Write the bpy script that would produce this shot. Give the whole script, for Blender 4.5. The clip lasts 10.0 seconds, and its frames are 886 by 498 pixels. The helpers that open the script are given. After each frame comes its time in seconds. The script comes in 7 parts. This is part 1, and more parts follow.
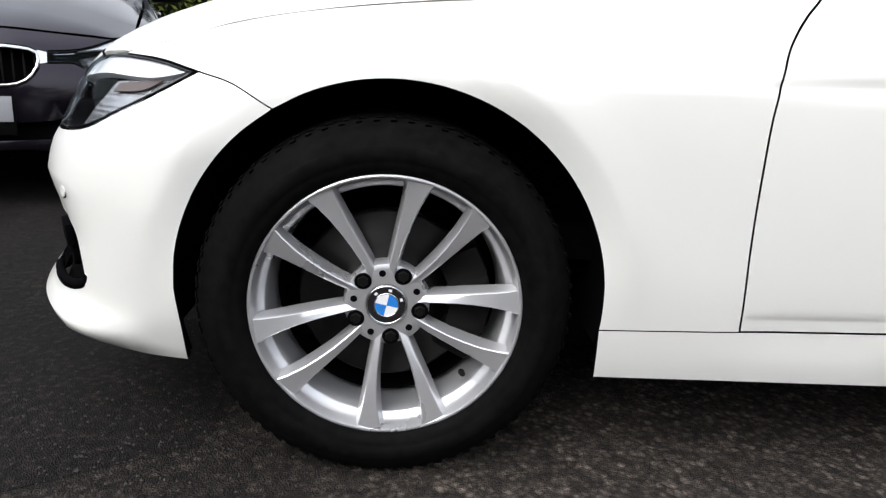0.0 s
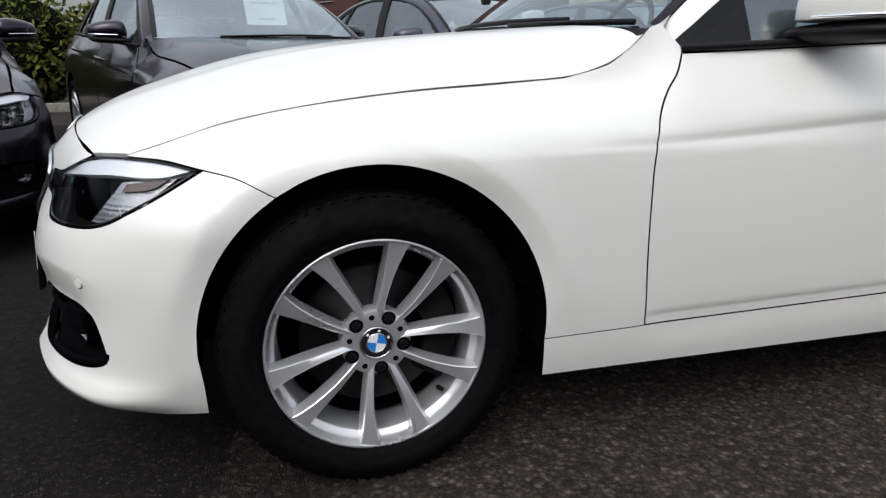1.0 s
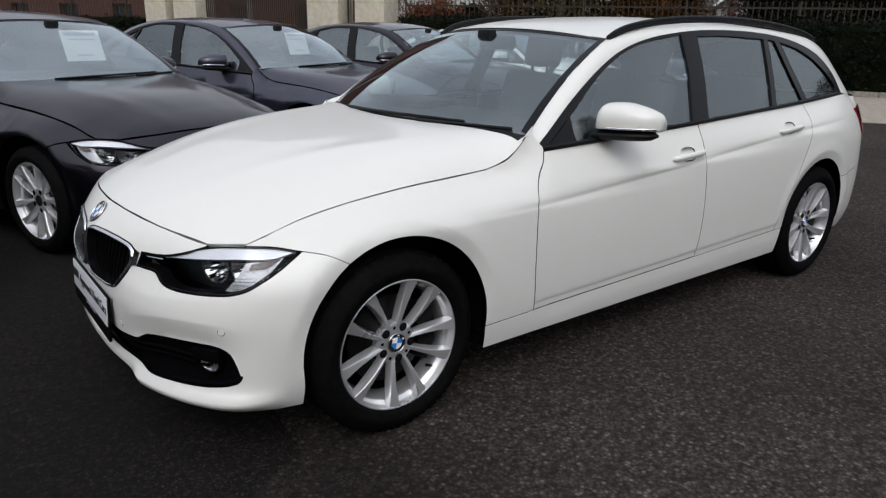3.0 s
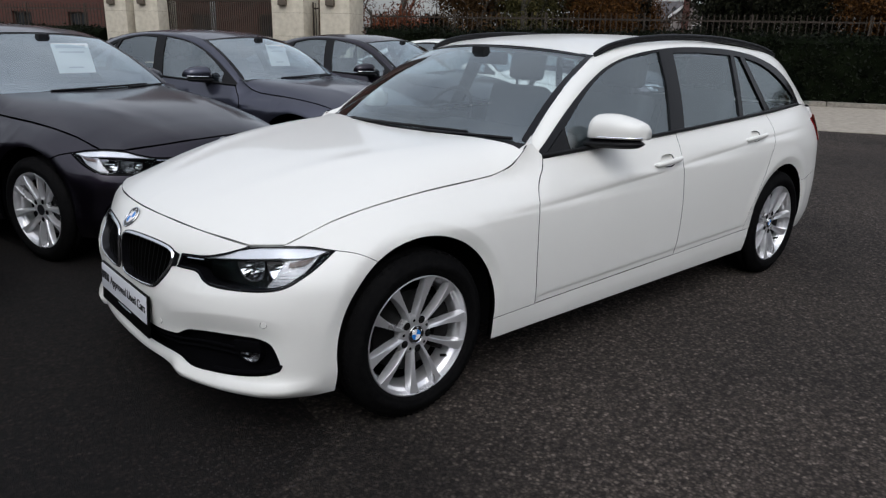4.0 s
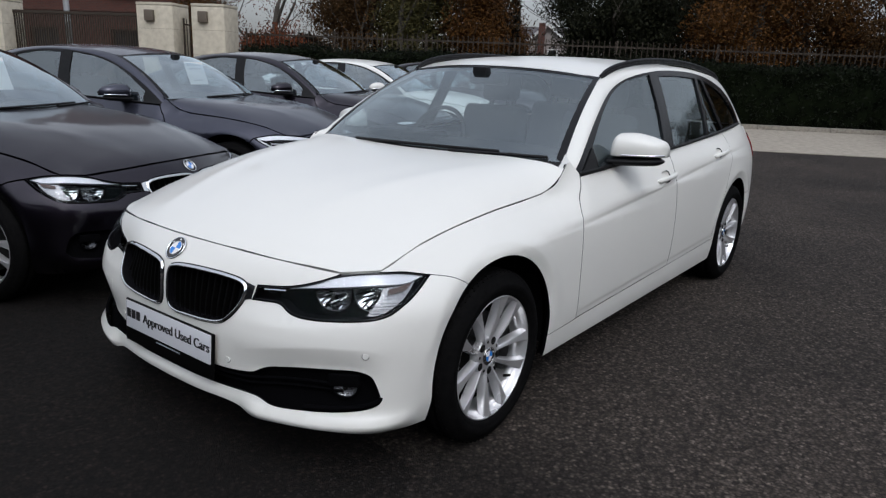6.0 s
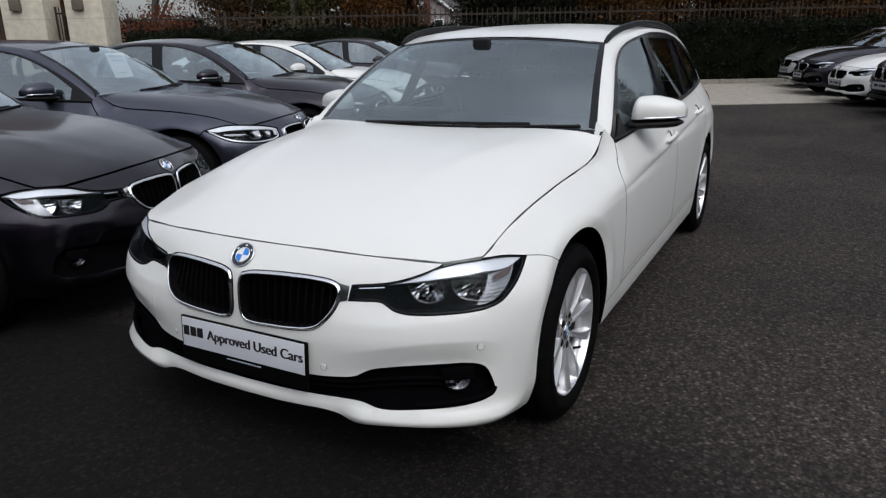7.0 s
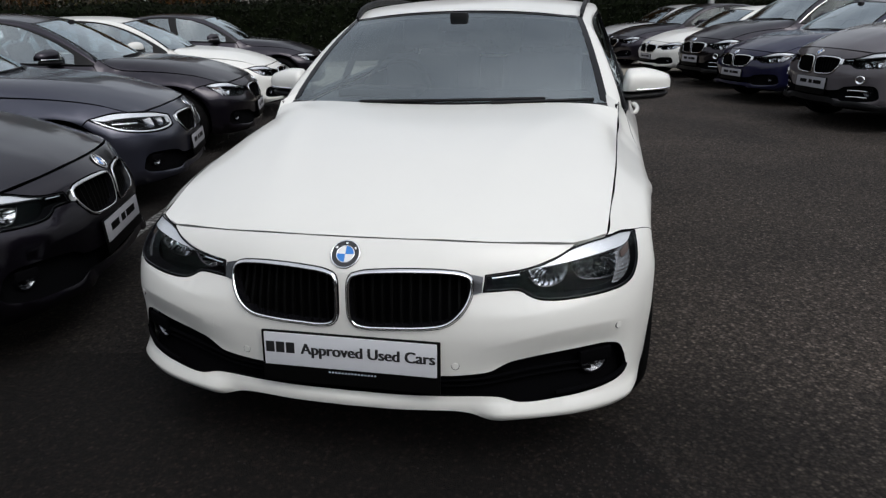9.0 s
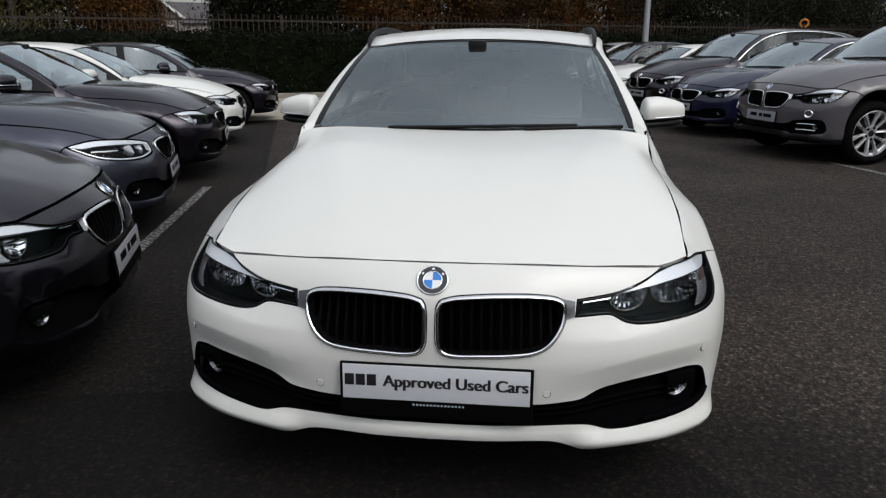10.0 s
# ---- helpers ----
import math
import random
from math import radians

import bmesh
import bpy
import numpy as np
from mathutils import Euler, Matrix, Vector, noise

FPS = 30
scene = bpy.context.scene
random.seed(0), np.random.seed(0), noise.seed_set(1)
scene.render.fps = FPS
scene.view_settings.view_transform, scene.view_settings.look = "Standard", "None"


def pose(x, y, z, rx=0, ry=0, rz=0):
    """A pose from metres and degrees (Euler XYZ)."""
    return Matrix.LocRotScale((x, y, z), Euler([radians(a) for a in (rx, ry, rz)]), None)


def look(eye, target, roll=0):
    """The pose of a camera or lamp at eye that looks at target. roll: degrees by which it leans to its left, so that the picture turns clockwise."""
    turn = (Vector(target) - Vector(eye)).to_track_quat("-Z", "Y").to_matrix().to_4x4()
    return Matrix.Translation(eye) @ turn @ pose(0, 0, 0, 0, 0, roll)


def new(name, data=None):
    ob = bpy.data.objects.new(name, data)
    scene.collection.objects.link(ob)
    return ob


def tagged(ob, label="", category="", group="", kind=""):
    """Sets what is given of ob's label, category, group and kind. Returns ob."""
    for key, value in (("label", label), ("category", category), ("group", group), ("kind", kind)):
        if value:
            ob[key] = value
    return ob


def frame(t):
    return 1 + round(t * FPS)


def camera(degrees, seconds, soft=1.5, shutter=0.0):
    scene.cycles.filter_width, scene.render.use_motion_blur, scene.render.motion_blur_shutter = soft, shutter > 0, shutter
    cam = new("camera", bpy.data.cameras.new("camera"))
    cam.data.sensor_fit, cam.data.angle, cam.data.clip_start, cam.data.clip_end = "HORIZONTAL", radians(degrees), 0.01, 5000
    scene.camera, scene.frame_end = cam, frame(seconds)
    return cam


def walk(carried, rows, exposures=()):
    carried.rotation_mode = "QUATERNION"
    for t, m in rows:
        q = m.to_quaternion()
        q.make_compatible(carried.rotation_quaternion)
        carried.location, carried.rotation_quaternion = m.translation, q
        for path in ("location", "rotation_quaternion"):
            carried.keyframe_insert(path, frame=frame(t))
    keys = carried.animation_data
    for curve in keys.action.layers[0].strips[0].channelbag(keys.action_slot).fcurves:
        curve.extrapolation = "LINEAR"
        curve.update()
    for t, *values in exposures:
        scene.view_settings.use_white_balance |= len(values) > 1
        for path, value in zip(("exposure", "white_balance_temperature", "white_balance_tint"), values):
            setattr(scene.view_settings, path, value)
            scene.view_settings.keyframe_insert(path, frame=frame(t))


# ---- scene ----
cam = camera(65.3, 10.0, soft=1.3)
PATH = [
    (0, (0.019, -1.962, 0.747), (0.143, -0.045, 0.191), 3.5),
    (0.5, (-0.078, -2.047, 0.827), (0.309, -0.173, 0.244), 2.4),
    (1, (-0.228, -2.164, 0.914), (0.292, -0.317, 0.351), 0.2),
    (1.5, (-0.384, -2.306, 1.005), (0.239, -0.492, 0.438), 1.4),
    (2, (-0.657, -2.444, 1.163), (0.211, -0.738, 0.585), 0.4),
    (2.5, (-0.962, -2.545, 1.251), (0.101, -0.947, 0.689), 2.3),
    (3, (-1.191, -2.61, 1.328), (-0.016, -1.108, 0.723), 1.2),
    (4.5, (-1.646, -2.67, 1.367), (-0.297, -1.298, 0.823), 0.5),
    (5, (-1.846, -2.495, 1.383), (-0.377, -1.242, 0.863), -1.9),
    (5.5, (-1.93, -2.322, 1.349), (-0.442, -1.084, 0.85), 1.3),
    (6.8, (-2.152, -1.659, 1.327), (-0.494, -0.696, 0.759), -0.3),
    (7, (-2.237, -1.554, 1.334), (-0.554, -0.642, 0.754), -1.1),
    (7.5, (-2.31, -1.385, 1.327), (-0.597, -0.541, 0.733), 0.7),
    (8, (-2.328, -1.107, 1.316), (-0.578, -0.386, 0.67), -1.2),
    (8.5, (-2.356, -0.878, 1.321), (-0.571, -0.244, 0.679), 0.1),
    (9, (-2.439, -0.654, 1.33), (-0.588, -0.257, 0.685), -1.0),
    (9.5, (-2.524, -0.445, 1.341), (-0.634, -0.126, 0.77), -0.2),
    (10, (-2.462, -0.225, 1.299), (-0.553, -0.012, 0.74), 0.0),
]
EXPOSURES = [(0.0, 0.36, 6500, 10), (0.5, -0.02, 6500, 10), (1.0, -0.28, 6480, 10), (2.0, -0.68, 6480, 11), (3.0, -0.64, 6450, 11), (4.5, -0.62, 6240, 11), (5.5, -0.65, 6220, 11), (7.5, -0.68, 6360, 11), (10.0, -0.67, 6540, 9)]
walk(cam, [(t, look(eye, target, roll)) for t, eye, target, roll in PATH], EXPOSURES)

# ---- world, sun and exposure ----
SUN_UP, SUN_AZ = 48.0, 220.0
world = bpy.data.worlds.new("overcast_sky")
scene.world = world
world.use_nodes = True
wn = world.node_tree.nodes
sky = wn.new("ShaderNodeTexSky")
sky.sky_type, sky.sun_disc = "NISHITA", False
sky.sun_elevation, sky.sun_rotation = radians(SUN_UP), radians(SUN_AZ)
sky.air_density, sky.dust_density, sky.ozone_density = 1.0, 1.5, 1.0
# cloud layer: the clear sky greyed by broken cloud
grey = wn.new("ShaderNodeHueSaturation")
grey.inputs["Saturation"].default_value = 0.23
cloud = wn.new("ShaderNodeTexNoise")
cloud.inputs["Scale"].default_value, cloud.inputs["Detail"].default_value = 2.2, 6.0
coord = wn.new("ShaderNodeTexCoord")
ramp = wn.new("ShaderNodeValToRGB")
ramp.color_ramp.elements[0].position, ramp.color_ramp.elements[1].position = 0.36, 0.66
ramp.color_ramp.elements[0].color, ramp.color_ramp.elements[1].color = (0.84, 0.86, 0.89, 1), (1.22, 1.215, 1.205, 1)
mixed = wn.new("ShaderNodeMixRGB")
mixed.blend_type = "MULTIPLY"
mixed.inputs[0].default_value = 1.0
# an overcast sky is about three times as bright overhead as at the horizon
xyz = wn.new("ShaderNodeSeparateXYZ")
rise = wn.new("ShaderNodeMapRange")
rise.inputs["From Min"].default_value, rise.inputs["From Max"].default_value = 0.0, 1.0
rise.inputs["To Min"].default_value, rise.inputs["To Max"].default_value = 0.55, 3.6
shaded = wn.new("ShaderNodeMixRGB")
shaded.blend_type = "MULTIPLY"
shaded.inputs[0].default_value = 1.0
wl = world.node_tree.links
wl.new(coord.outputs["Generated"], xyz.inputs[0])
wl.new(xyz.outputs["Z"], rise.inputs["Value"])
wl.new(mixed.outputs[0], shaded.inputs[1])
wl.new(rise.outputs[0], shaded.inputs[2])
wl.new(coord.outputs["Generated"], cloud.inputs["Vector"])
wl.new(cloud.outputs["Fac"], ramp.inputs[0])
wl.new(sky.outputs[0], grey.inputs["Color"])
wl.new(grey.outputs[0], mixed.inputs[1])
wl.new(ramp.outputs[0], mixed.inputs[2])
wl.new(shaded.outputs[0], wn["Background"].inputs["Color"])
wn["Background"].inputs["Strength"].default_value = 0.15

sun_data = bpy.data.lights.new("sun", "SUN")
sun_data.energy, sun_data.angle, sun_data.color = 0.6, radians(30), (1.0, 0.97, 0.93)
sun = new("sun", sun_data)
sun.matrix_world = pose(0, 0, 20) @ look((0, 0, 0), (-math.sin(radians(SUN_AZ)) * math.cos(radians(SUN_UP)), -math.cos(radians(SUN_AZ)) * math.cos(radians(SUN_UP)), -math.sin(radians(SUN_UP))))

# ---- materials ----
def material(name, color, rough=0.5, metal=0.0, spec=0.5, coat=0.0, alpha=1.0):
    m = bpy.data.materials.new(name)
    m.use_nodes = True
    b = m.node_tree.nodes["Principled BSDF"]
    b.inputs["Base Color"].default_value = (*color, 1)
    b.inputs["Roughness"].default_value, b.inputs["Metallic"].default_value = rough, metal
    b.inputs["Specular IOR Level"].default_value = spec
    b.inputs["Coat Weight"].default_value, b.inputs["Coat Roughness"].default_value = coat, 0.03
    return m


def node(m, kind, **values):
    n = m.node_tree.nodes.new(kind)
    for key, value in values.items():
        n.inputs[key].default_value = value
    return n


def join(m, out, to):
    m.node_tree.links.new(out, to)


def ramped(m, fac, stops):
    r = m.node_tree.nodes.new("ShaderNodeValToRGB")
    e = r.color_ramp.elements
    while len(e) < len(stops):
        e.new(0.5)
    for el, (p, c) in zip(e, stops):
        el.position, el.color = p, (*c, 1)
    join(m, fac, r.inputs[0])
    return r.outputs[0]


def grained(m, scale, amount, stops=None, detail=6.0, rough=None, dist=0.01):
    """Noise of that many features a metre: colour, relief and, where given, a roughness range."""
    bsdf = m.node_tree.nodes["Principled BSDF"]
    tc = m.node_tree.nodes.new("ShaderNodeTexCoord")
    n = node(m, "ShaderNodeTexNoise", Scale=scale, Detail=detail)
    join(m, tc.outputs["Object"], n.inputs["Vector"])
    if stops:
        join(m, ramped(m, n.outputs["Fac"], stops), bsdf.inputs["Base Color"])
    if amount:
        bump = node(m, "ShaderNodeBump", Strength=amount, Distance=dist)
        join(m, n.outputs["Fac"], bump.inputs["Height"])
        join(m, bump.outputs[0], bsdf.inputs["Normal"])
    if rough:
        mr = node(m, "ShaderNodeMapRange", **{"From Min": 0.3, "From Max": 0.7, "To Min": rough[0], "To Max": rough[1]})
        n2 = node(m, "ShaderNodeTexNoise", Scale=scale * 0.13, Detail=4.0)
        join(m, tc.outputs["Object"], n2.inputs["Vector"])
        join(m, n2.outputs["Fac"], mr.inputs["Value"])
        join(m, mr.outputs[0], bsdf.inputs["Roughness"])
    return m


def paint(name, color, rough=0.32, coat=1.0, dust=0.1, metal=0.0):
    """Car paint: base with fine flake, clear coat, a thin uneven film of dust."""
    m = material(name, color, rough, metal, 0.4 if max(color) > 0.3 else 0.08, coat)
    b = m.node_tree.nodes["Principled BSDF"]
    tc = m.node_tree.nodes.new("ShaderNodeTexCoord")
    n = node(m, "ShaderNodeTexNoise", Scale=2.3, Detail=7.0, Roughness=0.65)
    join(m, tc.outputs["Object"], n.inputs["Vector"])
    d = [c * (1 - dust) + 0.20 * dust for c in color]
    join(m, ramped(m, n.outputs["Fac"], [(0.35, color), (0.8, d)]), b.inputs["Base Color"])
    mr = node(m, "ShaderNodeMapRange", **{"From Min": 0.3, "From Max": 0.75, "To Min": 0.01, "To Max": 0.07} if max(color) > 0.3 else {"From Min": 0.3, "From Max": 0.75, "To Min": 0.06, "To Max": 0.16})
    join(m, n.outputs["Fac"], mr.inputs["Value"])
    join(m, mr.outputs[0], b.inputs["Coat Roughness"])
    return m


def glazing(name, tint, rough=0.0, gloss=0.09, ior=1.5, edge=1.0):
    m = bpy.data.materials.new(name)
    m.use_nodes = True
    nt = m.node_tree
    nt.nodes.remove(nt.nodes["Principled BSDF"])
    clear = node(m, "ShaderNodeBsdfTransparent", Color=(*tint, 1))
    shine = node(m, "ShaderNodeBsdfGlossy", Roughness=rough, Color=(0.88, 0.97, 1.0, 1))
    # the same gloss from either side of the thin pane
    facing = node(m, "ShaderNodeLayerWeight", Blend=0.5)
    fres = nt.nodes.new("ShaderNodeMath")
    fres.operation = "POWER"
    fres.inputs[1].default_value = 5.0
    join(m, facing.outputs["Facing"], fres.inputs[0])
    soft = nt.nodes.new("ShaderNodeMath")
    soft.operation = "MULTIPLY"
    soft.inputs[1].default_value = edge
    join(m, fres.outputs[0], soft.inputs[0])
    fres = soft
    gloss = gloss + ((ior - 1) / (ior + 1)) ** 2
    add = nt.nodes.new("ShaderNodeMath")
    add.operation, add.use_clamp = "ADD", True
    add.inputs[1].default_value = gloss
    mix = nt.nodes.new("ShaderNodeMixShader")
    join(m, fres.outputs[0], add.inputs[0])
    join(m, add.outputs[0], mix.inputs[0])
    join(m, clear.outputs[0], mix.inputs[1])
    join(m, shine.outputs[0], mix.inputs[2])
    join(m, mix.outputs[0], nt.nodes["Material Output"].inputs["Surface"])
    return m


WHITE = paint("white_paint", (0.747, 0.742, 0.702), 0.35, 0.55, 0.03)
BLACK = paint("black_paint", (0.0165, 0.0132, 0.0205), 0.33, 0.80, 0.002, 0.94)
GREY = paint("grey_paint", (0.047, 0.049, 0.069), 0.36, 0.85, 0.01, 0.8)
NAVY = paint("navy_paint", (0.007, 0.0075, 0.030), 0.3, 0.85, 0.01)
TAUPE = paint("taupe_paint", (0.088, 0.080, 0.088), 0.3, 1.0, 0.05)
SILVER = paint("silver_paint", (0.42, 0.42, 0.42), 0.3, 1.0, 0.05)
GLASS = glazing("car_glass", (0.90, 0.965, 0.955), 0.0, 0.17)
PRIVACY = glazing("side_glass", (0.70, 0.80, 0.83), 0.0, 0.155)
PARKED_GLASS = glazing("parked_car_glass", (0.90, 0.965, 0.955), 0.0, 0.35)
TINTED = glazing("tinted_glass", (0.12, 0.125, 0.13), 0.0, 0.0, 1.4, 0.3)
LENS = glazing("lamp_lens", (0.95, 0.96, 0.97), 0.0, -0.006, 1.25, 0.3)
CHROME = material("chrome", (0.80, 0.80, 0.80), 0.08, 1.0)
ALLOY = grained(material("silver_alloy", (0.66, 0.66, 0.67), 0.32, 0.72), 40, 0.0, None, rough=(0.24, 0.38))
TRIM = grained(material("black_plastic", (0.006, 0.006, 0.0068), 0.5, 0.0, 0.22), 260, 0.15, None, dist=0.002, rough=(0.42, 0.6))
PIANO = material("gloss_black", (0.005, 0.005, 0.006), 0.16, 0.0, 0.22)
# near black: the shade of gaps, liners and intakes is put into this colour
DARK = material("cavity_shade", (0.0025, 0.0025, 0.003), 0.95, 0.0, 0.02)
RUBBER = grained(material("tyre_rubber", (0.005, 0.005, 0.005), 0.6, 0.0, 0.025), 60, 0.2, [(0.3, (0.0028, 0.0028, 0.0030)), (0.75, (0.0070, 0.0068, 0.0068))], dist=0.002, rough=(0.55, 0.8))
# steel far below its own tone: shade behind the spokes is in the colour
STEEL = grained(material("shaded_steel", (0.007, 0.0066, 0.0062), 0.6, 0.1, 0.12), 90, 0.1, None, rough=(0.35, 0.6), dist=0.001)
CLOTH = grained(material("seat_cloth", (0.060, 0.060, 0.064), 0.9), 300, 0.3, None, dist=0.002)
LINING = material("roof_lining", (0.35, 0.35, 0.34), 0.95)
REFLECT = material("lamp_reflector", (0.88, 0.89, 0.91), 0.18, 1.0)
SLAT = material("grille_black", (0.003, 0.003, 0.003), 0.45, 0.0, 0.05)
BOWL = material("lamp_bowl", (0.86, 0.87, 0.89), 0.07, 1.0)
# plain chrome whose dark reflection of the ground is put into the colour
CHROME_DIMMED = material("chrome_dark_reflection", (0.15, 0.15, 0.155), 0.16, 1.0)
FARBOWL = material("dull_lamp_bowl", (0.16, 0.165, 0.175), 0.25, 1.0)
CORNER = grained(material("lamp_corner", (0.30, 0.304, 0.315), 0.25, 0.75), 240, 0.5, None, 2.0, dist=0.003)
DRL = material("lamp_eyebrow", (0.72, 0.735, 0.76), 0.22, 0.3)
ORANGE = grained(material("orange_plastic", (0.55, 0.20, 0.02), 0.5), 12, 0.05, None, rough=(0.4, 0.6))
AMBER = material("amber_lens", (0.075, 0.050, 0.042), 0.25)
RED = material("tail_red", (0.20, 0.008, 0.010), 0.12, 0.0, 0.5, 1.0)
PLATE = grained(material("plate_white", (0.62, 0.63, 0.66), 0.4), 30, 0.05, None, rough=(0.3, 0.5))
# plate white of the parked cars, darkened because those plates stand in shade
PLATE_SHADED = grained(material("plate_white_shaded", (0.30, 0.30, 0.32), 0.5), 30, 0.05, None, rough=(0.4, 0.6))
INK = material("black_ink", (0.012, 0.012, 0.013), 0.5)
BLUE = material("badge_blue", (0.02, 0.20, 0.62), 0.2, 0.0, 0.5, 0.5)
BADGEW = material("badge_white", (0.82, 0.82, 0.82), 0.2, 0.0, 0.5, 0.5)
BADGEB = material("badge_black", (0.012, 0.012, 0.014), 0.25, 0.0, 0.5, 0.5)
PAPER = material("paper", (0.75, 0.80, 0.82), 0.7)
PRINT = material("paper_print", (0.42, 0.48, 0.54), 0.7)
MIRROR = material("mirror_glass", (0.85, 0.86, 0.87), 0.02, 1.0)

# ---- geometry helpers ----
from mathutils.geometry import delaunay_2d_cdt


def pchip(xs, ys):
    """Monotone cubic through the knots."""
    xs, ys = np.asarray(xs, float), np.asarray(ys, float)
    h, d = np.diff(xs), np.diff(ys) / np.diff(xs)
    m = np.zeros_like(ys)
    m[0], m[-1] = d[0], d[-1]
    for k in range(1, len(xs) - 1):
        if d[k - 1] * d[k] > 0:
            w1, w2 = 2 * h[k] + h[k - 1], h[k] + 2 * h[k - 1]
            m[k] = (w1 + w2) / (w1 / d[k - 1] + w2 / d[k])

    def at(x):
        x = np.clip(np.asarray(x, float), xs[0], xs[-1])
        k = np.clip(np.searchsorted(xs, x) - 1, 0, len(h) - 1)
        t = (x - xs[k]) / h[k]
        return (ys[k] * (1 + 2 * t) * (1 - t) ** 2 + h[k] * m[k] * t * (1 - t) ** 2 + ys[k + 1] * t * t * (3 - 2 * t) + h[k] * m[k + 1] * t * t * (t - 1))

    return at


def curve(points, n=12):
    """A smooth open curve (centripetal) through points of any dimension."""
    p = np.asarray(points, float)
    if len(p) == 2:
        return p[0] + (p[1] - p[0]) * np.linspace(0, 1, n)[:, None]
    q = np.vstack([2 * p[0] - p[1], p, 2 * p[-1] - p[-2]])
    out = []
    for k in range(1, len(q) - 2):
        a, b, c, d = q[k - 1:k + 3]
        t1 = np.linalg.norm(b - a) ** 0.5 + 1e-9
        t2 = np.linalg.norm(c - b) ** 0.5 + 1e-9
        t3 = np.linalg.norm(d - c) ** 0.5 + 1e-9
        m1 = ((b - a) / t1 - (c - a) / (t1 + t2) + (c - b) / t2) * t2
        m2 = ((c - b) / t2 - (d - b) / (t2 + t3) + (d - c) / t3) * t2
        t = np.linspace(0, 1, n, endpoint=False)[:, None]
        out.append(b * (1 + 2 * t) * (1 - t) ** 2 + m1 * t * (1 - t) ** 2 + c * t * t * (3 - 2 * t) + m2 * t * t * (t - 1))
    out.append(p[-1:])
    return np.vstack(out)


def even(p, step):
    """The polyline resampled at about that step."""
    p = np.asarray(p, float)
    s = np.r_[0, np.cumsum(np.linalg.norm(np.diff(p, axis=0), axis=1))]
    n = max(2, int(round(s[-1] / step)) + 1)
    return np.stack([np.interp(np.linspace(0, s[-1], n), s, p[:, k]) for k in range(p.shape[1])], 1)


def loop(step, *segments):
    """A closed outline: each segment is a smooth run of points, with corners between them."""
    out = []
    for seg in segments:
        e = even(curve(seg), step)
        if out and np.linalg.norm(out[-1][-1] - e[0]) < step * 0.5:
            e = e[1:]
        out.append(e)
    p = np.vstack(out)
    if np.linalg.norm(p[0] - p[-1]) < step * 0.5:
        p = p[:-1]
    return p


def inside(poly, pts):
    x, y = pts[:, 0], pts[:, 1]
    hit = np.zeros(len(pts), bool)
    for (x0, y0), (x1, y1) in zip(poly, np.roll(poly, -1, 0)):
        if y0 != y1:
            hit ^= ((y0 > y) != (y1 > y)) & (x < (x1 - x0) * (y - y0) / (y1 - y0) + x0)
    return hit


def shrunk(poly, d):
    """The outline drawn inwards by d (outwards where negative)."""
    area = 0.5 * np.sum(poly[:, 0] * np.roll(poly[:, 1], -1) - np.roll(poly[:, 0], -1) * poly[:, 1])
    e1, e0 = np.roll(poly, -1, 0) - poly, poly - np.roll(poly, 1, 0)
    e1 /= np.linalg.norm(e1, axis=1)[:, None] + 1e-12
    e0 /= np.linalg.norm(e0, axis=1)[:, None] + 1e-12
    n = np.stack([-(e0 + e1)[:, 1], (e0 + e1)[:, 0]], 1)
    ln = np.linalg.norm(n, axis=1)[:, None]
    n = n / (ln + 1e-9) * np.clip(2 / (ln + 1e-9), 1, 2)
    return poly + n * d * (1 if area > 0 else -1)


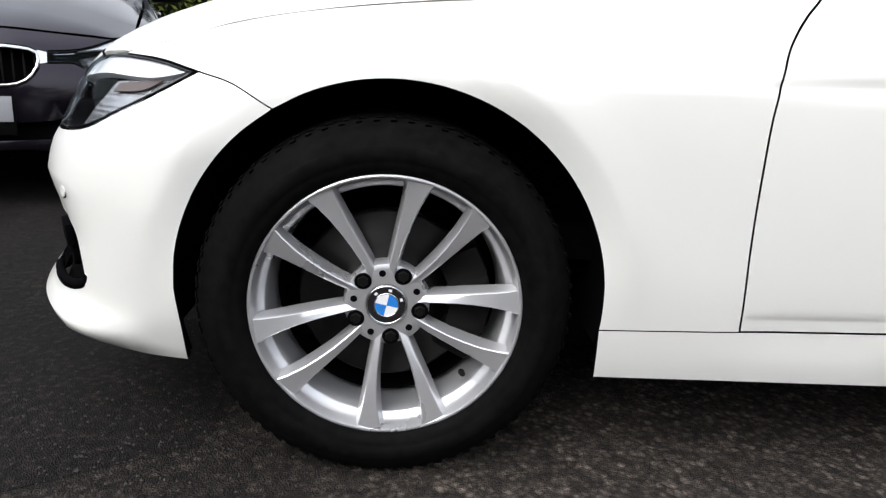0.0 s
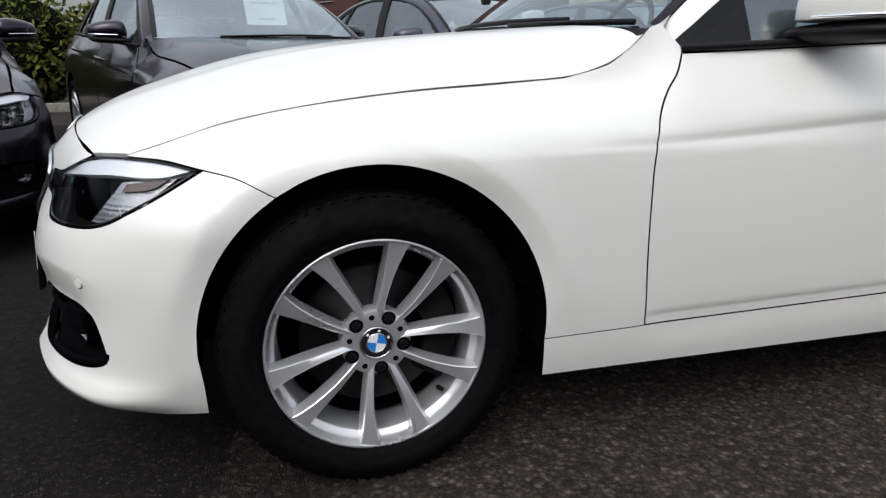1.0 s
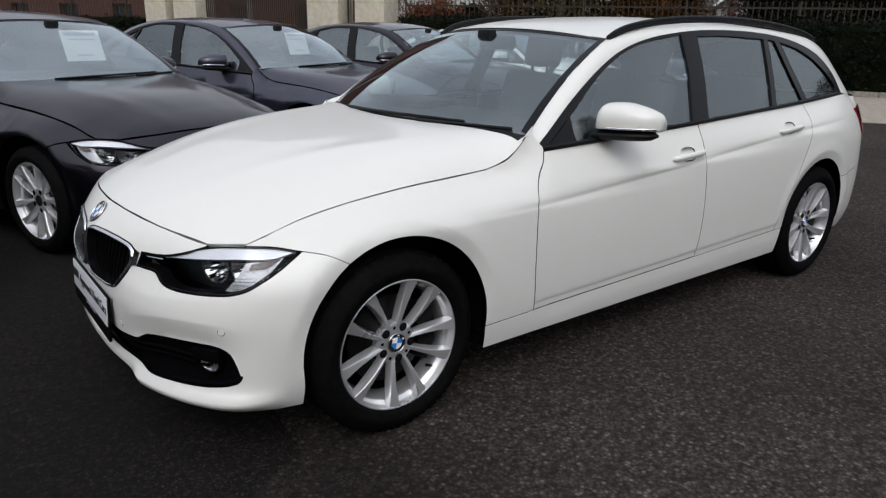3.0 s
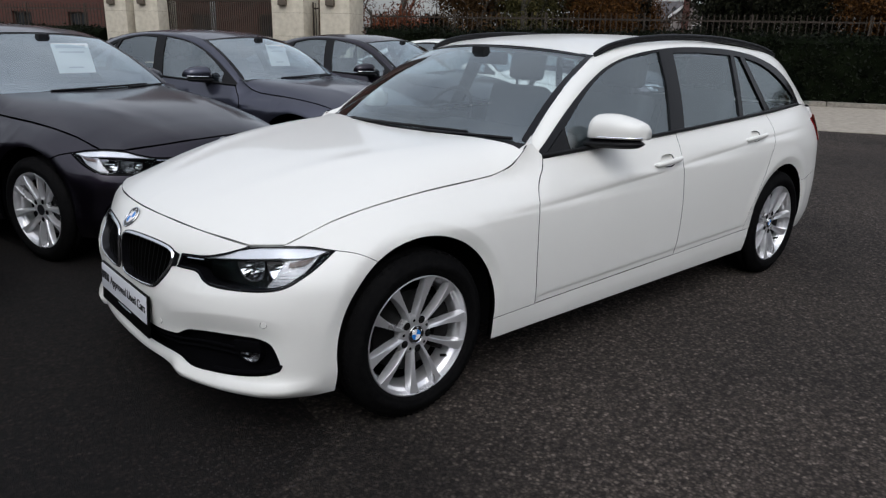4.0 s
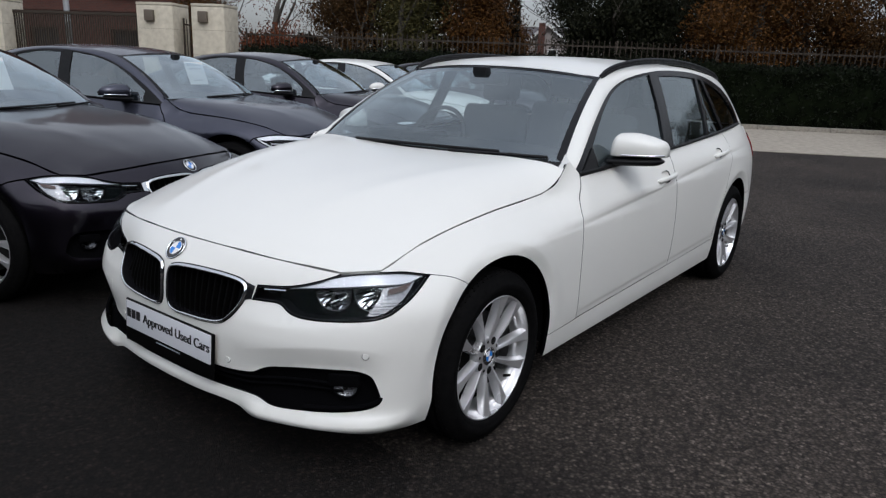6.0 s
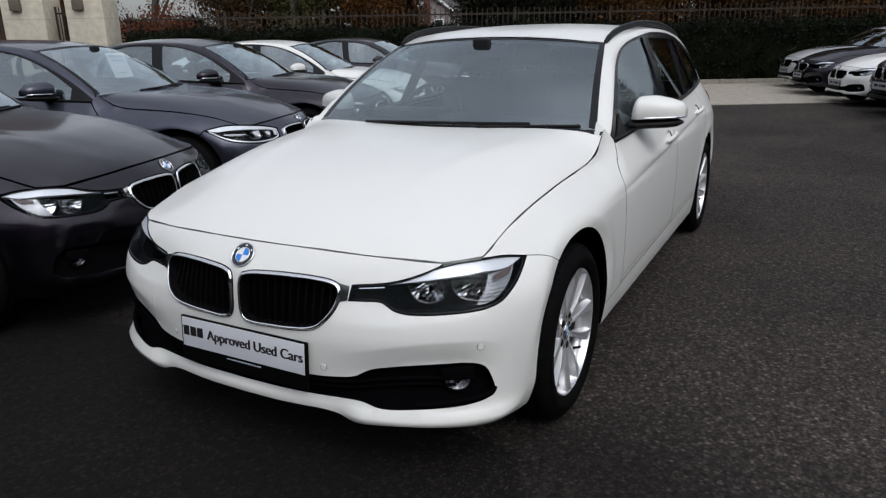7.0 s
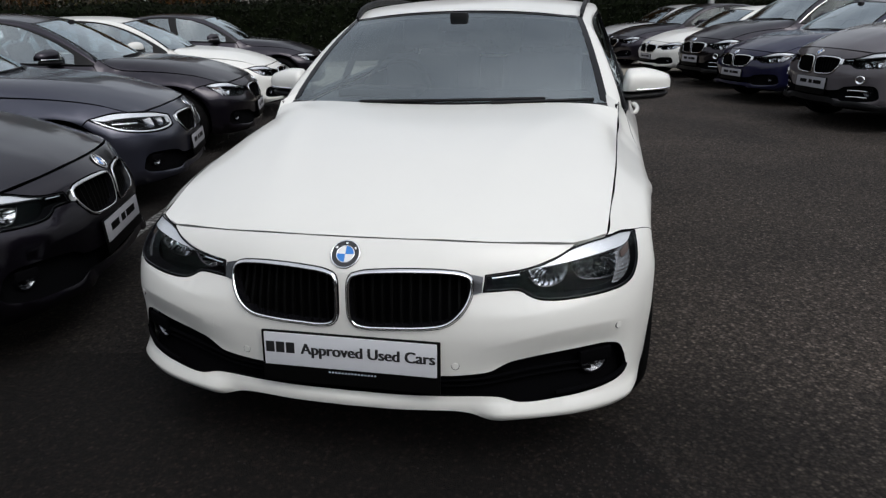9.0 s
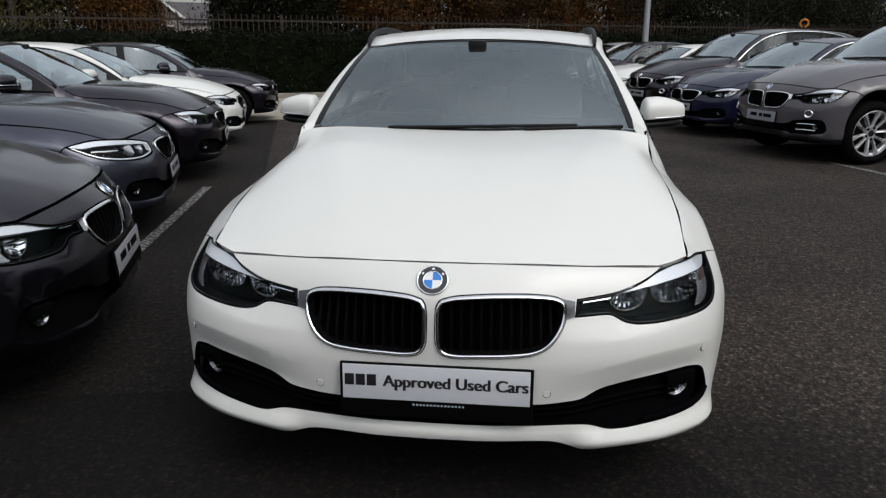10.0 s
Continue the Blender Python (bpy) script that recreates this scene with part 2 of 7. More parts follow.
def sheet(outline, holes, step, lines=()):
    """Triangles that fill an outline, with an even grid inside. Gives points, triangles and boundary loops (indices)."""
    loops = [outline, *holes]
    pts, edges, n = [], [], 0
    for lp in loops:
        pts.append(lp)
        edges += [(n + k, n + (k + 1) % len(lp)) for k in range(len(lp))]
        n += len(lp)
    lo, hi = outline.min(0), outline.max(0)
    gx, gy = np.meshgrid(np.arange(lo[0] + step / 2, hi[0], step), np.arange(lo[1] + step / 2, hi[1], step))
    gx[::2] += step * 0.25
    g = np.stack([gx.ravel(), gy.ravel()], 1)
    g = g[inside(outline, g)]
    for h in holes:
        g = g[~inside(h, g)]
    for ln in lines:
        ln = ln[inside(outline, ln)]
        for h in holes:
            ln = ln[~inside(h, ln)]
        if len(ln):
            near = (((ln[:, None] - np.vstack(pts[:len(loops)])[None]) ** 2).sum(-1).min(1) > 0.006 ** 2)
            if near.any():
                pts.append(ln[near])
    edge_pts = np.vstack(pts)
    if len(g):
        far = np.ones(len(g), bool)
        for k in range(0, len(edge_pts), 64):
            far &= (((g[:, None] - edge_pts[None, k:k + 64]) ** 2).sum(-1).min(1) > (0.45 * step) ** 2)
        g = g[far]
    every = np.vstack([edge_pts, g])
    v, _, f, vo, _, _ = delaunay_2d_cdt([Vector(p) for p in every], edges, [], 1, 1e-6)
    v = np.array([(p[0], p[1]) for p in v])
    f = np.array(f)
    c = v[f].mean(1)
    keep = inside(outline, c)
    for h in holes:
        keep &= ~inside(h, c)
    f = f[keep]
    area = np.cross(v[f[:, 1]] - v[f[:, 0]], v[f[:, 2]] - v[f[:, 0]])
    f = f[np.abs(area) > 1e-10]
    area = np.cross(v[f[:, 1]] - v[f[:, 0]], v[f[:, 2]] - v[f[:, 0]])
    f[area < 0] = f[area < 0][:, ::-1]
    cnt = {}
    for t in f:
        for k in range(3):
            e = (t[k], t[(k + 1) % 3])
            if (e[1], e[0]) in cnt:
                del cnt[(e[1], e[0])]
            else:
                cnt[e] = 1
    return v, f, list(cnt)


def mesh_of(name, verts, faces, mat, normals=None, smooth=True):
    me = bpy.data.meshes.new(name)
    me.from_pydata([tuple(map(float, v)) for v in verts], [], [tuple(map(int, f)) for f in faces])
    me.materials.append(mat)
    me.polygons.foreach_set("use_smooth", [smooth] * len(me.polygons))
    me.update()
    if normals is not None:
        me.normals_split_custom_set_from_vertices([tuple(map(float, n)) for n in normals])
    return me


def put(name, me, parent=None, label=""):
    ob = new(name, me)
    if parent is not None:
        ob.parent = parent
    if label:
        ob["label"] = label
    return ob


def skin(name, fn, outline, mat, parent, holes=(), step=0.03, depth=0.016, gap=0.0022, side=-1, both=False, label="", seam=None, lines=(), fold=None):
    """A panel: the part of the surface fn(p, q) inside an outline, with a folded edge. side -1 is as given, 1 its mirror image across
    the middle; both joins the two. seam: the p of the middle line, where no edge is folded."""
    outline = shrunk(outline, gap) if gap else outline
    if seam is not None:
        outline = outline.copy()
        near = np.abs(outline[:, 0] - seam) < max(0.006, 2.2 * gap)
        outline[near, 0] = seam
    v, f, rim = sheet(outline, [shrunk(h, -gap) if gap else h for h in holes], step, lines)
    e = 1e-3
    p3 = fn(v[:, 0], v[:, 1])
    nu = fn(v[:, 0] + e, v[:, 1]) - fn(v[:, 0] - e, v[:, 1])
    nv = fn(v[:, 0], v[:, 1] + e) - fn(v[:, 0], v[:, 1] - e)
    nrm = np.cross(nu, nv)
    nrm /= np.linalg.norm(nrm, axis=1)[:, None] + 1e-12
    verts, faces, norms = [p3], [f], [nrm]
    n = len(p3)
    if depth:
        cut = [(a, b) for a, b in rim if seam is None or not (abs(v[a, 0] - seam) < 1e-6 and abs(v[b, 0] - seam) < 1e-6)]
        a, b = np.array([c[0] for c in cut]), np.array([c[1] for c in cut])
        m = len(cut)
        out = np.cross(p3[b] - p3[a], nrm[a])
        out /= np.linalg.norm(out, axis=1)[:, None] + 1e-12
        pull = 0.0012
        verts += [p3[a], p3[b], p3[b] - nrm[b] * depth - out * pull, p3[a] - nrm[a] * depth - out * pull]
        norms += [out, out, out, out]
        k = np.arange(m) + n
        faces.append(np.stack([k, k + 3 * m, k + 2 * m], 1))
        faces.append(np.stack([k, k + 2 * m, k + m], 1))
    V, F, N = np.vstack(verts), np.vstack(faces), np.vstack(norms)
    slot = np.r_[np.zeros(len(f), int), np.ones(len(F) - len(f), int)]
    if side > 0 or both:
        V2, N2, F2 = V * (1, -1, 1), N * (1, -1, 1), F[:, ::-1]
        if both:
            twin = np.arange(len(V)) + len(V)
            if seam is not None:
                # the halves share the vertices of the middle line
                mid = np.where(np.abs(v[:, 0] - seam) < 1e-6)[0]
                twin[mid] = mid
                V[mid, 1] = 0.0
            F = np.vstack([F, twin[F2]])
            slot = np.r_[slot, slot]
            V, N = np.vstack([V, V2]), np.vstack([N, N2])
            used = np.unique(F)
            new_id = np.zeros(len(V), int)
            new_id[used] = np.arange(len(used))
            V, N, F = V[used], N[used], new_id[F]
        else:
            V, N, F = V2, N2, F2
    me = mesh_of(name, V, F, mat, N)
    if fold is not None:
        me.materials.append(fold)
        me.polygons.foreach_set("material_index", slot.tolist())
    return put(name, me, parent, label)


def lathe(profile, n=48, axis="y", closed=True):
    """Rings of (along the axis, radius) turned round the axis. Gives verts and faces."""
    prof = np.asarray(profile, float)
    t = np.linspace(0, 2 * np.pi, n, endpoint=False)
    rows = []
    for h, r in prof:
        ring = np.stack([r * np.cos(t), np.full(n, h), r * np.sin(t)], 1)
        rows.append(ring)
    V = np.vstack(rows)
    if axis == "z":
        V = V[:, [0, 2, 1]]
    if axis == "x":
        V = V[:, [1, 0, 2]]
    F = []
    for k in range(len(prof) - 1):
        for j in range(n):
            a, b = k * n + j, k * n + (j + 1) % n
            F.append((a, b, b + n, a + n))
    return V, F


def box_bm(bm, size, at=(0, 0, 0), bevel=0.0, turn=(0, 0, 0), seg=2):
    m = pose(*at, *turn) @ Matrix.Diagonal((*size, 1))
    r = bmesh.ops.create_cube(bm, size=1.0, matrix=m)
    if bevel:
        edges = {e for v in r["verts"] for e in v.link_edges}
        bmesh.ops.bevel(bm, geom=list(edges), offset=bevel, segments=seg, profile=0.6, affect="EDGES")


def part(name, bm, mat, parent=None, label="", smooth=True):
    """One mesh object from a bmesh."""
    me = bpy.data.meshes.new(name)
    bm.to_mesh(me)
    bm.free()
    me.materials.append(mat)
    me.polygons.foreach_set("use_smooth", [smooth] * len(me.polygons))
    if smooth:
        me.set_sharp_from_angle(angle=radians(38))
    return put(name, me, parent, label)


def box(name, size, at, mat, parent=None, label="", bevel=0.0, turn=(0, 0, 0)):
    bm = bmesh.new()
    box_bm(bm, size, at, bevel, turn)
    return part(name, bm, mat, parent, label)


def tube(name, points, radius, mat, parent=None, label="", flat=1.0, n=10, side=-1, up=(0, 0, 1)):
    """A rod along a curve, its section an ellipse (flat: height over width); radius may vary along it."""
    p = np.asarray(points, float)
    if side > 0:
        p = p * (1, -1, 1)
    r = np.broadcast_to(np.asarray(radius, float), (len(p),))
    t = np.gradient(p, axis=0)
    t /= np.linalg.norm(t, axis=1)[:, None]
    s = np.cross(t, up)
    s /= np.linalg.norm(s, axis=1)[:, None] + 1e-9
    u = np.cross(s, t)
    a = np.linspace(0, 2 * np.pi, n, endpoint=False)
    V = (p[:, None] + r[:, None, None] * (s[:, None] * np.cos(a)[None, :, None] + flat * u[:, None] * np.sin(a)[None, :, None])).reshape(-1, 3)
    F = [(k * n + j, k * n + (j + 1) % n, (k + 1) * n + (j + 1) % n, (k + 1) * n + j) for k in range(len(p) - 1) for j in range(n)]
    F += [tuple(range(n))[::-1], tuple((len(p) - 1) * n + j for j in range(n))]
    me = mesh_of(name, V, F, mat)
    me.set_sharp_from_angle(angle=radians(50))
    return put(name, me, parent, label)


def strip(name, c1, c2, mat, parent, bulge=0.0, n=6, side=-1, label="", out=(0, -1, 0.4)):
    """A skin between two curves with the same number of points, rounded outwards by bulge."""
    c1, c2 = np.asarray(c1, float), np.asarray(c2, float)
    o = np.asarray(out, float) / np.linalg.norm(out)
    t = np.linspace(0, 1, n)
    V = c1[:, None] * (1 - t)[None, :, None] + c2[:, None] * t[None, :, None] + (bulge * 4 * t * (1 - t))[None, :, None] * o
    m = len(c1)
    V = V.reshape(-1, 3)
    F = [(k * n + j, (k + 1) * n + j, (k + 1) * n + j + 1, k * n + j + 1) for k in range(m - 1) for j in range(n - 1)]
    if side > 0:
        V, F = V * (1, -1, 1), [f[::-1] for f in F]
    return put(name, mesh_of(name, V, F, mat), parent, label)

# ---- the car body as a surface ----
# Car frame: front axle over the origin, nose towards -x, left side towards -y.
PLAN = curve([(-0.765, 0.0), (-0.759, 0.16), (-0.740, 0.32), (-0.700, 0.50), (-0.640, 0.655), (-0.555, 0.775), (-0.44, 0.845), (-0.28, 0.880),
              (-0.05, 0.893), (0.3, 0.896), (0.65, 0.895), (1.5, 0.900), (2.4, 0.904), (2.85, 0.904), (3.2, 0.886), (3.42, 0.842), (3.60, 0.765),
              (3.74, 0.63), (3.825, 0.38), (3.855, 0.0)], 24)
_arc = np.r_[0, np.cumsum(np.linalg.norm(np.diff(PLAN, axis=0), axis=1))]
_zero = np.interp(0.0, PLAN[:300, 0], _arc[:300])
ARC = _arc - _zero
MID, END = ARC[0], ARC[-1]
_tan = np.gradient(PLAN, axis=0)
_tan /= np.linalg.norm(_tan, axis=1)[:, None]
_tan[0], _tan[-1] = (0, 1), (0, -1)
INWARD = np.stack([_tan[:, 1], -_tan[:, 0]], 1)


def plan(a):
    return np.stack([np.interp(a, ARC, PLAN[:, k]) for k in (0, 1)], -1), np.stack([np.interp(a, ARC, INWARD[:, k]) for k in (0, 1)], -1)


def A(x, y):
    """Where along the plan a point (x, half width) belongs."""
    return float(ARC[((PLAN - (x, y)) ** 2).sum(1).argmin()])


def depth_of(x, y):
    k = ((PLAN - (x, y)) ** 2).sum(1).argmin()
    return float(((np.array((x, y)) - PLAN[k]) * INWARD[k]).sum())


def AX(x):
    """The same for a point on the flank, by its x alone."""
    return np.interp(x, PLAN[:, 0], ARC)


# upright sections: how far the skin stands in from the plan, by height
SECTIONS = [
    (MID, pchip([0.15, 0.20, 0.235, 0.26, 0.29, 0.34, 0.42, 0.55, 0.60, 0.65, 0.692, 0.731, 0.80], [0.13, 0.055, 0.012, 0.006, 0.020, 0.016, 0.012, 0.016, 0.020, 0.032, 0.070, 0.112, 0.20])),
    (A(-0.70, 0.50), pchip([0.15, 0.185, 0.215, 0.25, 0.32, 0.47, 0.53, 0.60, 0.65, 0.70, 0.73, 0.80], [0.10, 0.035, 0.006, 0.0, 0.004, 0.0, 0.012, 0.050, 0.080, 0.118, 0.15, 0.24])),
    (A(-0.555, 0.775), pchip([0.15, 0.19, 0.22, 0.27, 0.40, 0.48, 0.53, 0.60, 0.65, 0.69, 0.72, 0.80], [0.08, 0.04, 0.012, 0.002, 0.002, 0.0, 0.006, 0.030, 0.062, 0.098, 0.13, 0.24])),
    (AX(-0.30), pchip([0.15, 0.19, 0.23, 0.30, 0.45, 0.56, 0.65, 0.69, 0.74, 0.78, 0.84], [0.07, 0.045, 0.03, 0.012, 0.0, 0.002, 0.028, 0.050, 0.092, 0.14, 0.22])),
    (AX(0.0), pchip([0.15, 0.30, 0.50, 0.66, 0.70, 0.74, 0.78, 0.82, 0.88], [0.06, 0.015, 0.0, 0.0, 0.008, 0.035, 0.080, 0.138, 0.20])),
    (AX(0.40), pchip([0.15, 0.20, 0.30, 0.42, 0.60, 0.70, 0.735, 0.78, 0.85, 0.90, 1.0], [0.06, 0.030, 0.012, 0.002, 0.0, 0.004, 0.018, 0.055, 0.128, 0.14, 0.16])),
    (AX(0.575), pchip([0.15, 0.20, 0.31, 0.42, 0.58, 0.70, 0.735, 0.78, 0.85, 0.905, 0.97, 1.05], [0.06, 0.029, 0.010, 0.001, -0.002, 0.001, 0.012, 0.042, 0.102, 0.124, 0.132, 0.155])),
    (AX(0.72), pchip([0.15, 0.20, 0.31, 0.42, 0.55, 0.70, 0.735, 0.80, 0.90, 0.97, 1.05], [0.06, 0.028, 0.010, 0.000, -0.004, -0.002, 0.008, 0.034, 0.088, 0.124, 0.16])),
    (AX(1.68), pchip([0.15, 0.20, 0.31, 0.42, 0.60, 0.775, 0.81, 0.87, 0.946, 1.05], [0.06, 0.030, 0.010, 0.002, -0.004, -0.002, 0.012, 0.036, 0.074, 0.11])),
    (AX(2.75), pchip([0.15, 0.20, 0.31, 0.45, 0.67, 0.83, 0.87, 0.92, 0.99, 1.08], [0.06, 0.029, 0.010, 0.0, -0.006, 0.0, 0.018, 0.050, 0.105, 0.15])),
    (AX(3.30), pchip([0.15, 0.20, 0.34, 0.50, 0.75, 0.88, 0.95, 1.01, 1.08], [0.09, 0.05, 0.01, 0.0, 0.012, 0.05, 0.09, 0.13, 0.18])),
    (AX(3.65), pchip([0.15, 0.20, 0.34, 0.50, 0.75, 0.88, 1.0, 1.08], [0.09, 0.05, 0.005, 0.0, 0.015, 0.05, 0.10, 0.14])),
    (END, pchip([0.15, 0.20, 0.34, 0.50, 0.70, 0.85, 1.0, 1.08], [0.12, 0.06, 0.0, 0.0, 0.03, 0.07, 0.12, 0.15])),
]
_sa = np.array([s[0] for s in SECTIONS])
# the upper edge of the lower body: bonnet line, then waistline
TOP = [(-0.655, 0.0, 0.731), (-0.640, 0.22, 0.728), (-0.600, 0.43, 0.716), (-0.535, 0.631, 0.703), (-0.451, 0.722, 0.712), (-0.345, 0.729, 0.745), (-0.27, 0.735, 0.769),
       (-0.134, 0.744, 0.796), (0.02, 0.752, 0.817), (0.13, 0.755, 0.828), (0.265, 0.760, 0.837), (0.44, 0.765, 0.850), (0.575, 0.772, 0.903), (0.72, 0.806, 0.9035), (1.69, 0.828, 0.946),
       (2.26, 0.820, 0.972), (2.8, 0.790, 0.993), (3.17, 0.757, 1.010)]
_ta = np.array([A(x, y) for x, y, z in TOP])
_ti = np.array([depth_of(x, y) for x, y, z in TOP])
top_z, top_in = pchip(_ta, [p[2] for p in TOP]), pchip(_ta, _ti)
ARCHES = ((0.005, 0.340, 0.358), (2.81, 0.340, 0.350))


crease_z = pchip([0.2, 0.6, 1.1, 1.67, 2.2, 2.6, 3.3], [0.715, 0.722, 0.752, 0.795, 0.838, 0.866, 0.895])


crease_front = pchip([0.0, 0.40, 0.44, 0.52, 0.60, 0.68, 0.75, 0.785, 0.81, 0.9], [0.40, 0.446, 0.455, 0.472, 0.487, 0.494, 0.494, 0.486, 0.468, 0.43])
ridge_front = pchip([0.0, 0.44, 0.55, 0.67, 0.765, 0.9], [0.51, 0.524, 0.539, 0.554, 0.565, 0.57])


def raw_inset(a, z):
    vals = np.stack([s(z) for _, s in SECTIONS], -1)
    k = np.clip(np.searchsorted(_sa, a) - 1, 0, len(_sa) - 2)
    rows = np.arange(len(a))
    h = _sa[k + 1] - _sa[k]
    t = (a - _sa[k]) / h
    y0, y1 = vals[rows, k], vals[rows, k + 1]
    d = (y1 - y0) / h
    km, kp = np.clip(k - 1, 0, None), np.clip(k + 2, None, len(_sa) - 1)
    d0 = np.where(k > 0, (y0 - vals[rows, km]) / np.maximum(_sa[k] - _sa[km], 1e-6), 0.0)
    d2 = np.where(k < len(_sa) - 2, (vals[rows, kp] - y1) / np.maximum(_sa[kp] - _sa[k + 1], 1e-6), 0.0)
    m0 = np.where(d0 * d > 0, 2 * d0 * d / (d0 + d + 1e-12), 0)
    m1 = np.where(d2 * d > 0, 2 * d2 * d / (d2 + d + 1e-12), 0)
    return y0 * (1 + 2 * t) * (1 - t) ** 2 + h * m0 * t * (1 - t) ** 2 + y1 * t * t * (3 - 2 * t) + h * m1 * t * t * (t - 1)


def inset(a, z):
    a, z = np.atleast_1d(np.asarray(a, float)), np.atleast_1d(np.asarray(z, float))
    i = raw_inset(a, z)
    zt = top_z(a)
    fix = top_in(a) - raw_inset(a, zt)
    w = np.clip((z - (zt - 0.16)) / 0.16, 0, 1)
    i = i + fix * w * w * (3 - 2 * w) * (a < _ta[-1] + 0.3)
    x = np.interp(a, ARC, PLAN[:, 0])
    for cx, cz, r in ARCHES:
        q = np.hypot(x - cx, z - cz)
        flare = np.clip((0.075 - np.abs(q - r - 0.046)) / 0.075, 0, 1)
        # a flat flange round the opening, turned slightly under
        flange = np.clip((r + 0.046 - q) / 0.046, 0, 1)
        i = i + (0.0085 * flange - 0.0060 * flare * flare * (3 - 2 * flare)) * (np.abs(x - cx) < 0.6) * np.clip((z - 0.32) / 0.15, 0, 1)
    # splitter: outboard of the plate the lip swells forward
    y_ = np.interp(a, ARC, PLAN[:, 1])
    s_ = np.clip((y_ - 0.36) / 0.09, 0, 1)
    i = i - 0.026 * s_ * s_ * (3 - 2 * s_) * np.exp(-((z - 0.240) / 0.030) ** 2) * np.clip((-0.40 - x) / 0.12, 0, 1)
    # wing: a narrow edge beside the bonnet with a hollow under it
    up = z - (zt - 0.013)
    i = i + (0.0030 * np.exp(-((up + 0.036) / 0.022) ** 2) - 0.0034 * np.exp(-np.abs(up) / 0.012)) * np.clip((x + 0.36) / 0.15, 0, 1) * np.clip((0.62 - x) / 0.2, 0, 1)
    # bumper: a ridge below the lamp, and a crease under which the face turns in towards the intake
    f_ = np.clip((y_ - 0.30) / 0.24, 0, 1) * np.clip((-0.43 - x) / 0.07, 0, 1) * np.clip((0.815 - y_) / 0.09, 0, 1)
    i = i + f_ * 0.25 * np.clip(crease_front(y_) - z, 0, 0.07) * np.clip((z - 0.29) / 0.10, 0, 1)
    i = i + f_ * 0.14 * np.clip(z - ridge_front(y_), 0, 0.03)
    # shoulder line: a ledge with a hollow under it
    cz = crease_z(x)
    low = cz - z
    led = np.where(low > 0, np.exp(-np.clip(low, 0, None) / 0.080), np.exp(np.clip(low, None, 0) / 0.010))
    i = i + 0.0075 * led * np.clip((x - 0.22) / 0.5, 0, 1) * np.clip((3.3 - x) / 0.5, 0, 1)
    # lip along the foot of the doors
    low = 0.302 + 0.021 * (x - 0.36) + 0.027 - z
    led = np.where(low > 0, 1.0, np.exp(np.clip(low, None, 0) / 0.005)) * np.clip(1.6 - low / 0.05, 0, 1)
    i = i + 0.0032 * led * np.clip((x - 0.58) / 0.08, 0, 1) * np.clip((2.5 - x) / 0.15, 0, 1)
    return i


def body(a, z, lift=0.0):
    a, z = np.atleast_1d(np.asarray(a, float)), np.atleast_1d(np.asarray(z, float))
    p, n = plan(np.clip(a, MID, END))
    over = np.clip(MID - a, 0, None)
    q = p + n * (inset(np.clip(a, MID, END), z) - lift)[:, None]
    return np.stack([q[:, 0], -(q[:, 1] - over), z], -1)


waist_z = pchip([0.5, 0.69, 1.69, 2.26, 2.8, 3.2, 3.5], [0.893, 0.902, 0.946, 0.972, 0.993, 1.010, 1.015])
waist_y = pchip([0.5, 0.6, 0.69, 0.75, 1.2, 1.69, 2.26, 2.8, 3.2, 3.5], [0.765, 0.777, 0.799, 0.809, 0.824, 0.830, 0.822, 0.792, 0.752, 0.70])
lean_in = pchip([0.5, 0.9, 1.25, 1.7, 2.8, 3.2, 3.5], [0.48, 0.52, 0.56, 0.43, 0.44, 0.40, 0.36])


def cabin(x, z, lift=0.0):
    """The side of the cabin above the waist."""
    x, z = np.atleast_1d(np.asarray(x, float)), np.atleast_1d(np.asarray(z, float))
    u = z - waist_z(x)
    y = waist_y(x) - lean_in(x) * u + 0.10 * u * (0.42 - u)
    return np.stack([x, -(y + lift), z + lift * 0.4], -1)


bonnet_mid = pchip([-0.67, -0.655, -0.60, -0.52, -0.43, -0.30, -0.19, 0.06, 0.41, 0.62], [0.722, 0.731, 0.762, 0.797, 0.828, 0.868, 0.893, 0.926, 0.956, 0.970])
bonnet_edge_y = pchip([-0.67, -0.451, -0.27, 0.02, 0.265, 0.44, 0.535, 0.588, 0.612, 0.64], [0.70, 0.722, 0.735, 0.752, 0.760, 0.765, 0.768, 0.769, 0.765, 0.755])
bonnet_edge_z = pchip([-0.67, -0.535, -0.451, -0.345, -0.27, -0.134, 0.02, 0.13, 0.265, 0.44, 0.535, 0.588, 0.612, 0.64], [0.640, 0.690, 0.712, 0.745, 0.769, 0.796, 0.817, 0.828, 0.837, 0.850, 0.878, 0.914, 0.934, 0.948])


front_x = pchip([0.0, 0.22, 0.43, 0.631, 0.74], [-0.655, -0.640, -0.600, -0.535, -0.44])
front_z = pchip([0.0, 0.22, 0.43, 0.631, 0.74], [0.731, 0.728, 0.716, 0.703, 0.71])


def bonnet(x, y, lift=0.0):
    """The bonnet; y is the half width here."""
    x, y = np.atleast_1d(np.asarray(x, float)), np.atleast_1d(np.asarray(y, float))
    p = bonnet_raw(x, y, lift)
    xf = front_x(np.abs(y))
    fix = front_z(np.abs(y)) - bonnet_raw(xf, y)[:, 2]
    p[:, 2] += fix * np.exp(-np.clip(x - xf, 0, None) / 0.10) * np.clip((0.735 - np.abs(y)) / 0.1, 0, 1)
    return p


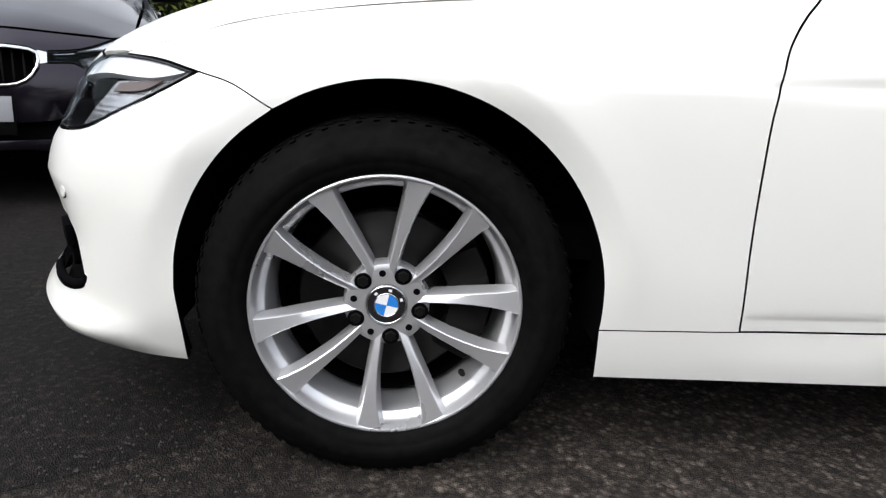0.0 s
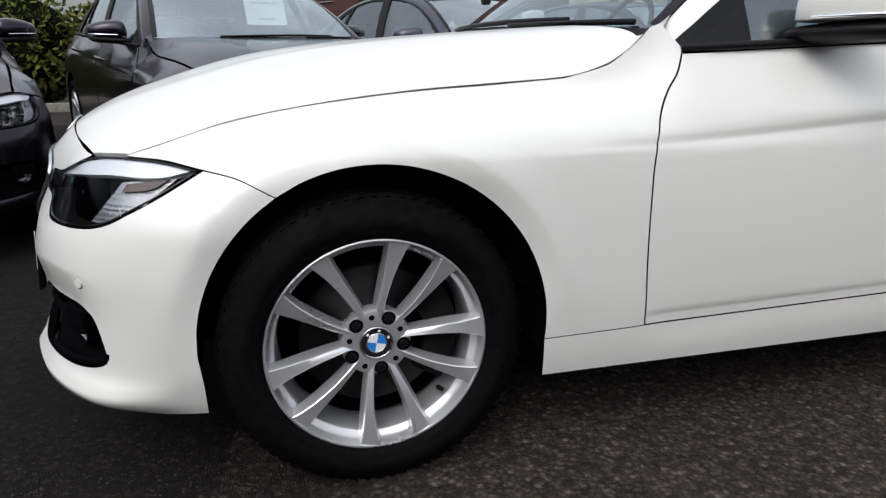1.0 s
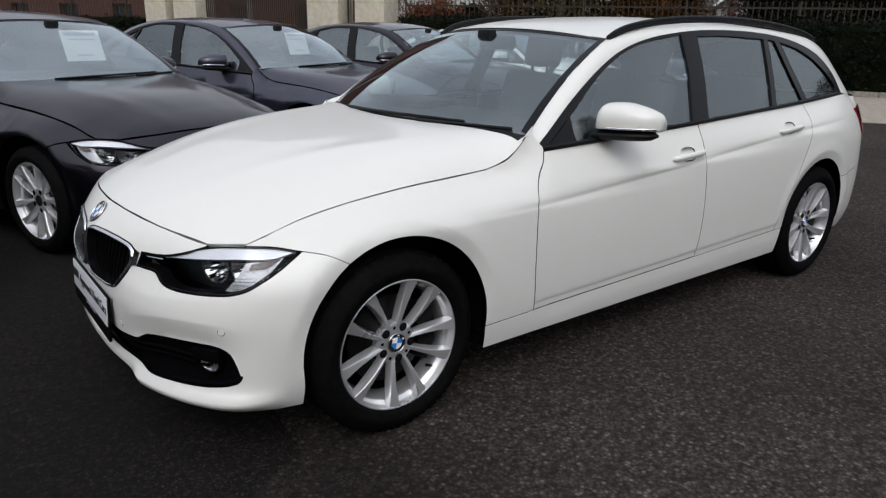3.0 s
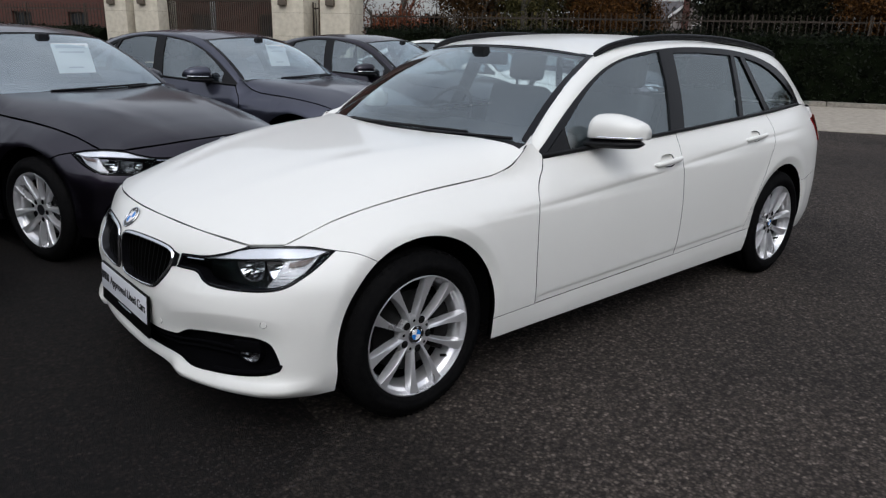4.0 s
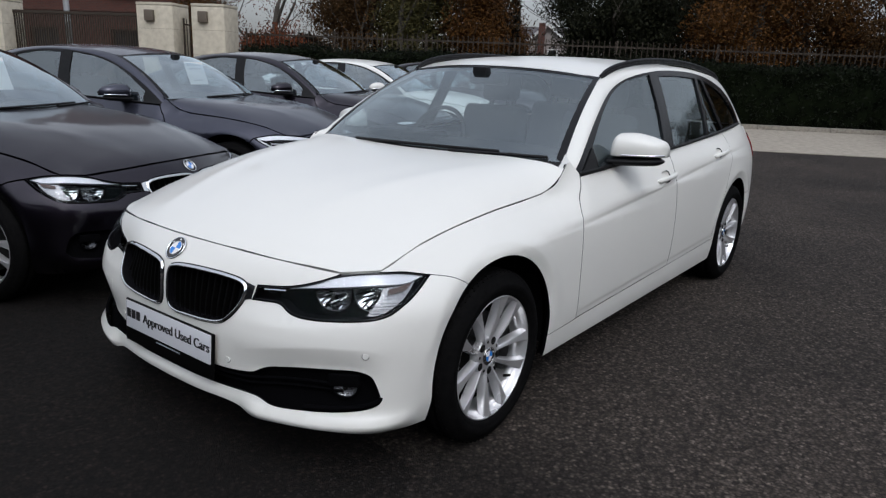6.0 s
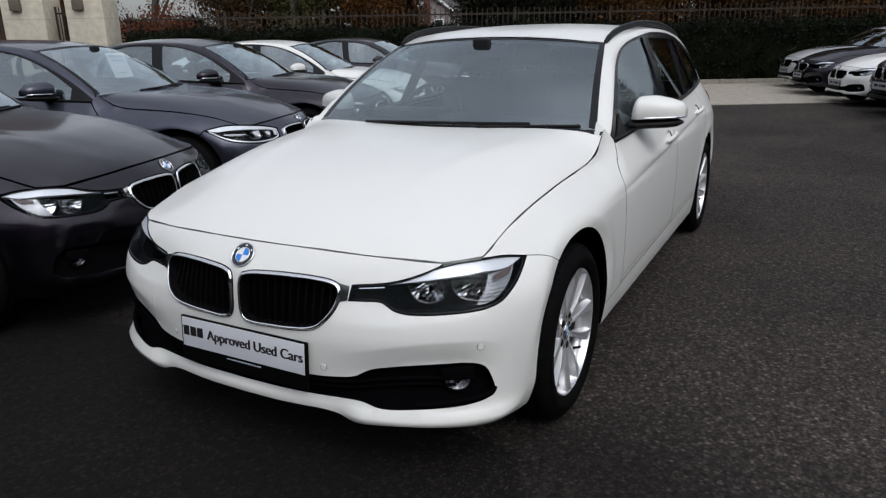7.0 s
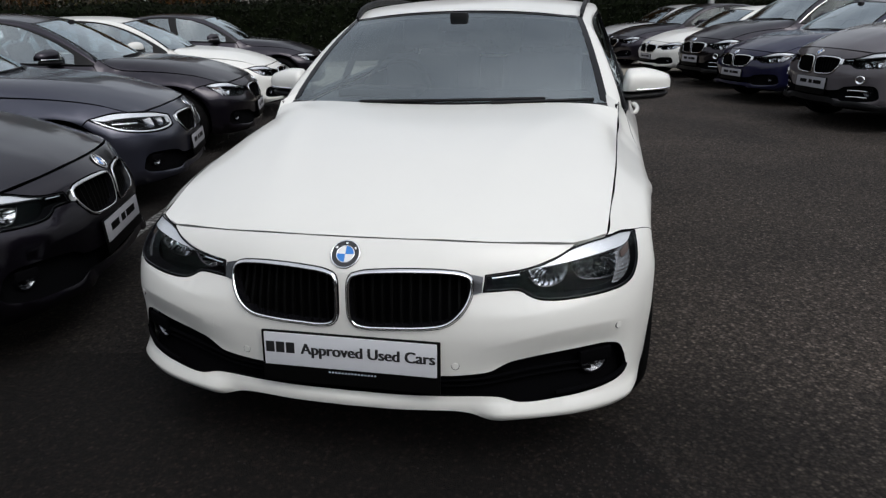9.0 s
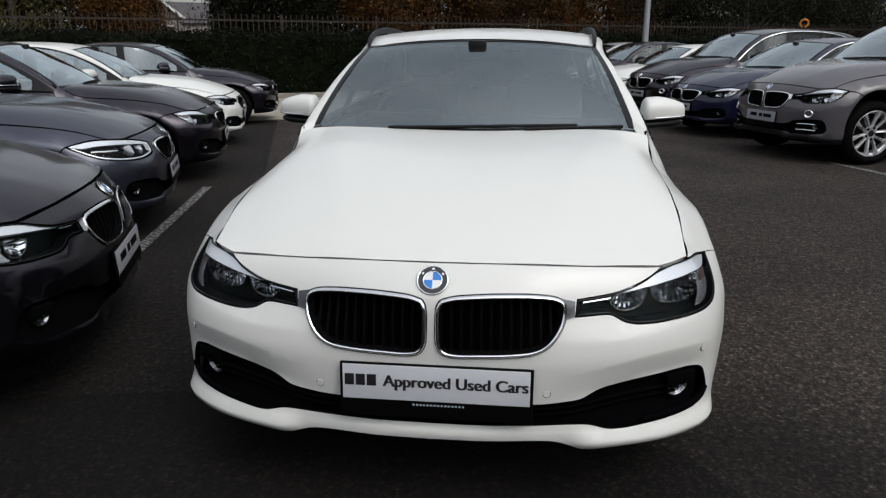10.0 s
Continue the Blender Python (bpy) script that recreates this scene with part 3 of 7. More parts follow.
def bonnet_raw(x, y, lift=0.0):
    x, y = np.atleast_1d(np.asarray(x, float)), np.atleast_1d(np.asarray(y, float))
    t = np.abs(y) / bonnet_edge_y(x)
    zm, ze = bonnet_mid(x), bonnet_edge_z(x)
    rear = np.clip((x + 0.35) / 0.8, 0, 1)
    power = 2.6 + 6.0 * rear * rear * (3 - 2 * rear)
    z = ze + (zm - ze) * (1 - np.clip(t, 0, 1.2) ** power)
    ridge = 0.30 + 0.28 * np.clip((x + 0.6) / 1.2, 0, 1)
    fade = np.clip((0.42 - x) / 0.45, 0, 1)
    z = z + fade * (0.0040 * np.exp(-((np.abs(y) - ridge) / 0.05) ** 2) * np.clip((x + 0.6) / 0.4, 0, 1) - 0.002 * np.exp(-((np.abs(y) - ridge + 0.12) / 0.07) ** 2))
    return np.stack([x, -y, z + lift], -1)


def screen(s, t, lift=0.0):
    """The windscreen: s across (0 middle, 1 left edge), t from the scuttle to the roof."""
    s, t = np.atleast_1d(np.asarray(s, float)), np.atleast_1d(np.asarray(t, float))
    b = np.stack([0.515 + 0.165 * s ** 2, -0.705 * s, 0.978 - 0.015 * s ** 2], -1)
    u = np.stack([1.165 + 0.085 * s ** 2, -0.572 * s, 1.337 - 0.033 * s ** 2], -1)
    p = b + (u - b) * t[:, None]
    k = (0.028 * 4 * t * (1 - t) + lift)[:, None]
    return p + k * np.array((-0.5, 0, 0.86))


ROOFS = {
    "touring": dict(
        edge=[(1.25, 0.572, 1.304), (1.45, 0.590, 1.345), (1.7, 0.600, 1.368), (2.0, 0.603, 1.378), (2.4, 0.602, 1.372), (2.75, 0.598, 1.350), (3.05, 0.598, 1.315), (3.22, 0.612, 1.245), (3.33, 0.652, 1.13), (3.43, 0.715, 0.985)],
        frame=[(0.665, 0.915), (0.8, 1.012), (0.95, 1.104), (1.12, 1.190), (1.3, 1.262), (1.5, 1.315), (1.76, 1.345), (2.1, 1.352), (2.45, 1.338), (2.75, 1.300), (2.98, 1.235), (3.14, 1.13), (3.225, 1.02)],
        mid=[(1.15, 1.316), (1.25, 1.342), (1.4, 1.374), (1.6, 1.398), (1.95, 1.412), (2.4, 1.406), (2.8, 1.384), (3.1, 1.350), (3.35, 1.315)], back=3.3),
    "saloon": dict(
        edge=[(1.25, 0.572, 1.304), (1.45, 0.590, 1.345), (1.7, 0.600, 1.366), (2.0, 0.600, 1.368), (2.3, 0.595, 1.345), (2.55, 0.59, 1.295), (2.8, 0.60, 1.21), (3.0, 0.62, 1.13), (3.15, 0.65, 1.07), (3.25, 0.68, 1.03)],
        frame=[(0.665, 0.915), (0.8, 1.012), (0.95, 1.104), (1.12, 1.190), (1.3, 1.262), (1.5, 1.315), (1.76, 1.343), (2.05, 1.338), (2.3, 1.300), (2.5, 1.235), (2.68, 1.15), (2.82, 1.07), (2.90, 1.005)],
        mid=[(1.15, 1.316), (1.25, 1.342), (1.4, 1.374), (1.6, 1.398), (1.95, 1.405), (2.3, 1.378), (2.6, 1.315), (2.9, 1.20), (3.2, 1.075), (3.3, 1.04)], back=3.25),
}


def wheel(parent, at, side, fine, shape=(1, 1, 1)):
    """Wheel: tyre, rim with ten spokes, hub cap, bolts, brake disc and caliper."""
    x, y, z = at
    hub = new("wheel")
    hub.parent = parent
    size = shape[2] ** 0.62
    hub.matrix_basis = pose(x, y, z * size / shape[2], 0, 0, 0 if side < 0 else 180) @ Matrix.Diagonal((size / shape[0], 1 / shape[1], size / shape[2], 1))
    n = 96 if fine else 40
    R = 0.322
    prof = [(0.175, 0.226), (0.185, 0.24), (0.188, 0.27), (0.176, 0.300), (0.160, 0.314), (0.12, R), (0.09, R), (0.086, R - 0.007), (0.078, R - 0.007), (0.074, R), (0.022, R), (0.018, R - 0.007), (0.010, R - 0.007),
            (0.006, R - 0.001), (-0.008, R - 0.0045), (-0.020, 0.310), (-0.029, 0.301), (-0.0355, 0.291), (-0.0405, 0.281), (-0.0415, 0.279), (-0.0432, 0.277), (-0.0432, 0.258), (-0.0415, 0.256), (-0.040, 0.250), (-0.0385, 0.243), (-0.030, 0.234), (-0.018, 0.229)]
    V, F = lathe([(h, r) for h, r in prof], n)
    V = V.copy()
    # flattened where it stands
    V[:, 2] = np.maximum(V[:, 2], -R + 0.0045)
    put("tyre", mesh_of("tyre", V, [f[::-1] for f in F], RUBBER), hub)
    if fine:
        bm = bmesh.new()
        for k in range(72):
            t = 2 * np.pi * k / 72
            for w, (h, r, tilt) in enumerate(((-0.0120, 0.3130, 38), (-0.001, 0.3185, 20))):
                m = Matrix.Rotation(t + 0.02 * w, 4, "Y") @ pose(0, h, r, -tilt, 0, 18) @ Matrix.Diagonal((0.010, 0.013, 0.002, 1))
                bmesh.ops.create_cube(bm, size=1.0, matrix=m)
        part("tread", bm, RUBBER, hub, smooth=False)
    rprof = [(-0.016, 0.2285), (-0.022, 0.2325), (-0.0280, 0.2312), (-0.0292, 0.2290), (-0.0285, 0.2262), (-0.0240, 0.2242), (-0.010, 0.2215), (0.000, 0.2160), (0.004, 0.2100), (0.008, 0.2072), (0.030, 0.2040), (0.085, 0.1985)]
    V, F = lathe(rprof, n)
    verts, faces = [V], [tuple(f[::-1]) for f in F]
    off = len(V)
    # spokes in five pairs that spring from shared roots and spread to the rim
    for k in range(10):
        root_t = radians(27.0 + 72.0 * (k // 2))
        sg = 1 if k % 2 else -1
        p0 = np.array((0.040, sg * 0.0105))
        p1 = np.array((0.2285 * math.cos(radians(21.3)), sg * 0.2285 * math.sin(radians(21.3))))
        dirn = (p1 - p0) / np.linalg.norm(p1 - p0)
        nrm2 = np.array((-dirn[1], dirn[0]))
        rows = []
        for u, w, h, dp in ((0.0, 0.0072, 0.002, 0.03), (0.12, 0.0062, -0.003, 0.032), (0.26, 0.0072, -0.0090, 0.034), (0.42, 0.0082, -0.0148, 0.036), (0.58, 0.0102, -0.0192, 0.036), (0.74, 0.0130, -0.0230, 0.034), (0.90, 0.0180, -0.0262, 0.028), (1.0, 0.0236, -0.0288, 0.012)):
            c2 = p0 + (p1 - p0) * u - nrm2 * sg * 0.0045 * math.sin(math.pi * u)
            # the ridge lies on the outer flank of the pair, the face falls away from it
            row = [(-w - 0.005, dp), (-w - 0.0015, 0.012), (-w, 0.0062), (-w + 0.0018, 0.0040), (0.1 * w, 0.0018), (w - 0.0022, 0.0), (w - 0.0004, 0.0016), (w + 0.0012, 0.009), (w + 0.005, dp)]
            if sg < 0:
                row = [(-q, hh) for q, hh in row[::-1]]
            rows.append([(*(c2 + nrm2 * q), h + hh) for q, hh in row])
        P = np.array(rows).reshape(-1, 3)
        c, sn = math.cos(root_t), math.sin(root_t)
        verts.append(np.stack([P[:, 0] * c - P[:, 1] * sn, P[:, 2], P[:, 0] * sn + P[:, 1] * c], 1))
        m = 9
        for i in range(len(rows) - 1):
            for j in range(m - 1):
                a = off + i * m + j
                faces.append((a, a + m, a + m + 1, a + 1))
        off += len(P)
    hubprof = [(0.03, 0.076), (0.008, 0.0745), (0.003, 0.072), (0.001, 0.067), (0.0, 0.060), (-0.0004, 0.050), (-0.0008, 0.0375), (0.000, 0.0362), (0.004, 0.0355), (0.004, 0.0)]
    V, F = lathe(hubprof, 48 if fine else 20)
    verts.append(V)
    faces += [tuple(i + off for i in f[::-1]) for f in F]
    me = mesh_of("rim", np.vstack(verts), faces, ALLOY)
    me.set_sharp_from_angle(angle=radians(32))
    rim = put("rim", me, hub)
    rim.matrix_basis = pose(0, 0, 0)
    badge_disc(hub, 0.0335, pose(0, -0.0015, 0, 90, 12, 0), fine, fine)
    for k in range(5):
        t = radians(63.0 + 72.0 * k)
        bx, bz = 0.0585 * math.cos(t), 0.0585 * math.sin(t)
        # flat black disc: the shade of the bolt pocket, painted on the hub
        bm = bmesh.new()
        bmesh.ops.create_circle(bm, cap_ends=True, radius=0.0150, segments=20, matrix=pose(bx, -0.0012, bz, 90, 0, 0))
        part("bolt_recess_shade", bm, DARK, hub)
        if fine:
            bm = bmesh.new()
            bmesh.ops.create_cone(bm, cap_ends=True, radius1=0.0105, radius2=0.0085, depth=0.004, segments=6, matrix=pose(bx, -0.0035, bz, 90, 0, 0))
            bmesh.ops.create_circle(bm, cap_ends=True, radius=0.005, segments=12, matrix=pose(bx, -0.0058, bz, 90, 0, 0))
            part("wheel_bolt", bm, STEEL, hub)
            t2 = t + math.pi / 5
            # smaller flat disc, likewise painted shade of a hole
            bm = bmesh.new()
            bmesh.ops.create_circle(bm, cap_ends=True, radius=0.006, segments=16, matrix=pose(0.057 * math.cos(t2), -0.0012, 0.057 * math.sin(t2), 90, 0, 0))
            part("hub_hole_shade", bm, DARK, hub)
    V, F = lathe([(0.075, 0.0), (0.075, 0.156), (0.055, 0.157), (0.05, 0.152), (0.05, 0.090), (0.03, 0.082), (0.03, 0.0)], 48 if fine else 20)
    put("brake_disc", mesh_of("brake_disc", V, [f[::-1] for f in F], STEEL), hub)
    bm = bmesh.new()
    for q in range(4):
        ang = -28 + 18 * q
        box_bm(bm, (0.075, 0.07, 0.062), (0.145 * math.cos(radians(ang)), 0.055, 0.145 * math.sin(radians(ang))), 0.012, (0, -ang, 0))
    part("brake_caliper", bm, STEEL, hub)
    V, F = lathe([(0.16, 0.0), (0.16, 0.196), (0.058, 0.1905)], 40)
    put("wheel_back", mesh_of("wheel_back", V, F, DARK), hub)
    if fine:
        bm = bmesh.new()
        vx, vz = 0.186 * math.cos(radians(-42)), 0.186 * math.sin(radians(-42))
        bmesh.ops.create_cone(bm, cap_ends=True, radius1=0.006, radius2=0.005, depth=0.03, segments=12, matrix=pose(vx, 0.0, vz, 70, 0, 0))
        part("valve", bm, STEEL, hub)
    return hub


def badge_disc(parent, r, m, fine=True, quarters=True):
    """Round badge: black ring, white and blue quarters, thin chrome edge. Lies in its own xy plane, facing +z."""
    ring = bmesh.new()
    bmesh.ops.create_cone(ring, cap_ends=True, radius1=r, radius2=r * 0.97, depth=r * 0.10, segments=40 if fine else 20)
    base = part("badge", ring, BADGEB, parent)
    base.matrix_basis = m
    if not quarters:
        return base
    V, F = lathe([(r * 0.03, r * 1.07), (r * 0.09, r * 1.05), (r * 0.09, r * 0.98), (r * 0.03, r * 0.96)], 40, "z")
    put("badge_edge", mesh_of("badge_edge", V, F, CHROME), base)
    V, F = lathe([(r * 0.05, r * 0.66), (r * 0.08, r * 0.645), (r * 0.08, r * 0.60), (r * 0.05, r * 0.59)], 40, "z")
    put("badge_ring", mesh_of("badge_ring", V, F, CHROME), base)
    for k in range(4):
        bm = bmesh.new()
        c = bm.verts.new((0, 0, r * 0.075))
        arc = [bm.verts.new((r * 0.6 * math.cos(t), r * 0.6 * math.sin(t), r * 0.07)) for t in np.linspace(k * math.pi / 2, (k + 1) * math.pi / 2, 10)]
        for p, q in zip(arc, arc[1:]):
            bm.faces.new((c, p, q))
        part("badge_quarter", bm, BADGEW if k % 2 else BLUE, base)
    # three pale strokes round the upper rim, in place of lettering
    for t in (145, 90, 35):
        box("badge_mark", (r * 0.17, r * 0.13, r * 0.03), (r * 0.815 * math.cos(radians(t)), r * 0.815 * math.sin(radians(t)), r * 0.055), BADGEW, base, turn=(0, 0, t - 90))
    return base


def along(fn, pts, lift=0.0, n=10):
    """A smooth curve on a surface, from its two coordinates."""
    c = curve(pts, n)
    return fn(c[:, 0], c[:, 1], lift)


def F_(y, z, x=None):
    """Surface coordinates of a point on the nose by its half width and height."""
    k = 170
    a = np.interp(y, PLAN[:k, 1], ARC[:k])
    for _ in range(6):
        got = -body(np.array([a]), np.array([z]))[0, 1]
        a = float(np.clip(a + (y - got), MID, 0.2))
    return (a, z)


def arch_run(cx, cz, r, t0, t1, k=9):
    return [(float(AX(cx + r * math.cos(radians(t)))), cz + r * math.sin(radians(t))) for t in np.linspace(t0, t1, k)]


def cup_line(hx, hz):
    t = np.linspace(0, 2 * np.pi, 36, endpoint=False)
    square = lambda c: np.sign(c) * np.abs(c) ** 0.7
    return np.stack([AX(hx) + 0.052 * square(np.cos(t)), hz + 0.004 + 0.027 * square(np.sin(t))], 1)


def make_car(name, label, colour, style="touring", fine=False, rails=False, lamps="ring", plate="bars", paper=False, mirrors=None, shape=(1, 1, 1), grille=CHROME, papers_at=0.22, tall=False, bright_line=False, pane_glass=PRIVACY):
    car = tagged(new(name), label, "car", "", "")
    step = 0.021 if fine else 0.075
    es = 0.012 if fine else 0.035
    # folded panel edges take the near black, as painted shade of the shut lines
    st = dict(step=step, gap=0.0011 if fine else 0.004, fold=DARK)
    roof = ROOFS[style]
    (fx, fz, fr), (rx, rz, rr) = ARCHES

    # nose outlines
    lamp_top = [F_(0.392, 0.641), F_(0.50, 0.652), F_(0.57, 0.672), F_(0.631, 0.698), F_(0.722, 0.709), (A(-0.39, 0.79), 0.703), (A(-0.317, 0.829), 0.689)]
    lamp_low = [(A(-0.317, 0.829), 0.689), F_(0.818, 0.643), F_(0.811, 0.614), F_(0.798, 0.594), F_(0.775, 0.583), F_(0.737, 0.577), F_(0.667, 0.571), F_(0.60, 0.568), F_(0.552, 0.570), F_(0.522, 0.578), F_(0.490, 0.595), F_(0.470, 0.598), F_(0.43, 0.597), F_(0.388, 0.596)]
    bend = (AX(-0.25), 0.674)
    if lamps == "drl":
        # a longer lamp that reaches further back along the wing
        far = (A(-0.225, 0.868), 0.683)
        lamp_top = [F_(0.418, 0.652), F_(0.50, 0.676), F_(0.57, 0.691), F_(0.631, 0.6990), F_(0.722, 0.711), (A(-0.36, 0.81), 0.711), far]
        lamp_low = [far, (A(-0.31, 0.846), 0.640), (A(-0.40, 0.825), 0.600), F_(0.790, 0.578), F_(0.737, 0.569), F_(0.65, 0.563), F_(0.55, 0.565), F_(0.475, 0.574), F_(0.434, 0.586)]
        bend = (AX(-0.205), 0.664)
    lamp_line = loop(es, lamp_top, lamp_low, [lamp_low[-1], lamp_top[0]])
    kid = loop(es, [F_(y, z) for y, z in ((0.026, 0.650), (0.056, 0.658), (0.131, 0.663), (0.206, 0.663), (0.282, 0.659), (0.335, 0.650), (0.357, 0.637), (0.363, 0.615), (0.357, 0.580), (0.338, 0.546), (0.309, 0.518), (0.279, 0.505),
                                              (0.211, 0.497), (0.135, 0.494), (0.059, 0.493), (0.029, 0.502), (0.015, 0.527), (0.0125, 0.568), (0.0125, 0.610), (0.016, 0.636), (0.026, 0.650))])
    in_up = [(MID, 0.352)] + [F_(y, z) for y, z in ((0.15, 0.353), (0.30, 0.355), (0.37, 0.360), (0.415, 0.367), (0.445, 0.383), (0.475, 0.396), (0.51, 0.402), (0.60, 0.414), (0.69, 0.419), (0.748, 0.417), (0.772, 0.404), (0.784, 0.378), (0.793, 0.345), (0.7965, 0.325))]
    in_low = [F_(y, z) for y, z in ((0.7965, 0.325), (0.794, 0.313), (0.776, 0.301), (0.74, 0.292), (0.68, 0.285), (0.60, 0.280), (0.53, 0.276), (0.49, 0.278), (0.44, 0.291), (0.40, 0.293), (0.30, 0.291), (0.15, 0.287))] + [(MID, 0.286)]
    lip = [(A(-0.352, 0.86), 0.196), (A(-0.45, 0.84), 0.198), (A(-0.53, 0.795), 0.210), F_(0.73, 0.222), F_(0.62, 0.229), F_(0.52, 0.227), F_(0.45, 0.222), F_(0.415, 0.221), F_(0.385, 0.230), F_(0.345, 0.241), F_(0.30, 0.245), F_(0.15, 0.241), (MID, 0.240)]
    bonnet_front = [(MID, 0.7305), F_(0.22, 0.7275), F_(0.43, 0.7155), F_(0.631, 0.7015)]
    nose_end = arch_run(fx, fz, fr, 122.5, 180, 7)
    bump = loop(es, bonnet_front, lamp_top[3::-1], lamp_low[::-1][:1] + lamp_low[::-1][1:], [lamp_low[0], bend, nose_end[0]],
                nose_end, [nose_end[-1], (AX(-0.348), 0.27), lip[0]], lip, [lip[-1], in_low[-1]], in_low[::-1], in_up[::-1], [in_up[0], bonnet_front[0]])
    holes = [kid]
    yy = np.linspace(0.40, 0.83, 40 if fine else 12)
    ya = np.interp(yy, PLAN[:170, 1], ARC[:170])
    folds = [np.stack([ya, f(yy) + dz], 1) for f in (crease_front, ridge_front) for dz in ((-0.005, 0.0, 0.005) if fine else (0.0,))]
    bumper = skin("front_bumper", body, bump, colour, car, holes=holes, both=True, seam=MID, lines=folds, **st)

    # wing
    door_f = [(AX(0.694), 0.912), (AX(0.672), 0.860), (AX(0.648), 0.828), (AX(0.612), 0.768), (AX(0.594), 0.69), (AX(0.590), 0.60), (AX(0.594), 0.46), (AX(0.608), 0.3075)]
    sill_top = lambda x: 0.302 + 0.021 * (x - 0.36)
    edge = [(float(a), float(top_z(a))) for a in _ta[4:12]]
    wing = loop(es, edge, [edge[-1], (AX(0.535), 0.879), (AX(0.588), 0.916), (AX(0.612), 0.938)], [(AX(0.612), 0.938), (AX(0.632), 0.958), (AX(0.655), 0.962)], [(AX(0.655), 0.962), door_f[0]], door_f,
                [door_f[-1], (AX(0.362), sill_top(0.36))], [(AX(0.362), sill_top(0.36))] + arch_run(fx, fz, fr, 0, 122.5, 14), [nose_end[0], bend, lamp_low[0]], lamp_top[:3:-1])
    sill = loop(es, [(AX(0.362), 0.302), (AX(1.4), sill_top(1.4)), (AX(2.455), 0.346)], [(AX(2.455), 0.346), (AX(2.445), 0.208)], [(AX(2.445), 0.208), (AX(0.368), 0.206)], [(AX(0.368), 0.206), (AX(0.362), 0.302)])
    seam_b = [(AX(1.650), 0.944), (AX(1.652), 0.80), (AX(1.668), 0.60), (AX(1.672), 0.45), (AX(1.660), sill_top(1.66))]
    wl = lambda x0, x1, k=8, dz=0.0: [(float(AX(x)), float(waist_z(x)) + dz) for x in np.linspace(x0, x1, k)]
    door1 = loop(es, wl(0.694, 1.650), seam_b, [seam_b[-1], door_f[-1]], door_f[::-1])
    seam_c = [(AX(2.665), 0.988), (AX(2.655), 0.90), (AX(2.585), 0.76), (AX(2.495), 0.60), (AX(2.42), 0.47), (AX(2.375), 0.345)]
    door2 = loop(es, wl(1.650, 2.665), seam_c, [seam_c[-1], seam_b[-1]], seam_b[::-1])
    tail = [(AX(3.43), 0.99), (AX(3.46), 0.90), (AX(3.50), 0.76), (AX(3.52), 0.60)]
    quarter = loop(es, wl(2.665, 3.40) + [tail[0]], tail, [tail[-1], (AX(3.3), 0.585), (AX(3.09), 0.56)], arch_run(rx, rz, rr, 40, 178, 14), [(AX(2.458), 0.346), seam_c[-1]], seam_c[::-1])
    rearb = loop(es, [(AX(3.09), 0.56), (AX(3.3), 0.585), (AX(3.52), 0.60), (END, 0.60)], [(END, 0.60), (END, 0.22)], [(END, 0.22), (AX(3.5), 0.21), (AX(3.17), 0.22)], arch_run(rx, rz, rr, -18, 40, 5))
    tgate = loop(es, [tail[0], (END, 1.0)], [(END, 1.0), (END, 0.60)], [(END, 0.60), tail[-1]], tail[::-1])
    xs = np.arange(0.2, 3.35, 0.012 if fine else 0.05)
    creases = [np.stack([AX(xs), crease_z(xs) + dz], 1) for dz in ((0.016, 0.008, 0.0, -0.008, -0.020, -0.036) if fine else (0.012, -0.003, -0.03))]
    creases += [np.stack([AX(xs), 0.329 + 0.021 * (xs - 0.36) + dz], 1) for dz in ((0.018, 0.008, 0.0, -0.006) if fine else (0.004,))]
    xe = np.linspace(-0.30, 0.60, 70 if fine else 20)
    creases += [np.stack([AX(xe), top_z(AX(xe)) - 0.013 - dz], 1) for dz in ((0.0, 0.006, 0.016, 0.030) if fine else (0.0,))]
    for cx, cz, r in ARCHES:
        for dr in ((0.024, 0.041, 0.046, 0.051) if fine else (0.046,)):
            tt = np.radians(np.arange(2, 178, 1.6 if fine else 6))
            creases.append(np.stack([AX(cx + (r + dr) * np.cos(tt)), cz + (r + dr) * np.sin(tt)], 1))
    sc = dict(lines=creases, **st)
    for side in (-1, 1):
        skin("front_wing", body, wing, colour, car, side=side, **sc)
        skin("side_sill", body, sill, colour, car, side=side, **st)
        d1 = skin("front_door", body, door1, colour, car, side=side, holes=[cup_line(1.525, 0.822)] if fine else (), **dict(sc, gap=0.0026 if fine else 0.004))
        d2 = skin("rear_door", body, door2, colour, car, side=side, holes=[cup_line(2.415, 0.878)] if fine else (), **sc)
        skin("rear_wing", body, quarter, colour, car, side=side, **sc)
        # door handles: dished cup, bar, key cap
        for dd, hx, hz in ((d1, 1.525, 0.822), (d2, 2.415, 0.878)):
            c = body(AX(hx), hz)[0]
            pts = [c + (dx, -off, dzz) for dx, off, dzz in ((-0.115, 0.000, -0.010), (-0.095, 0.012, -0.006), (-0.04, 0.021, 0.0), (0.03, 0.022, 0.005), (0.085, 0.017, 0.009), (0.112, 0.002, 0.012))]
            tube("door_handle", curve(pts, 5), np.interp(np.linspace(0, 1, 26), [0, 0.12, 0.5, 0.9, 1], [0.005, 0.0105, 0.0115, 0.0105, 0.005]), colour, dd, flat=1.15, side=side)
            if fine:
                a0, z0 = AX(hx), hz + 0.006
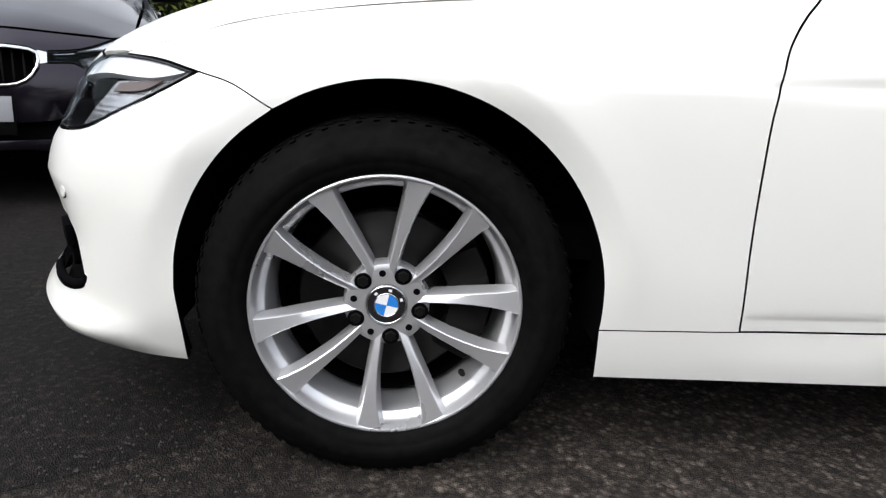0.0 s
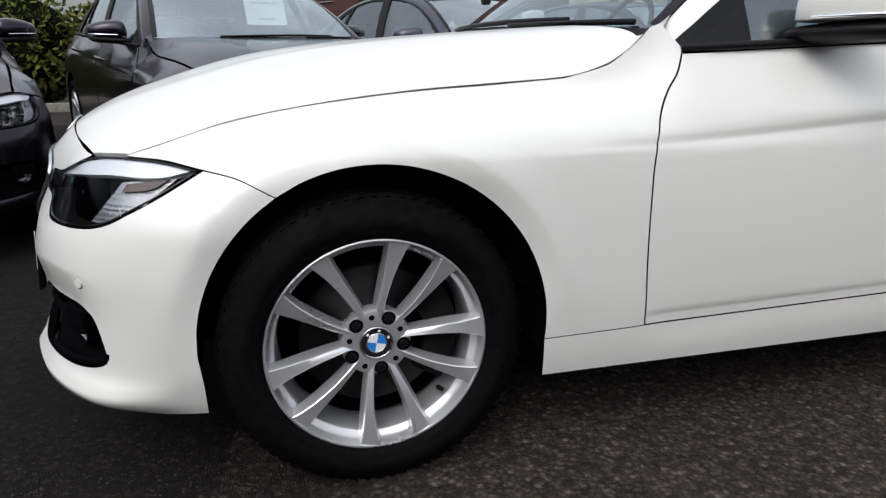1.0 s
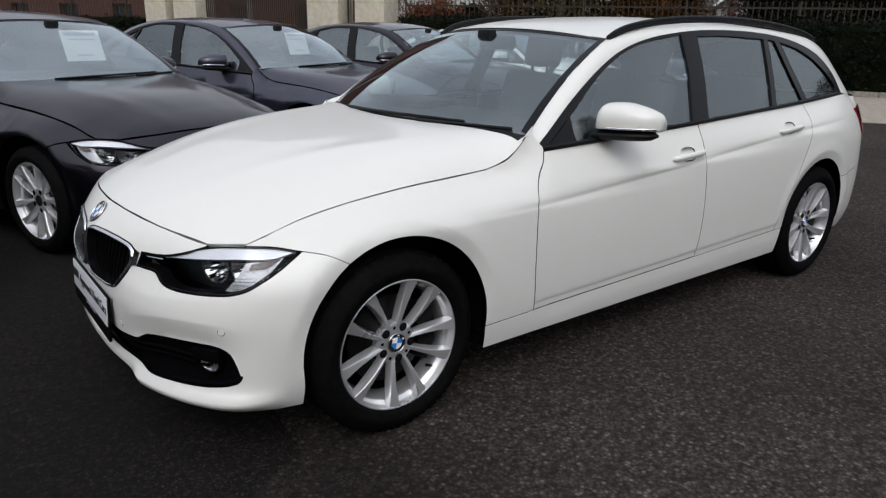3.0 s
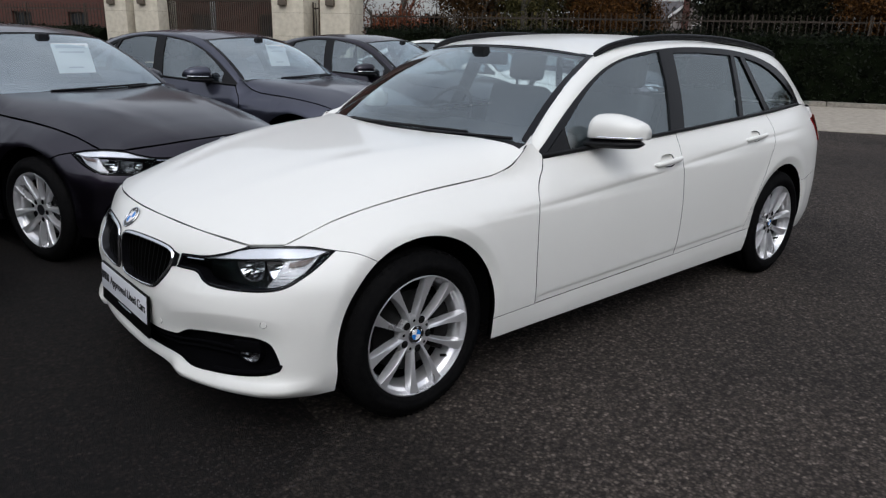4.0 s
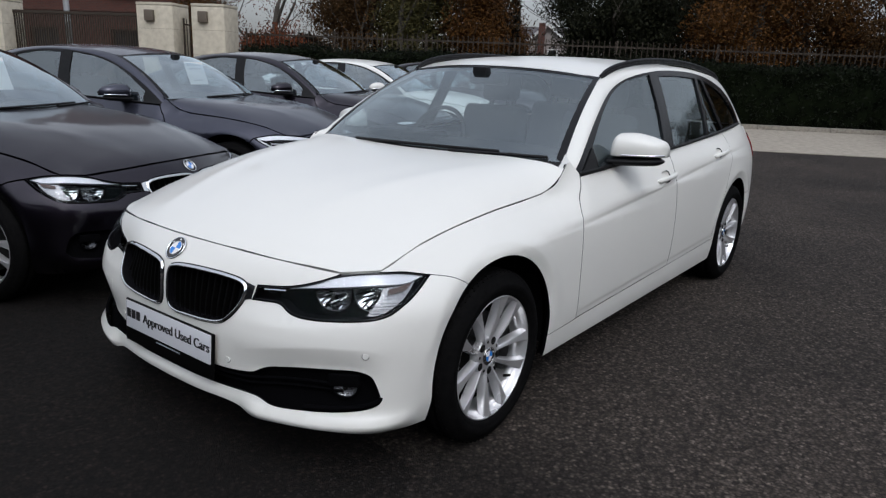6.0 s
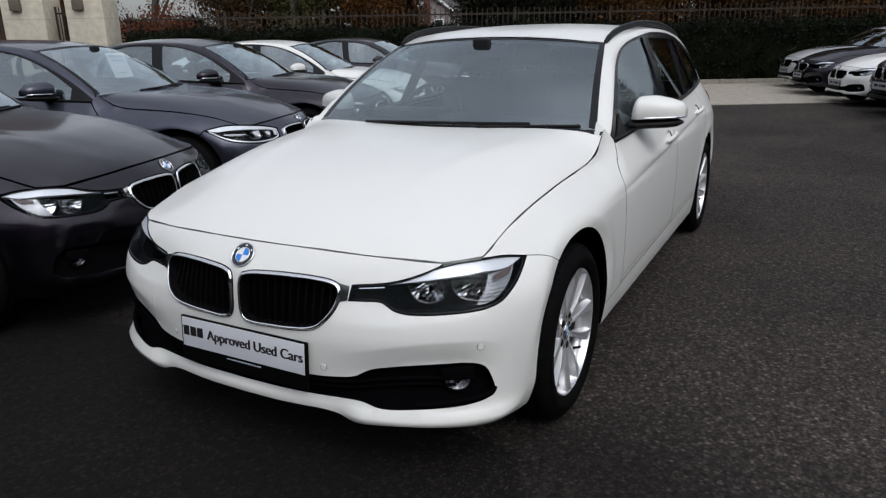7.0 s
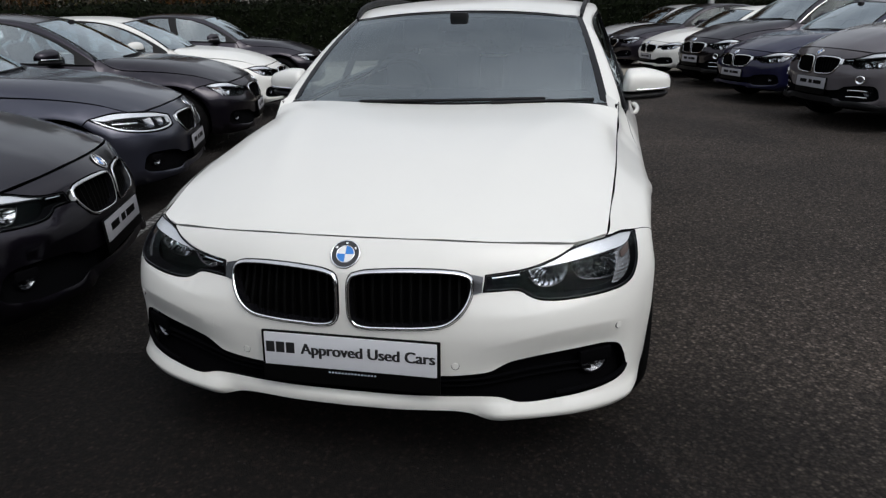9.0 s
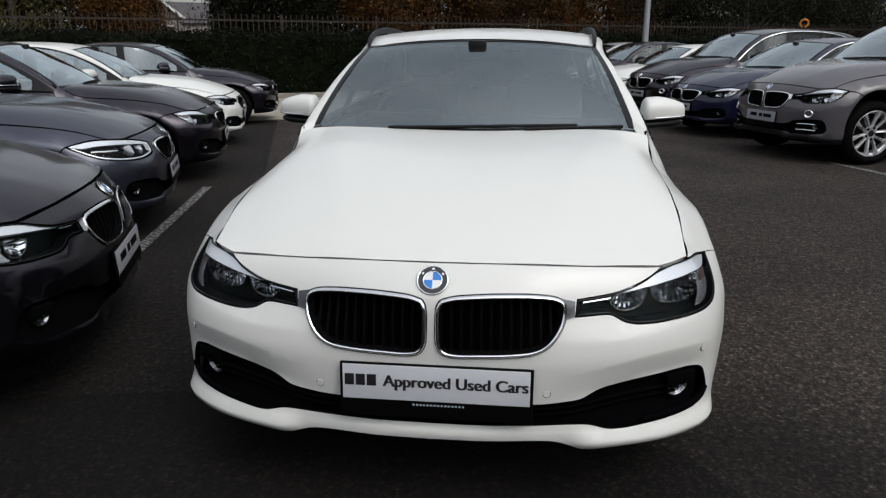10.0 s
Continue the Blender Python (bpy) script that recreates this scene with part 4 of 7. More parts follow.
                dish = lambda a, z, a0=a0, z0=z0: body(a, z, -0.024 * np.clip(1 - ((np.asarray(a) - a0) / 0.056) ** 2 - ((np.asarray(z) - z0) / 0.034) ** 2, 0, 1) ** 0.7)
                skin("handle_cup", dish, cup_line(hx, hz), colour, dd, depth=0.0, step=0.006, gap=0, side=side, label="shallow dish behind the handle")
        # tail lamp
        lampo = loop(0.03, [(AX(3.36), 0.93), (AX(3.55), 0.94)], [(AX(3.55), 0.94), (AX(3.64), 0.79)], [(AX(3.64), 0.79), (AX(3.46), 0.78)], [(AX(3.46), 0.78), (AX(3.36), 0.93)])
        skin("tail_lamp", lambda a, z: body(a, z, 0.010), lampo, RED, car, depth=0.02, step=0.05, gap=0, side=side)
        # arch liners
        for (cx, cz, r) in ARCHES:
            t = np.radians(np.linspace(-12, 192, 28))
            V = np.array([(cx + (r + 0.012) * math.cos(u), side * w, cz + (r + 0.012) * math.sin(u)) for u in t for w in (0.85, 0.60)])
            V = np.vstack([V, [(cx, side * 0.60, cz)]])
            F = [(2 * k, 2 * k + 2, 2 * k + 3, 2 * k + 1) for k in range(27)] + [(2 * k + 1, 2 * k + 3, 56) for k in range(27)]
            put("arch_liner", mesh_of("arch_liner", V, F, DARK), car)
    skin("rear_bumper", body, rearb, colour, car, both=True, seam=END, **st)
    skin("tailgate", body, tgate, colour, car, both=True, seam=END, **st)
    # added dark shell behind the panels, near black for the shade in the gaps
    shell = loop(0.08, [(MID, 0.21), (AX(-0.36), 0.20)], [(AX(-0.36), 0.20), (AX(-0.37), 0.34)], arch_run(fx, fz, fr + 0.02, 180, 0, 10), [(AX(0.38), 0.2), (AX(2.43), 0.2)], arch_run(rx, rz, rr + 0.02, 180, 0, 10),
                 [(AX(3.18), 0.22), (END, 0.23)], [(END, 0.23), (END, 0.97)], [(END, 0.97), (AX(3.3), 0.99), (AX(2.2), 0.955), (AX(0.75), 0.89), (AX(0.6), 0.88), (AX(0.3), 0.82), (AX(0.0), 0.795), (AX(-0.3), 0.74), (A(-0.5, 0.7), 0.68), (MID, 0.70)], [(MID, 0.70), (MID, 0.21)])
    skin("inner_shell", lambda a, z: body(a, z, -0.035), shell, DARK, car, holes=[shrunk(lamp_line, -0.012), shrunk(kid, -0.004)], depth=0, step=0.09, gap=0, both=True, seam=MID)

    # bonnet
    fr_line = [(-0.6535, 0.0), (-0.6385, 0.22), (-0.598, 0.43), (-0.533, 0.629)]
    hoodo = loop(es, fr_line, [fr_line[-1], (-0.50, 0.675), (-0.451, 0.7205)], [(x, float(bonnet_edge_y(x)) - 0.0015) for x in (-0.451, -0.345, -0.27, -0.134, 0.02, 0.13, 0.265, 0.44)] + [(0.535, 0.7665), (0.586, 0.7675), (0.610, 0.7635)],
                 [(0.610, 0.7635), (0.608, 0.70), (0.575, 0.55), (0.525, 0.3), (0.50, 0.0)], [(0.50, 0.0), (-0.6535, 0.0)])
    # outline given as (x, half width); the surface faces up when both run right-handed, so swap
    hood_fn = lambda p, q: bonnet(q, p)
    hood_out = hoodo[:, ::-1]
    skin("bonnet", hood_fn, hood_out, colour, car, both=True, seam=0.0, **dict(st, fold=None))

    # windscreen, scuttle, wipers
    ws = loop(0.03, [(0, -0.07), (1.012, -0.05)], [(1.012, -0.05), (1.012, 1.0)], [(1.012, 1.0), (0, 1.0)], [(0, 1.0), (0, -0.07)])
    glass = skin("windscreen", lambda s, t: screen(s, t), ws, GLASS if fine else PARKED_GLASS, car, depth=0, step=0.06, gap=0, both=True, seam=0.0)
    glass.visible_shadow = False
    for side in (-1, 1):
        c1 = screen(np.full(12, 1.028), np.linspace(-0.02, 1, 12), 0.002)
        c2 = screen(np.full(12, 0.986), np.linspace(0.0, 1, 12), 0.0022)
        strip("screen_edge", c1, c2, PIANO, car, 0.0, 3, side)
    s = np.linspace(-1.03, 1.03, 33)
    strip("screen_top_band", screen(s, np.full(33, 1.012), 0.001), screen(s, np.full(33, 0.975), 0.0025), PIANO, car, 0.0, 3)
    strip("scuttle_panel", np.stack([0.40 + 0.19 * s ** 2, -0.72 * s, np.full(33, 0.90)], 1), screen(s, np.full(33, -0.025), 0.003), TRIM, car, 0.0, 4)
    for y0, y1, tt in ((0.34, -0.46, 0.030), (-0.24, -0.66, 0.022)):
        ss = np.linspace(-y0 / 0.70, -y1 / 0.70, 14)
        p = screen(ss, np.linspace(-0.034, tt - 0.030, 14), 0.010)
        tube("wiper_blade", p, 0.0055, TRIM, car, flat=1.3, n=8)
        tube("wiper_arm", p[:9] + (-0.004, 0, 0.002), np.linspace(0.008, 0.005, 9), TRIM, car, flat=0.7, n=8)

    # white filler between wing, bonnet corner and pillar foot
    for side in (-1, 1):
        c1 = body(np.array([AX(0.575), AX(0.600), AX(0.632), AX(0.660)]), np.array([0.904, 0.926, 0.956, 0.958]), -0.003)
        c2 = np.vstack([bonnet(np.array([0.575, 0.604]), np.array([0.755, 0.742]), -0.004), screen(np.array([1.015, 1.020]), np.array([-0.03, 0.06]), -0.001)])
        strip("pillar_foot", c1, c2, colour, car, 0.0, 4, side)

    # roof, side frames and windows
    e = curve(roof["edge"], 8)
    front_e = screen(np.full(15, 1.030), np.linspace(-0.05, 1.0, 15)) * (1, -1, 1)
    inner = np.vstack([front_e[:-1], e])
    inner_s = np.r_[0, np.cumsum(np.linalg.norm(np.diff(inner, axis=0), axis=1))]
    fr_c = curve([(0.652, 0.903)] + roof["frame"], 8)
    outer = cabin(fr_c[:, 0], fr_c[:, 1])
    outer_s = np.r_[0, np.cumsum(np.linalg.norm(np.diff(outer, axis=0), axis=1))]
    m = 60 if fine else 26
    u = np.linspace(0, 1, m)
    c_in = np.stack([np.interp(u, inner_s / inner_s[-1], inner[:, k]) for k in range(3)], 1) * (1, -1, 1)
    c_out = np.stack([np.interp(u, outer_s / outer_s[-1], outer[:, k]) for k in range(3)], 1)
    rows = even(e, 0.06 if fine else 0.14)
    mid_z = pchip([p[0] for p in roof["mid"]], [p[1] for p in roof["mid"]])
    t = np.linspace(-1, 1, 25 if fine else 13)
    keep = rows[rows[:, 0] < roof["back"] + 0.001]
    V = np.array([(x - 0.085 * (1 - tt * tt) * np.clip((1.6 - x) / 0.35, 0, 1) + 0.06 * (1 - tt * tt) * np.clip((x - 2.9) / 0.4, 0, 1), tt * y, z + (float(mid_z(x)) - z) * (1 - abs(tt) ** 2.3)) for x, y, z in keep for tt in t])
    k2 = len(t)
    F = [(i * k2 + j, (i + 1) * k2 + j, (i + 1) * k2 + j + 1, i * k2 + j + 1) for i in range(len(keep) - 1) for j in range(k2 - 1)]
    put("roof", mesh_of("roof", V, F, colour), car)
    put("roof_lining", mesh_of("roof_lining", V - (0, 0, 0.03), [f[::-1] for f in F], LINING), car)
    if style == "touring":
        strip("rear_window", np.array([(3.30 + 0.02, yy, 1.27) for yy in np.linspace(-0.6, 0.6, 9)]), np.array([(3.52, yy, 1.0) for yy in np.linspace(-0.7, 0.7, 9)]), PRIVACY, car, 0.03, 4, out=(1, 0, 0.5)).visible_shadow = False
    else:
        xs = np.linspace(3.2, 3.80, 7)
        strip("boot_lid", np.array([(x, -0.72 + 0.2 * max(0, x - 3.6), 1.035 - 0.10 * (x - 3.2)) for x in xs]), np.array([(x, 0.72 - 0.2 * max(0, x - 3.6), 1.035 - 0.10 * (x - 3.2)) for x in xs]), colour, car, 0.03, 9, out=(0, 0, 1))
    sal = style == "saloon"
    panes = [
        loop(es, [(0.862, 1.012), (1.03, 1.121), (1.2, 1.208), (1.42, 1.287), (1.675, 1.328)], [(1.675, 1.328), (1.66, 1.15), (1.612, 0.958)], [(1.612, 0.958), (1.2, 0.938), (0.862, 0.924)], [(0.862, 0.924), (0.862, 1.012)]),
        loop(es, [(1.795, 1.322), (2.05, 1.325), (2.28 if sal else 2.385, 1.285 if sal else 1.314)], [(2.28 if sal else 2.385, 1.285 if sal else 1.314), (2.36 if sal else 2.35, 1.14), (2.38 if sal else 2.315, 0.990)], [(2.38 if sal else 2.315, 0.990), (2.0, 0.975), (1.735, 0.964)], [(1.735, 0.964), (1.775, 1.15), (1.795, 1.322)]),
    ]
    if sal:
        panes.append(loop(es, [(2.33, 1.265), (2.5, 1.19), (2.65, 1.1), (2.76, 1.02)], [(2.76, 1.02), (2.6, 1.003), (2.44, 0.996)], [(2.44, 0.996), (2.42, 1.14), (2.33, 1.265)]))
    else:
        panes.append(loop(es, [(2.43, 1.312), (2.50, 1.305)], [(2.50, 1.305), (2.57, 1.16), (2.655, 1.006)], [(2.655, 1.006), (2.36, 0.992)], [(2.36, 0.992), (2.40, 1.15), (2.43, 1.312)]))
        panes.append(loop(es, [(2.555, 1.300), (2.76, 1.262), (2.93, 1.20), (3.07, 1.115), (3.135, 1.055), (3.12, 1.03)], [(3.12, 1.03), (2.9, 1.018), (2.715, 1.010)], [(2.715, 1.010), (2.63, 1.16), (2.555, 1.300)]))
    dlo = loop(es, roof["frame"], [roof["frame"][-1], (3.1 if not sal else 2.8, float(waist_z(3.1 if not sal else 2.8)) + 0.002)] + [(x, float(waist_z(x)) + 0.001) for x in np.linspace(2.6, 0.69, 8)], [(0.69, 0.903), roof["frame"][0]])
    for side in (-1, 1):
        strip("side_frame", c_out, c_in, colour, car, 0.011, 7, side)
        skin("window_surround", lambda x, z: cabin(x, z, 0.002), dlo, PIANO if fine else TRIM, car, holes=panes, depth=0.012, step=0.06, gap=0, side=side)
        for k, p in enumerate(panes):
            g = skin("side_window", lambda x, z: cabin(x, z, -0.006), shrunk(p, -0.004), pane_glass, car, depth=0, step=0.08, gap=0, side=side)
            g.visible_shadow = False
        if bright_line:
            tube("window_line", along(cabin, roof["frame"], 0.006, 6), 0.011, CHROME, car, n=8, side=side)
        # weather strip along the waist
        ww = np.linspace(0.69, 3.17 if not sal else 2.86, 30)
        tube("waist_trim", cabin(ww, waist_z(ww) + 0.008, 0.005), 0.0075, TRIM, car, flat=1.2, n=8, side=side)
        if rails:
            rp = curve([(1.265, -0.584, 1.312), (1.36, -0.592, 1.350), (1.52, -0.600, 1.380), (1.75, -0.606, 1.400), (2.05, -0.608, 1.408), (2.4, -0.606, 1.402), (2.7, -0.602, 1.382), (2.95, -0.598, 1.352), (3.1, -0.598, 1.318)], 8)
            tube("roof_rail", rp, np.interp(np.linspace(0, 1, len(rp)), [0, 0.06, 0.94, 1], [0.006, 0.0108, 0.0108, 0.006]), TRIM, car, "black roof rail", flat=1.0, n=12, side=side)
            lowr = rp.copy()
            lowr[:, 2] -= 0.014
            tube("rail_foot", lowr, 0.009, TRIM, car, n=8, side=side)
        door_mirror(car, colour, side, fine, mirrors or colour)

    # nose: grilles, lamps, intake, plate
    for side in (-1, 1):
        kidney(car, kid, grille, side, fine, es)
        ringed_headlight(car, lamp_line, side) if lamps == "drl" else fine_headlight(car, lamp_line, side)
        # chrome bridge between grille and lamp
        br = loop(0.02, [F_(0.352, 0.646), F_(0.386, 0.638)], [F_(0.386, 0.638), F_(0.386, 0.598)], [F_(0.386, 0.598), F_(0.360, 0.592)], [F_(0.360, 0.592), F_(0.352, 0.646)])
        skin("chrome_bridge", lambda a, z: body(a, z, 0.004), br, CHROME_DIMMED if fine else CHROME, car, depth=0.012, step=0.02, gap=0, side=side)
        fog_lamp(car, side, fine)
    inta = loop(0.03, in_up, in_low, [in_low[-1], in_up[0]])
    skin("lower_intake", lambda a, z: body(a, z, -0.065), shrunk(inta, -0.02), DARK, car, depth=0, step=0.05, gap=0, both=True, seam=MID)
    slat = [in_up[0], *[F_(y, z) for y, z in ((0.2, 0.345), (0.38, 0.352), (0.5, 0.372), (0.62, 0.382), (0.70, 0.378))]]
    if fine:
        for dz, lift, rad in ((-0.012, -0.012, 0.006), (-0.034, -0.020, 0.006)):
            pts = along(body, [(a, z + dz) for a, z in slat], lift, 6)
            tube("intake_slat", np.vstack([pts[::-1], pts[1:] * (1, -1, 1)]), rad, DARK, car, flat=0.7, n=8)
        for side in (-1, 1):
            pts = along(body, [(a, z + 0.010) for a, z in in_low[:6]], -0.004, 6)
            tube("intake_lip", pts, 0.008, DARK, car, n=8, side=side)
    number_plate(car, plate, fine)
    if tall:
        for side in (-1, 1):
            a, z = F_(0.640, 0.470)
            c, n_ = body(a, z, 0.002)[0], plan(a)[1]
            d = Vector((-n_[0], n_[1], 0)).to_track_quat("Z", "Y").to_matrix().to_4x4() @ Matrix.Diagonal((1, 1, 1, 1))
            V, F = lathe([(-0.02, 0.050), (0.006, 0.048), (0.008, 0.040), (-0.006, 0.036)], 20, "z")
            V = np.array([(Matrix.Translation(c) @ d @ Matrix.Diagonal((1, 0.8, 1, 1)) @ Vector(v))[:] for v in V]) * (1, -side, 1)
            fog = put("round_fog_lamp", mesh_of("round_fog_lamp", V, F if side < 0 else [f[::-1] for f in F], CHROME), car)
            V, F = lathe([(0.0, 0.037), (-0.012, 0.020), (-0.016, 0.001)], 14, "z")
            V = np.array([(Matrix.Translation(c) @ d @ Matrix.Diagonal((1, 0.8, 1, 1)) @ Vector(v))[:] for v in V]) * (1, -side, 1)
            put("fog_reflector", mesh_of("fog_reflector", V, F if side < 0 else [f[::-1] for f in F], BOWL), fog)
            for dz in (0.0, -0.055):
                tube("intake_trim", along(body, [F_(0.52, 0.372 + dz), F_(0.62, 0.376 + dz), F_(0.72, 0.374 + dz)], -0.002, 5), 0.007, CHROME, car, n=8, side=side)
        lipo = loop(0.04, [(a, z + 0.052) for a, z in lip], [(lip[-1][0], lip[-1][1] + 0.052), lip[-1]], lip[::-1], [lip[0], (lip[0][0], lip[0][1] + 0.052)])
        skin("lower_skirt", lambda a, z: body(a, z, 0.005), lipo, TRIM, car, depth=0.006, step=0.06, gap=0, both=True, seam=MID)
    b = body(np.array([MID]), np.array([0.691]))[0]
    badge_disc(car, 0.041, pose(b[0] - 0.001, 0, b[2] + 0.002, 0, -48, 0) @ pose(0, 0, 0, 0, 0, -90), fine)
    if fine:
        for side in (-1, 1):
            for y, z in ((0.318, 0.388), (0.765, 0.474)):
                a, _ = F_(y, z)
                c, n_ = body(a, z)[0], plan(a)[1]
                d = Vector((-n_[0], n_[1], 0)).to_track_quat("Z", "Y").to_matrix().to_4x4()
                bm = bmesh.new()
                bmesh.ops.create_cone(bm, cap_ends=True, radius1=0.0105, radius2=0.0095, depth=0.004, segments=24)
                sens = part("parking_sensor", bm, WHITE, car)
                sens.matrix_basis = Matrix.Translation((c[0], side * -c[1], c[2])) @ (d if side < 0 else Matrix.Diagonal((1, -1, 1, 1)) @ d @ Matrix.Diagonal((1, -1, 1, 1)))
                V, F = lathe([(-0.002, 0.0116), (0.0004, 0.0116), (0.0004, 0.0105), (-0.002, 0.0105)], 24, "z")
                rg = put("sensor_ring", mesh_of("sensor_ring", V, F, DARK), sens)
        # tow-eye cover outline, right-hand side of the nose
        ca, cz = F_(0.475, 0.452)
        cov = shrunk(loop(0.008, [(ca - 0.052, cz + 0.04), (ca + 0.052, cz + 0.045)], [(ca + 0.052, cz + 0.045), (ca + 0.058, cz - 0.035)], [(ca + 0.058, cz - 0.035), (ca - 0.045, cz - 0.042)], [(ca - 0.045, cz - 0.042), (ca - 0.052, cz + 0.04)]), 0.0)
        skin("towing_eye_cover", lambda a, z: body(a, z, 0.0006), cov, colour, car, depth=0.0015, step=0.02, gap=0, side=1)
        fin = bmesh.new()
        bmesh.ops.create_cone(fin, cap_ends=True, radius1=0.045, radius2=0.012, depth=0.05, segments=20, matrix=pose(2.98, 0, 1.385, 0, 12, 0) @ Matrix.Diagonal((1.8, 0.55, 1, 1)))
        part("aerial_fin", fin, colour, car)
    interior(car, fine)
    if paper:
        paper_sheet(car, papers_at)
    # floor pan
    box("floor_pan", (3.6, 1.5, 0.05), (1.5, 0, 0.24), DARK, car, bevel=0.01)
    for sx, yy in ((0.0, 0.843), (2.81, 0.858)):
        for side in (-1, 1):
            wheel(car, (sx, side * yy, 0.3185), side, fine, shape)
    if shape != (1, 1, 1):
        car.scale = shape
    return car


def door_mirror(car, colour, side, fine, cap):
    # cap: a rounded shell over a dark foot, fuller inboard, cut flat behind
    n, m = (24, 32) if fine else (10, 14)
    V, F = [], []
    high = pchip([0, 0.04, 0.12, 0.35, 0.65, 0.88, 0.96, 1], [0.040, 0.078, 0.096, 0.098, 0.086, 0.068, 0.058, 0.040])
    fore = pchip([0, 0.05, 0.15, 0.5, 0.85, 0.96, 1], [0.06, 0.082, 0.096, 0.090, 0.070, 0.048, 0.025])
    for i in range(n + 1):
        u = 0.5 - 0.5 * math.cos(math.pi * i / n)
        y, low, xc = -0.800 - 0.220 * u, 0.972 + 0.006 * u, 1.045 + 0.06 * u
        for j in range(m):
            t = 2 * math.pi * j / m
            cx, cz = math.cos(t), math.sin(t)
            sx = math.copysign(abs(cx) ** 0.75, cx)
            V.append((xc + (float(fore(u)) if cx < 0 else 0.030) * sx, y, low + (float(high(u)) * abs(cz) ** 0.54 if cz > 0 else -0.006 * abs(cz) ** 0.8)))
    for i in range(n):
        for j in range(m):
            a, b = i * m + j, i * m + (j + 1) % m
            F.append((a, b, b + m, a + m))
    F += [tuple(range(m))[::-1], tuple(n * m + j for j in range(m))]
    V = np.array(V)
    F = [f[::-1] for f in F]
    if side > 0:
        V, F = V * (1, -1, 1), [f[::-1] for f in F]
    housing = put("door_mirror", mesh_of("door_mirror", V, F, cap), car)
    k = 1 if side > 0 else -1
    # dark lower shell that follows the cap, and the arm to the door
    V, F = [], []
    for i in range(11):
        u = i / 10
        y = -0.775 - 0.238 * u
        w = max(1 - abs(2 * u - 0.95) ** 5 / 1.15, 0.05) ** 0.5
        for j in range(12):
            t = 2 * math.pi * j / 12
            V.append((1.035 + 0.06 * u + (0.105 - 0.04 * u if math.cos(t) < 0 else 0.035) * w * math.cos(t), y, 0.953 - 0.012 * (1 - u) + 0.023 * w * math.sin(t)))
    F = [(i * 12 + (j + 1) % 12, i * 12 + j, (i + 1) * 12 + j, (i + 1) * 12 + (j + 1) % 12) for i in range(10) for j in range(12)]
    F += [tuple(range(12)), tuple(120 + j for j in range(12))[::-1]]
    V = np.array(V)
    if side > 0:
        V, F = V * (1, -1, 1), [f[::-1] for f in F]
    put("mirror_foot", mesh_of("mirror_foot", V, F, TRIM), housing)
    p = np.array([(1.045 + 0.06 * u - float(fore(u)) * (0.99 if u < 0.95 else 0.9) - 0.001, -0.800 - 0.220 * u, 0.975 + 0.006 * u) for u in (0.28, 0.45, 0.62, 0.78, 0.88, 0.95, 0.985)])
    tube("mirror_indicator", curve(p, 5), 0.0042, REFLECT, housing, n=8, side=side)
    bm = bmesh.new()
    box_bm(bm, (0.006, 0.14, 0.072), (1.110, 0.915 * k, 1.004), 0.003, (0, 0, -16 * -k))
    part("mirror_glass", bm, MIRROR, housing)
    # triangular base on the door
    tri = loop(0.03, [(0.70, 0.908), (0.845, 1.005)], [(0.845, 1.005), (0.845, 0.917)], [(0.845, 0.917), (0.70, 0.908)])
    skin("mirror_base", lambda x, z: cabin(x, z, 0.008), tri, TRIM, car, depth=0.01, step=0.05, gap=0, side=side)


def kidney(car, kid, chrome, side, fine, es):
    """Grille: dark back, upright slats, chrome frame."""
    root = skin("grille", lambda a, z: body(a, z, -0.055), shrunk(kid, -0.01), DARK, car, depth=0, step=0.06, gap=0, side=side)
    ring = np.vstack([kid, kid[:1]])
    c = body(ring[:, 0], ring[:, 1], 0.004)
    inner = shrunk(kid, 0.0095 if fine else 0.012)
    inner = np.vstack([inner, inner[:1]])
    c2 = body(inner[:, 0], inner[:, 1], 0.007)
    strip("grille_frame", c[::-1], c2[::-1], chrome, root, 0.004, 6, side, out=(-1, 0, 0.15))
    if fine:
        tube("grille_seal", body(ring[:, 0], ring[:, 1], 0.001), 0.0030, PIANO, root, n=6, side=side)
    c3 = body(inner[:, 0], inner[:, 1], -0.03)
    strip("grille_inner_edge", c2[::-1], c3[::-1], PIANO, root, 0.0, 3, side)
    lo, hi = kid.min(0), kid.max(0)
    n = 13 if fine else 9
    for k in range(n):
        a = lo[0] + (hi[0] - lo[0]) * (k + 0.5) / n
        zz = np.linspace(lo[1], hi[1], 60)
        ok = inside(kid, np.stack([np.full(60, a), zz], 1))
        if ok.sum() < 4:
            continue
        z0, z1 = zz[ok].min(), zz[ok].max()
        p0 = body(np.full(7, a), np.linspace(z0, z1, 7), -0.020)
        p1 = body(np.full(7, a), np.linspace(z0, z1, 7), -0.035)
        w = np.array((0, 0.0035, 0))
        V = np.vstack([p0 - w, p0 + w, p1 + w, p1 - w])
        F = []
        for i in range(6):
            for q in range(4):
                u, v = q * 7 + i, ((q + 1) % 4) * 7 + i
                F.append((u, v, v + 1, u + 1))
        if side > 0:
            V, F = V * (1, -1, 1), [f[::-1] for f in F]
        put("grille_slat", mesh_of("grille_slat", V, F, SLAT, smooth=False), root)


